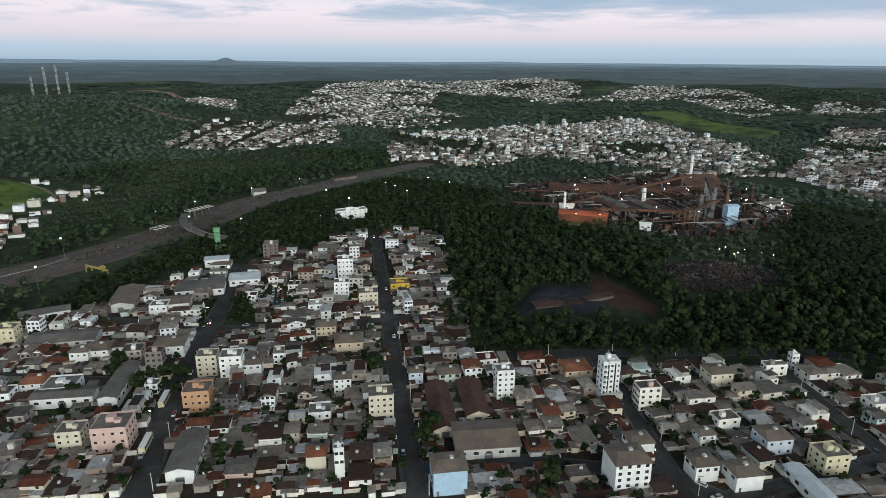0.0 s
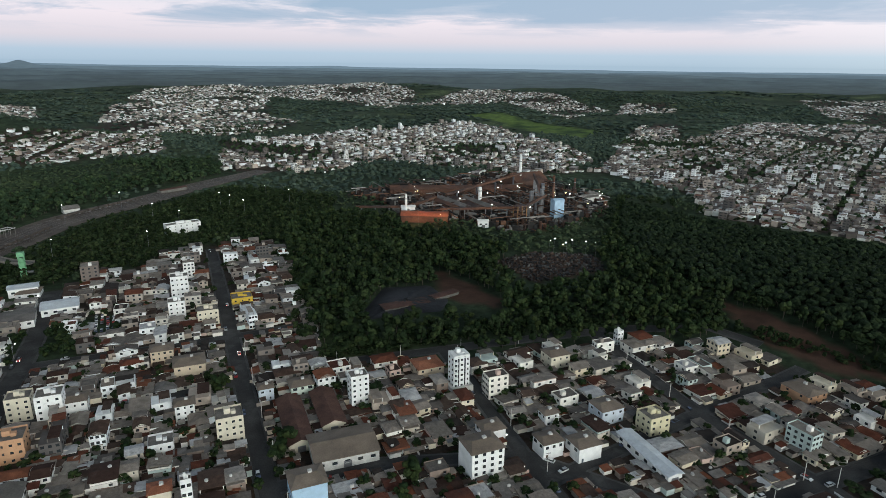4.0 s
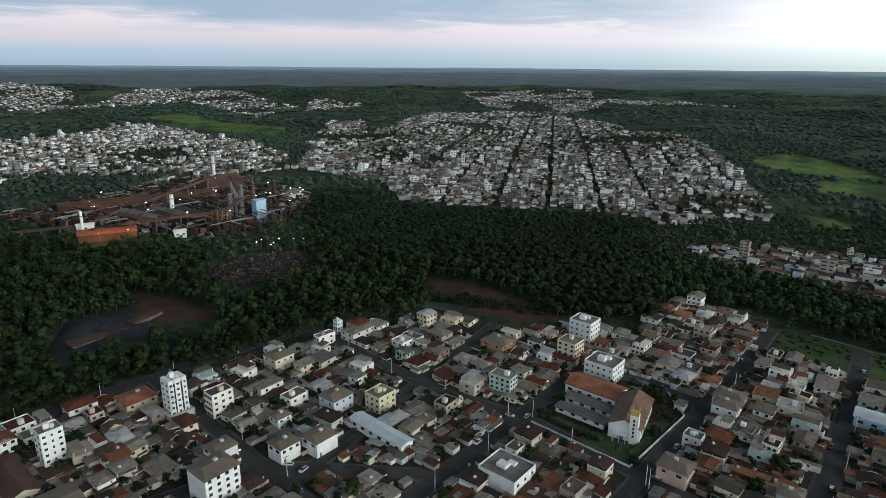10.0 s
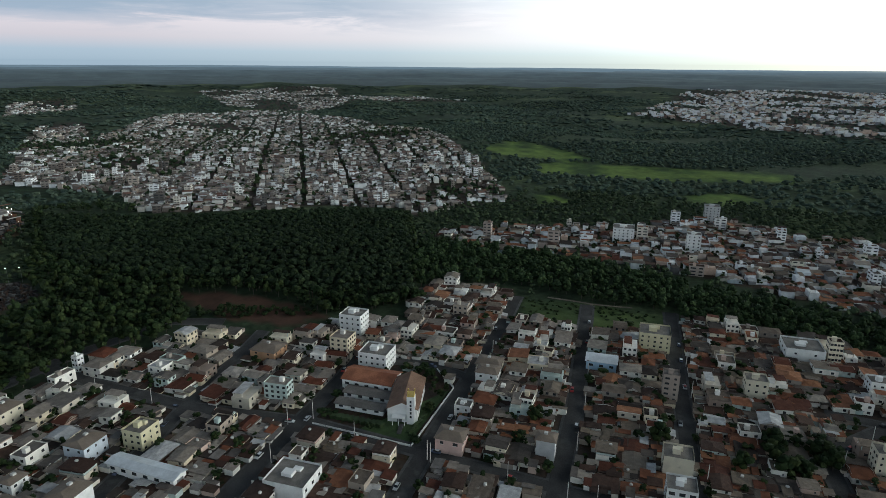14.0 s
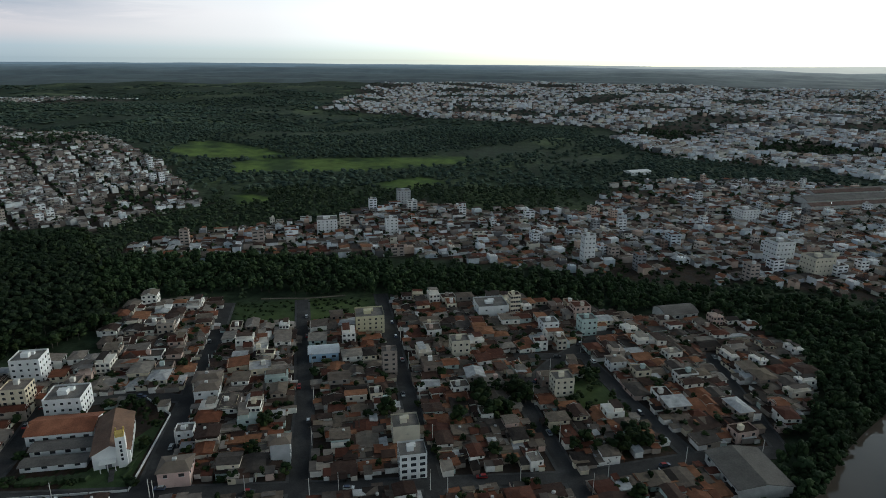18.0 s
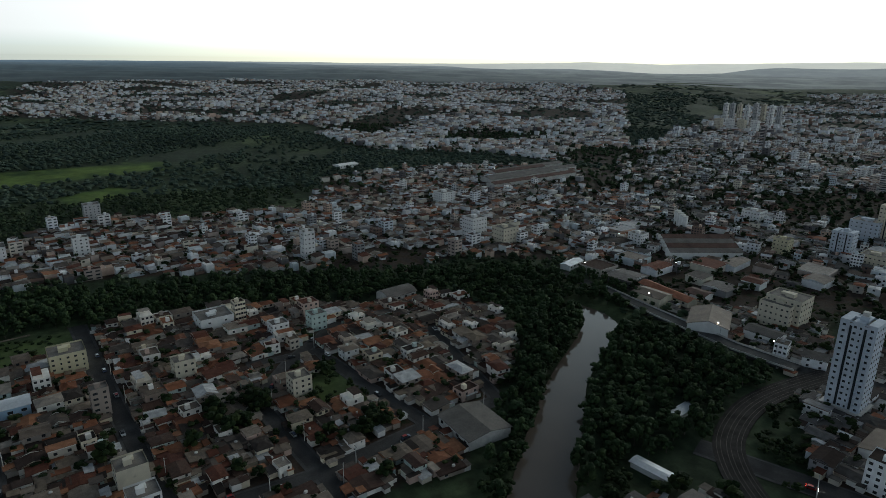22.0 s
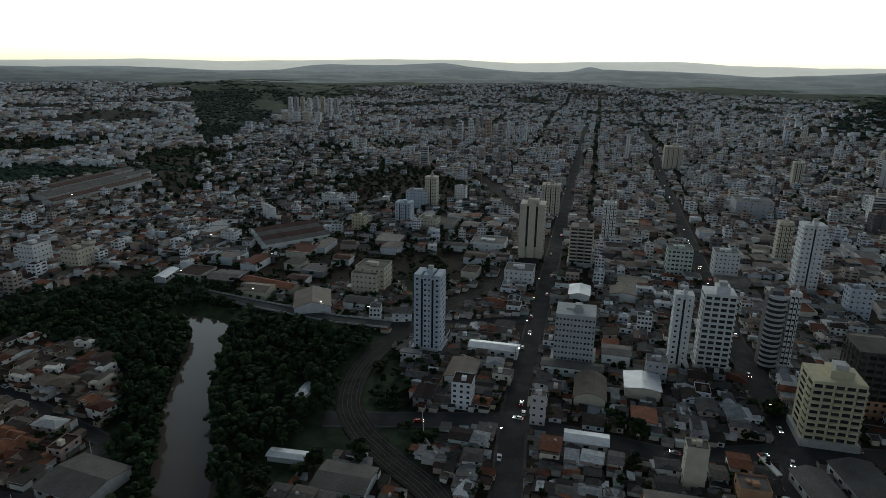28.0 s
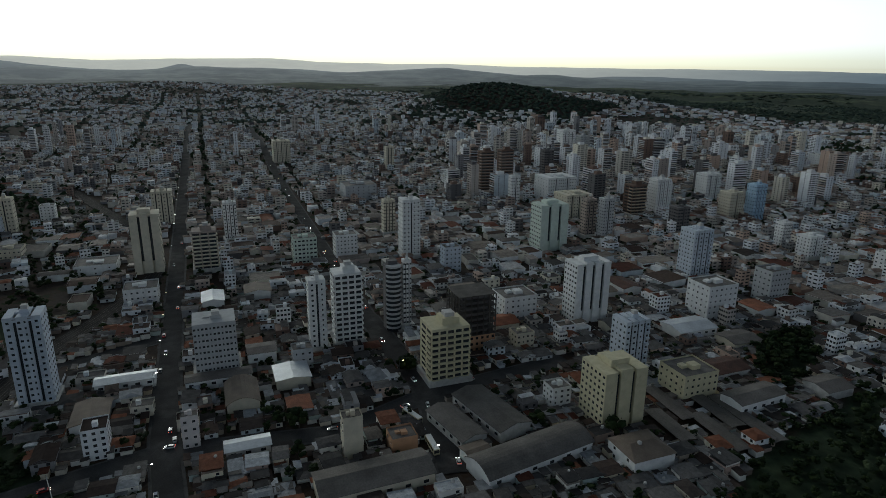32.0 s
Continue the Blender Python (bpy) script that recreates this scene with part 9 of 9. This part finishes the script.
for i, (x, y, a) in enumerate(((-118, 217, 98), (-125, 251, 98), (-32, -240, 120), (-37, -217, 100))):
    m = pose(x, y, 0.4, 0, 0, a)
    if i:
        copy_thing(bus, m)
    else:
        bus.matrix_basis = m


def lamp_proto(name, label, tall, glow, arm):
    p = thing(name, label, "lamp", "street and yard lamps")
    part("pole", pipe_mesh("pole", 0.09, tall, M_STEEL, 0.05, k=6), p)
    bx("arm", p, M_STEEL, 0, arm, -0.05, 0.05, tall - 0.1, tall)
    bx("lamp_head", p, glow, arm - 0.45, arm + 0.25, -0.22, 0.22, tall - 0.25, tall - 0.08)
    return p


lamps = {}


def lamp(kind, x, y, turn, size=1.0):
    z = float(height(np.array([float(x)]), np.array([float(y)]))[0])
    m = pose(x, y, z, 0, 0, turn) @ Matrix.Diagonal((size, size, size, 1))
    if kind in lamps:
        return copy_thing(lamps[kind], m)
    lb = {"street": "concrete street lamp shining white", "warm": "street lamp shining warm orange", "yard": "tall yard lamp shining white"}[kind]
    lamps[kind] = lamp_proto("street_lamp" if kind != "yard" else "yard_lamp", lb, 8 if kind != "yard" else 13, M_LAMPW if kind == "warm" else M_LAMP, 1.8 if kind != "yard" else 0.6)
    lamps[kind].matrix_basis = m
    return lamps[kind]


for line, w in AVENUES[:2] + [AVENUES[3], STREETS[1]]:
    s, total = 8.0, along(line, 0)[3]
    while s < min(total, 700):
        x, y, a, _ = along(line, s)
        s += 38
        if math.hypot(x, y) > 190 and vrng.uniform() < 0.6:
            o = w / 2 + 0.8
            lamp("street" if vrng.uniform() < 0.75 else "warm", x - o * math.sin(a), y + o * math.cos(a), math.degrees(a) - 90)
for x, y in ((-256, 545), (-197, 642), (-105, 529), (-91, 602), (-61, 684), (-15, 719), (-51, 670), (-171, 517), (-264, 385), (-284, 450), (-232, 575), (-160, 700), (-120, 640), (-215, 520), (-35, 640), (10, 690)):
    lamp("yard", x, y, vrng.uniform(0, 360), 1.2)
for _ in range(26):
    x, y = vrng.uniform(115, 350), vrng.uniform(545, 720)
    if inside(STEEL, np.array([x]), np.array([y]))[0]:
        lamp("yard" if vrng.uniform() < 0.7 else "warm", x, y, vrng.uniform(0, 360), 1.2)
for x, y in ((205, 440), (212, 446), (224, 438), (232, 430), (238, 425), (215, 430), (330, 610), (338, 600), (345, 640), (320, 590), (352, 625), (326, 570)):
    lamp("yard", x, y, vrng.uniform(0, 360), 0.8)
for x, y in ((330, -300), (262, -294), (210, -294), (180, -300), (420, -420), (380, -380), (300, -360), (620, -430), (700, -460), (450, -300)):
    lamp("street", x, y, 0, 1.2)


# the lamps that light the works
for x, y, z, power, color in ((128, 574, 11, 7000, (1.0, 0.40, 0.16)), (150, 570, 11, 5000, (1.0, 0.55, 0.22)), (232, 546, 14, 1600, (1.0, 0.72, 0.42)), (300, 600, 14, 1600, (1.0, 0.85, 0.65)), (215, 434, 10, 900, (1.0, 0.93, 0.82))):
    lamp("warm" if z < 12 else "yard", x, y, 90, 1.2)
    lit = new("works_light", bpy.data.lights.new("works_light", "POINT"))
    lit.data.energy, lit.data.color, lit.data.shadow_soft_size = power, color, 0.4
    lit.matrix_world = pose(x, y - 1.5, z + 3)


def pole_proto():
    p = thing("utility_pole", "concrete utility pole with a crossarm", "pole", "utility poles along the streets")
    part("post", pipe_mesh("post", 0.17, 9, M_TANK, 0.11, k=6), p)
    bx("crossarm", p, M_BARK, -1.1, 1.1, -0.06, 0.06, 8.3, 8.5)
    return p


pole, first = pole_proto(), True
for line, w in STREETS[:10]:
    s, total = 5.0, along(line, 0)[3]
    while s < total:
        x, y, a, _ = along(line, s)
        s += 33
        if 180 < math.hypot(x, y) < 330:
            o = -(w / 2 + 0.9)
            m = pose(x - o * math.sin(a), y + o * math.cos(a), 0.2, 0, 0, math.degrees(a) + 90)
            if first:
                pole.matrix_basis, first = m, False
            else:
                copy_thing(pole, m)
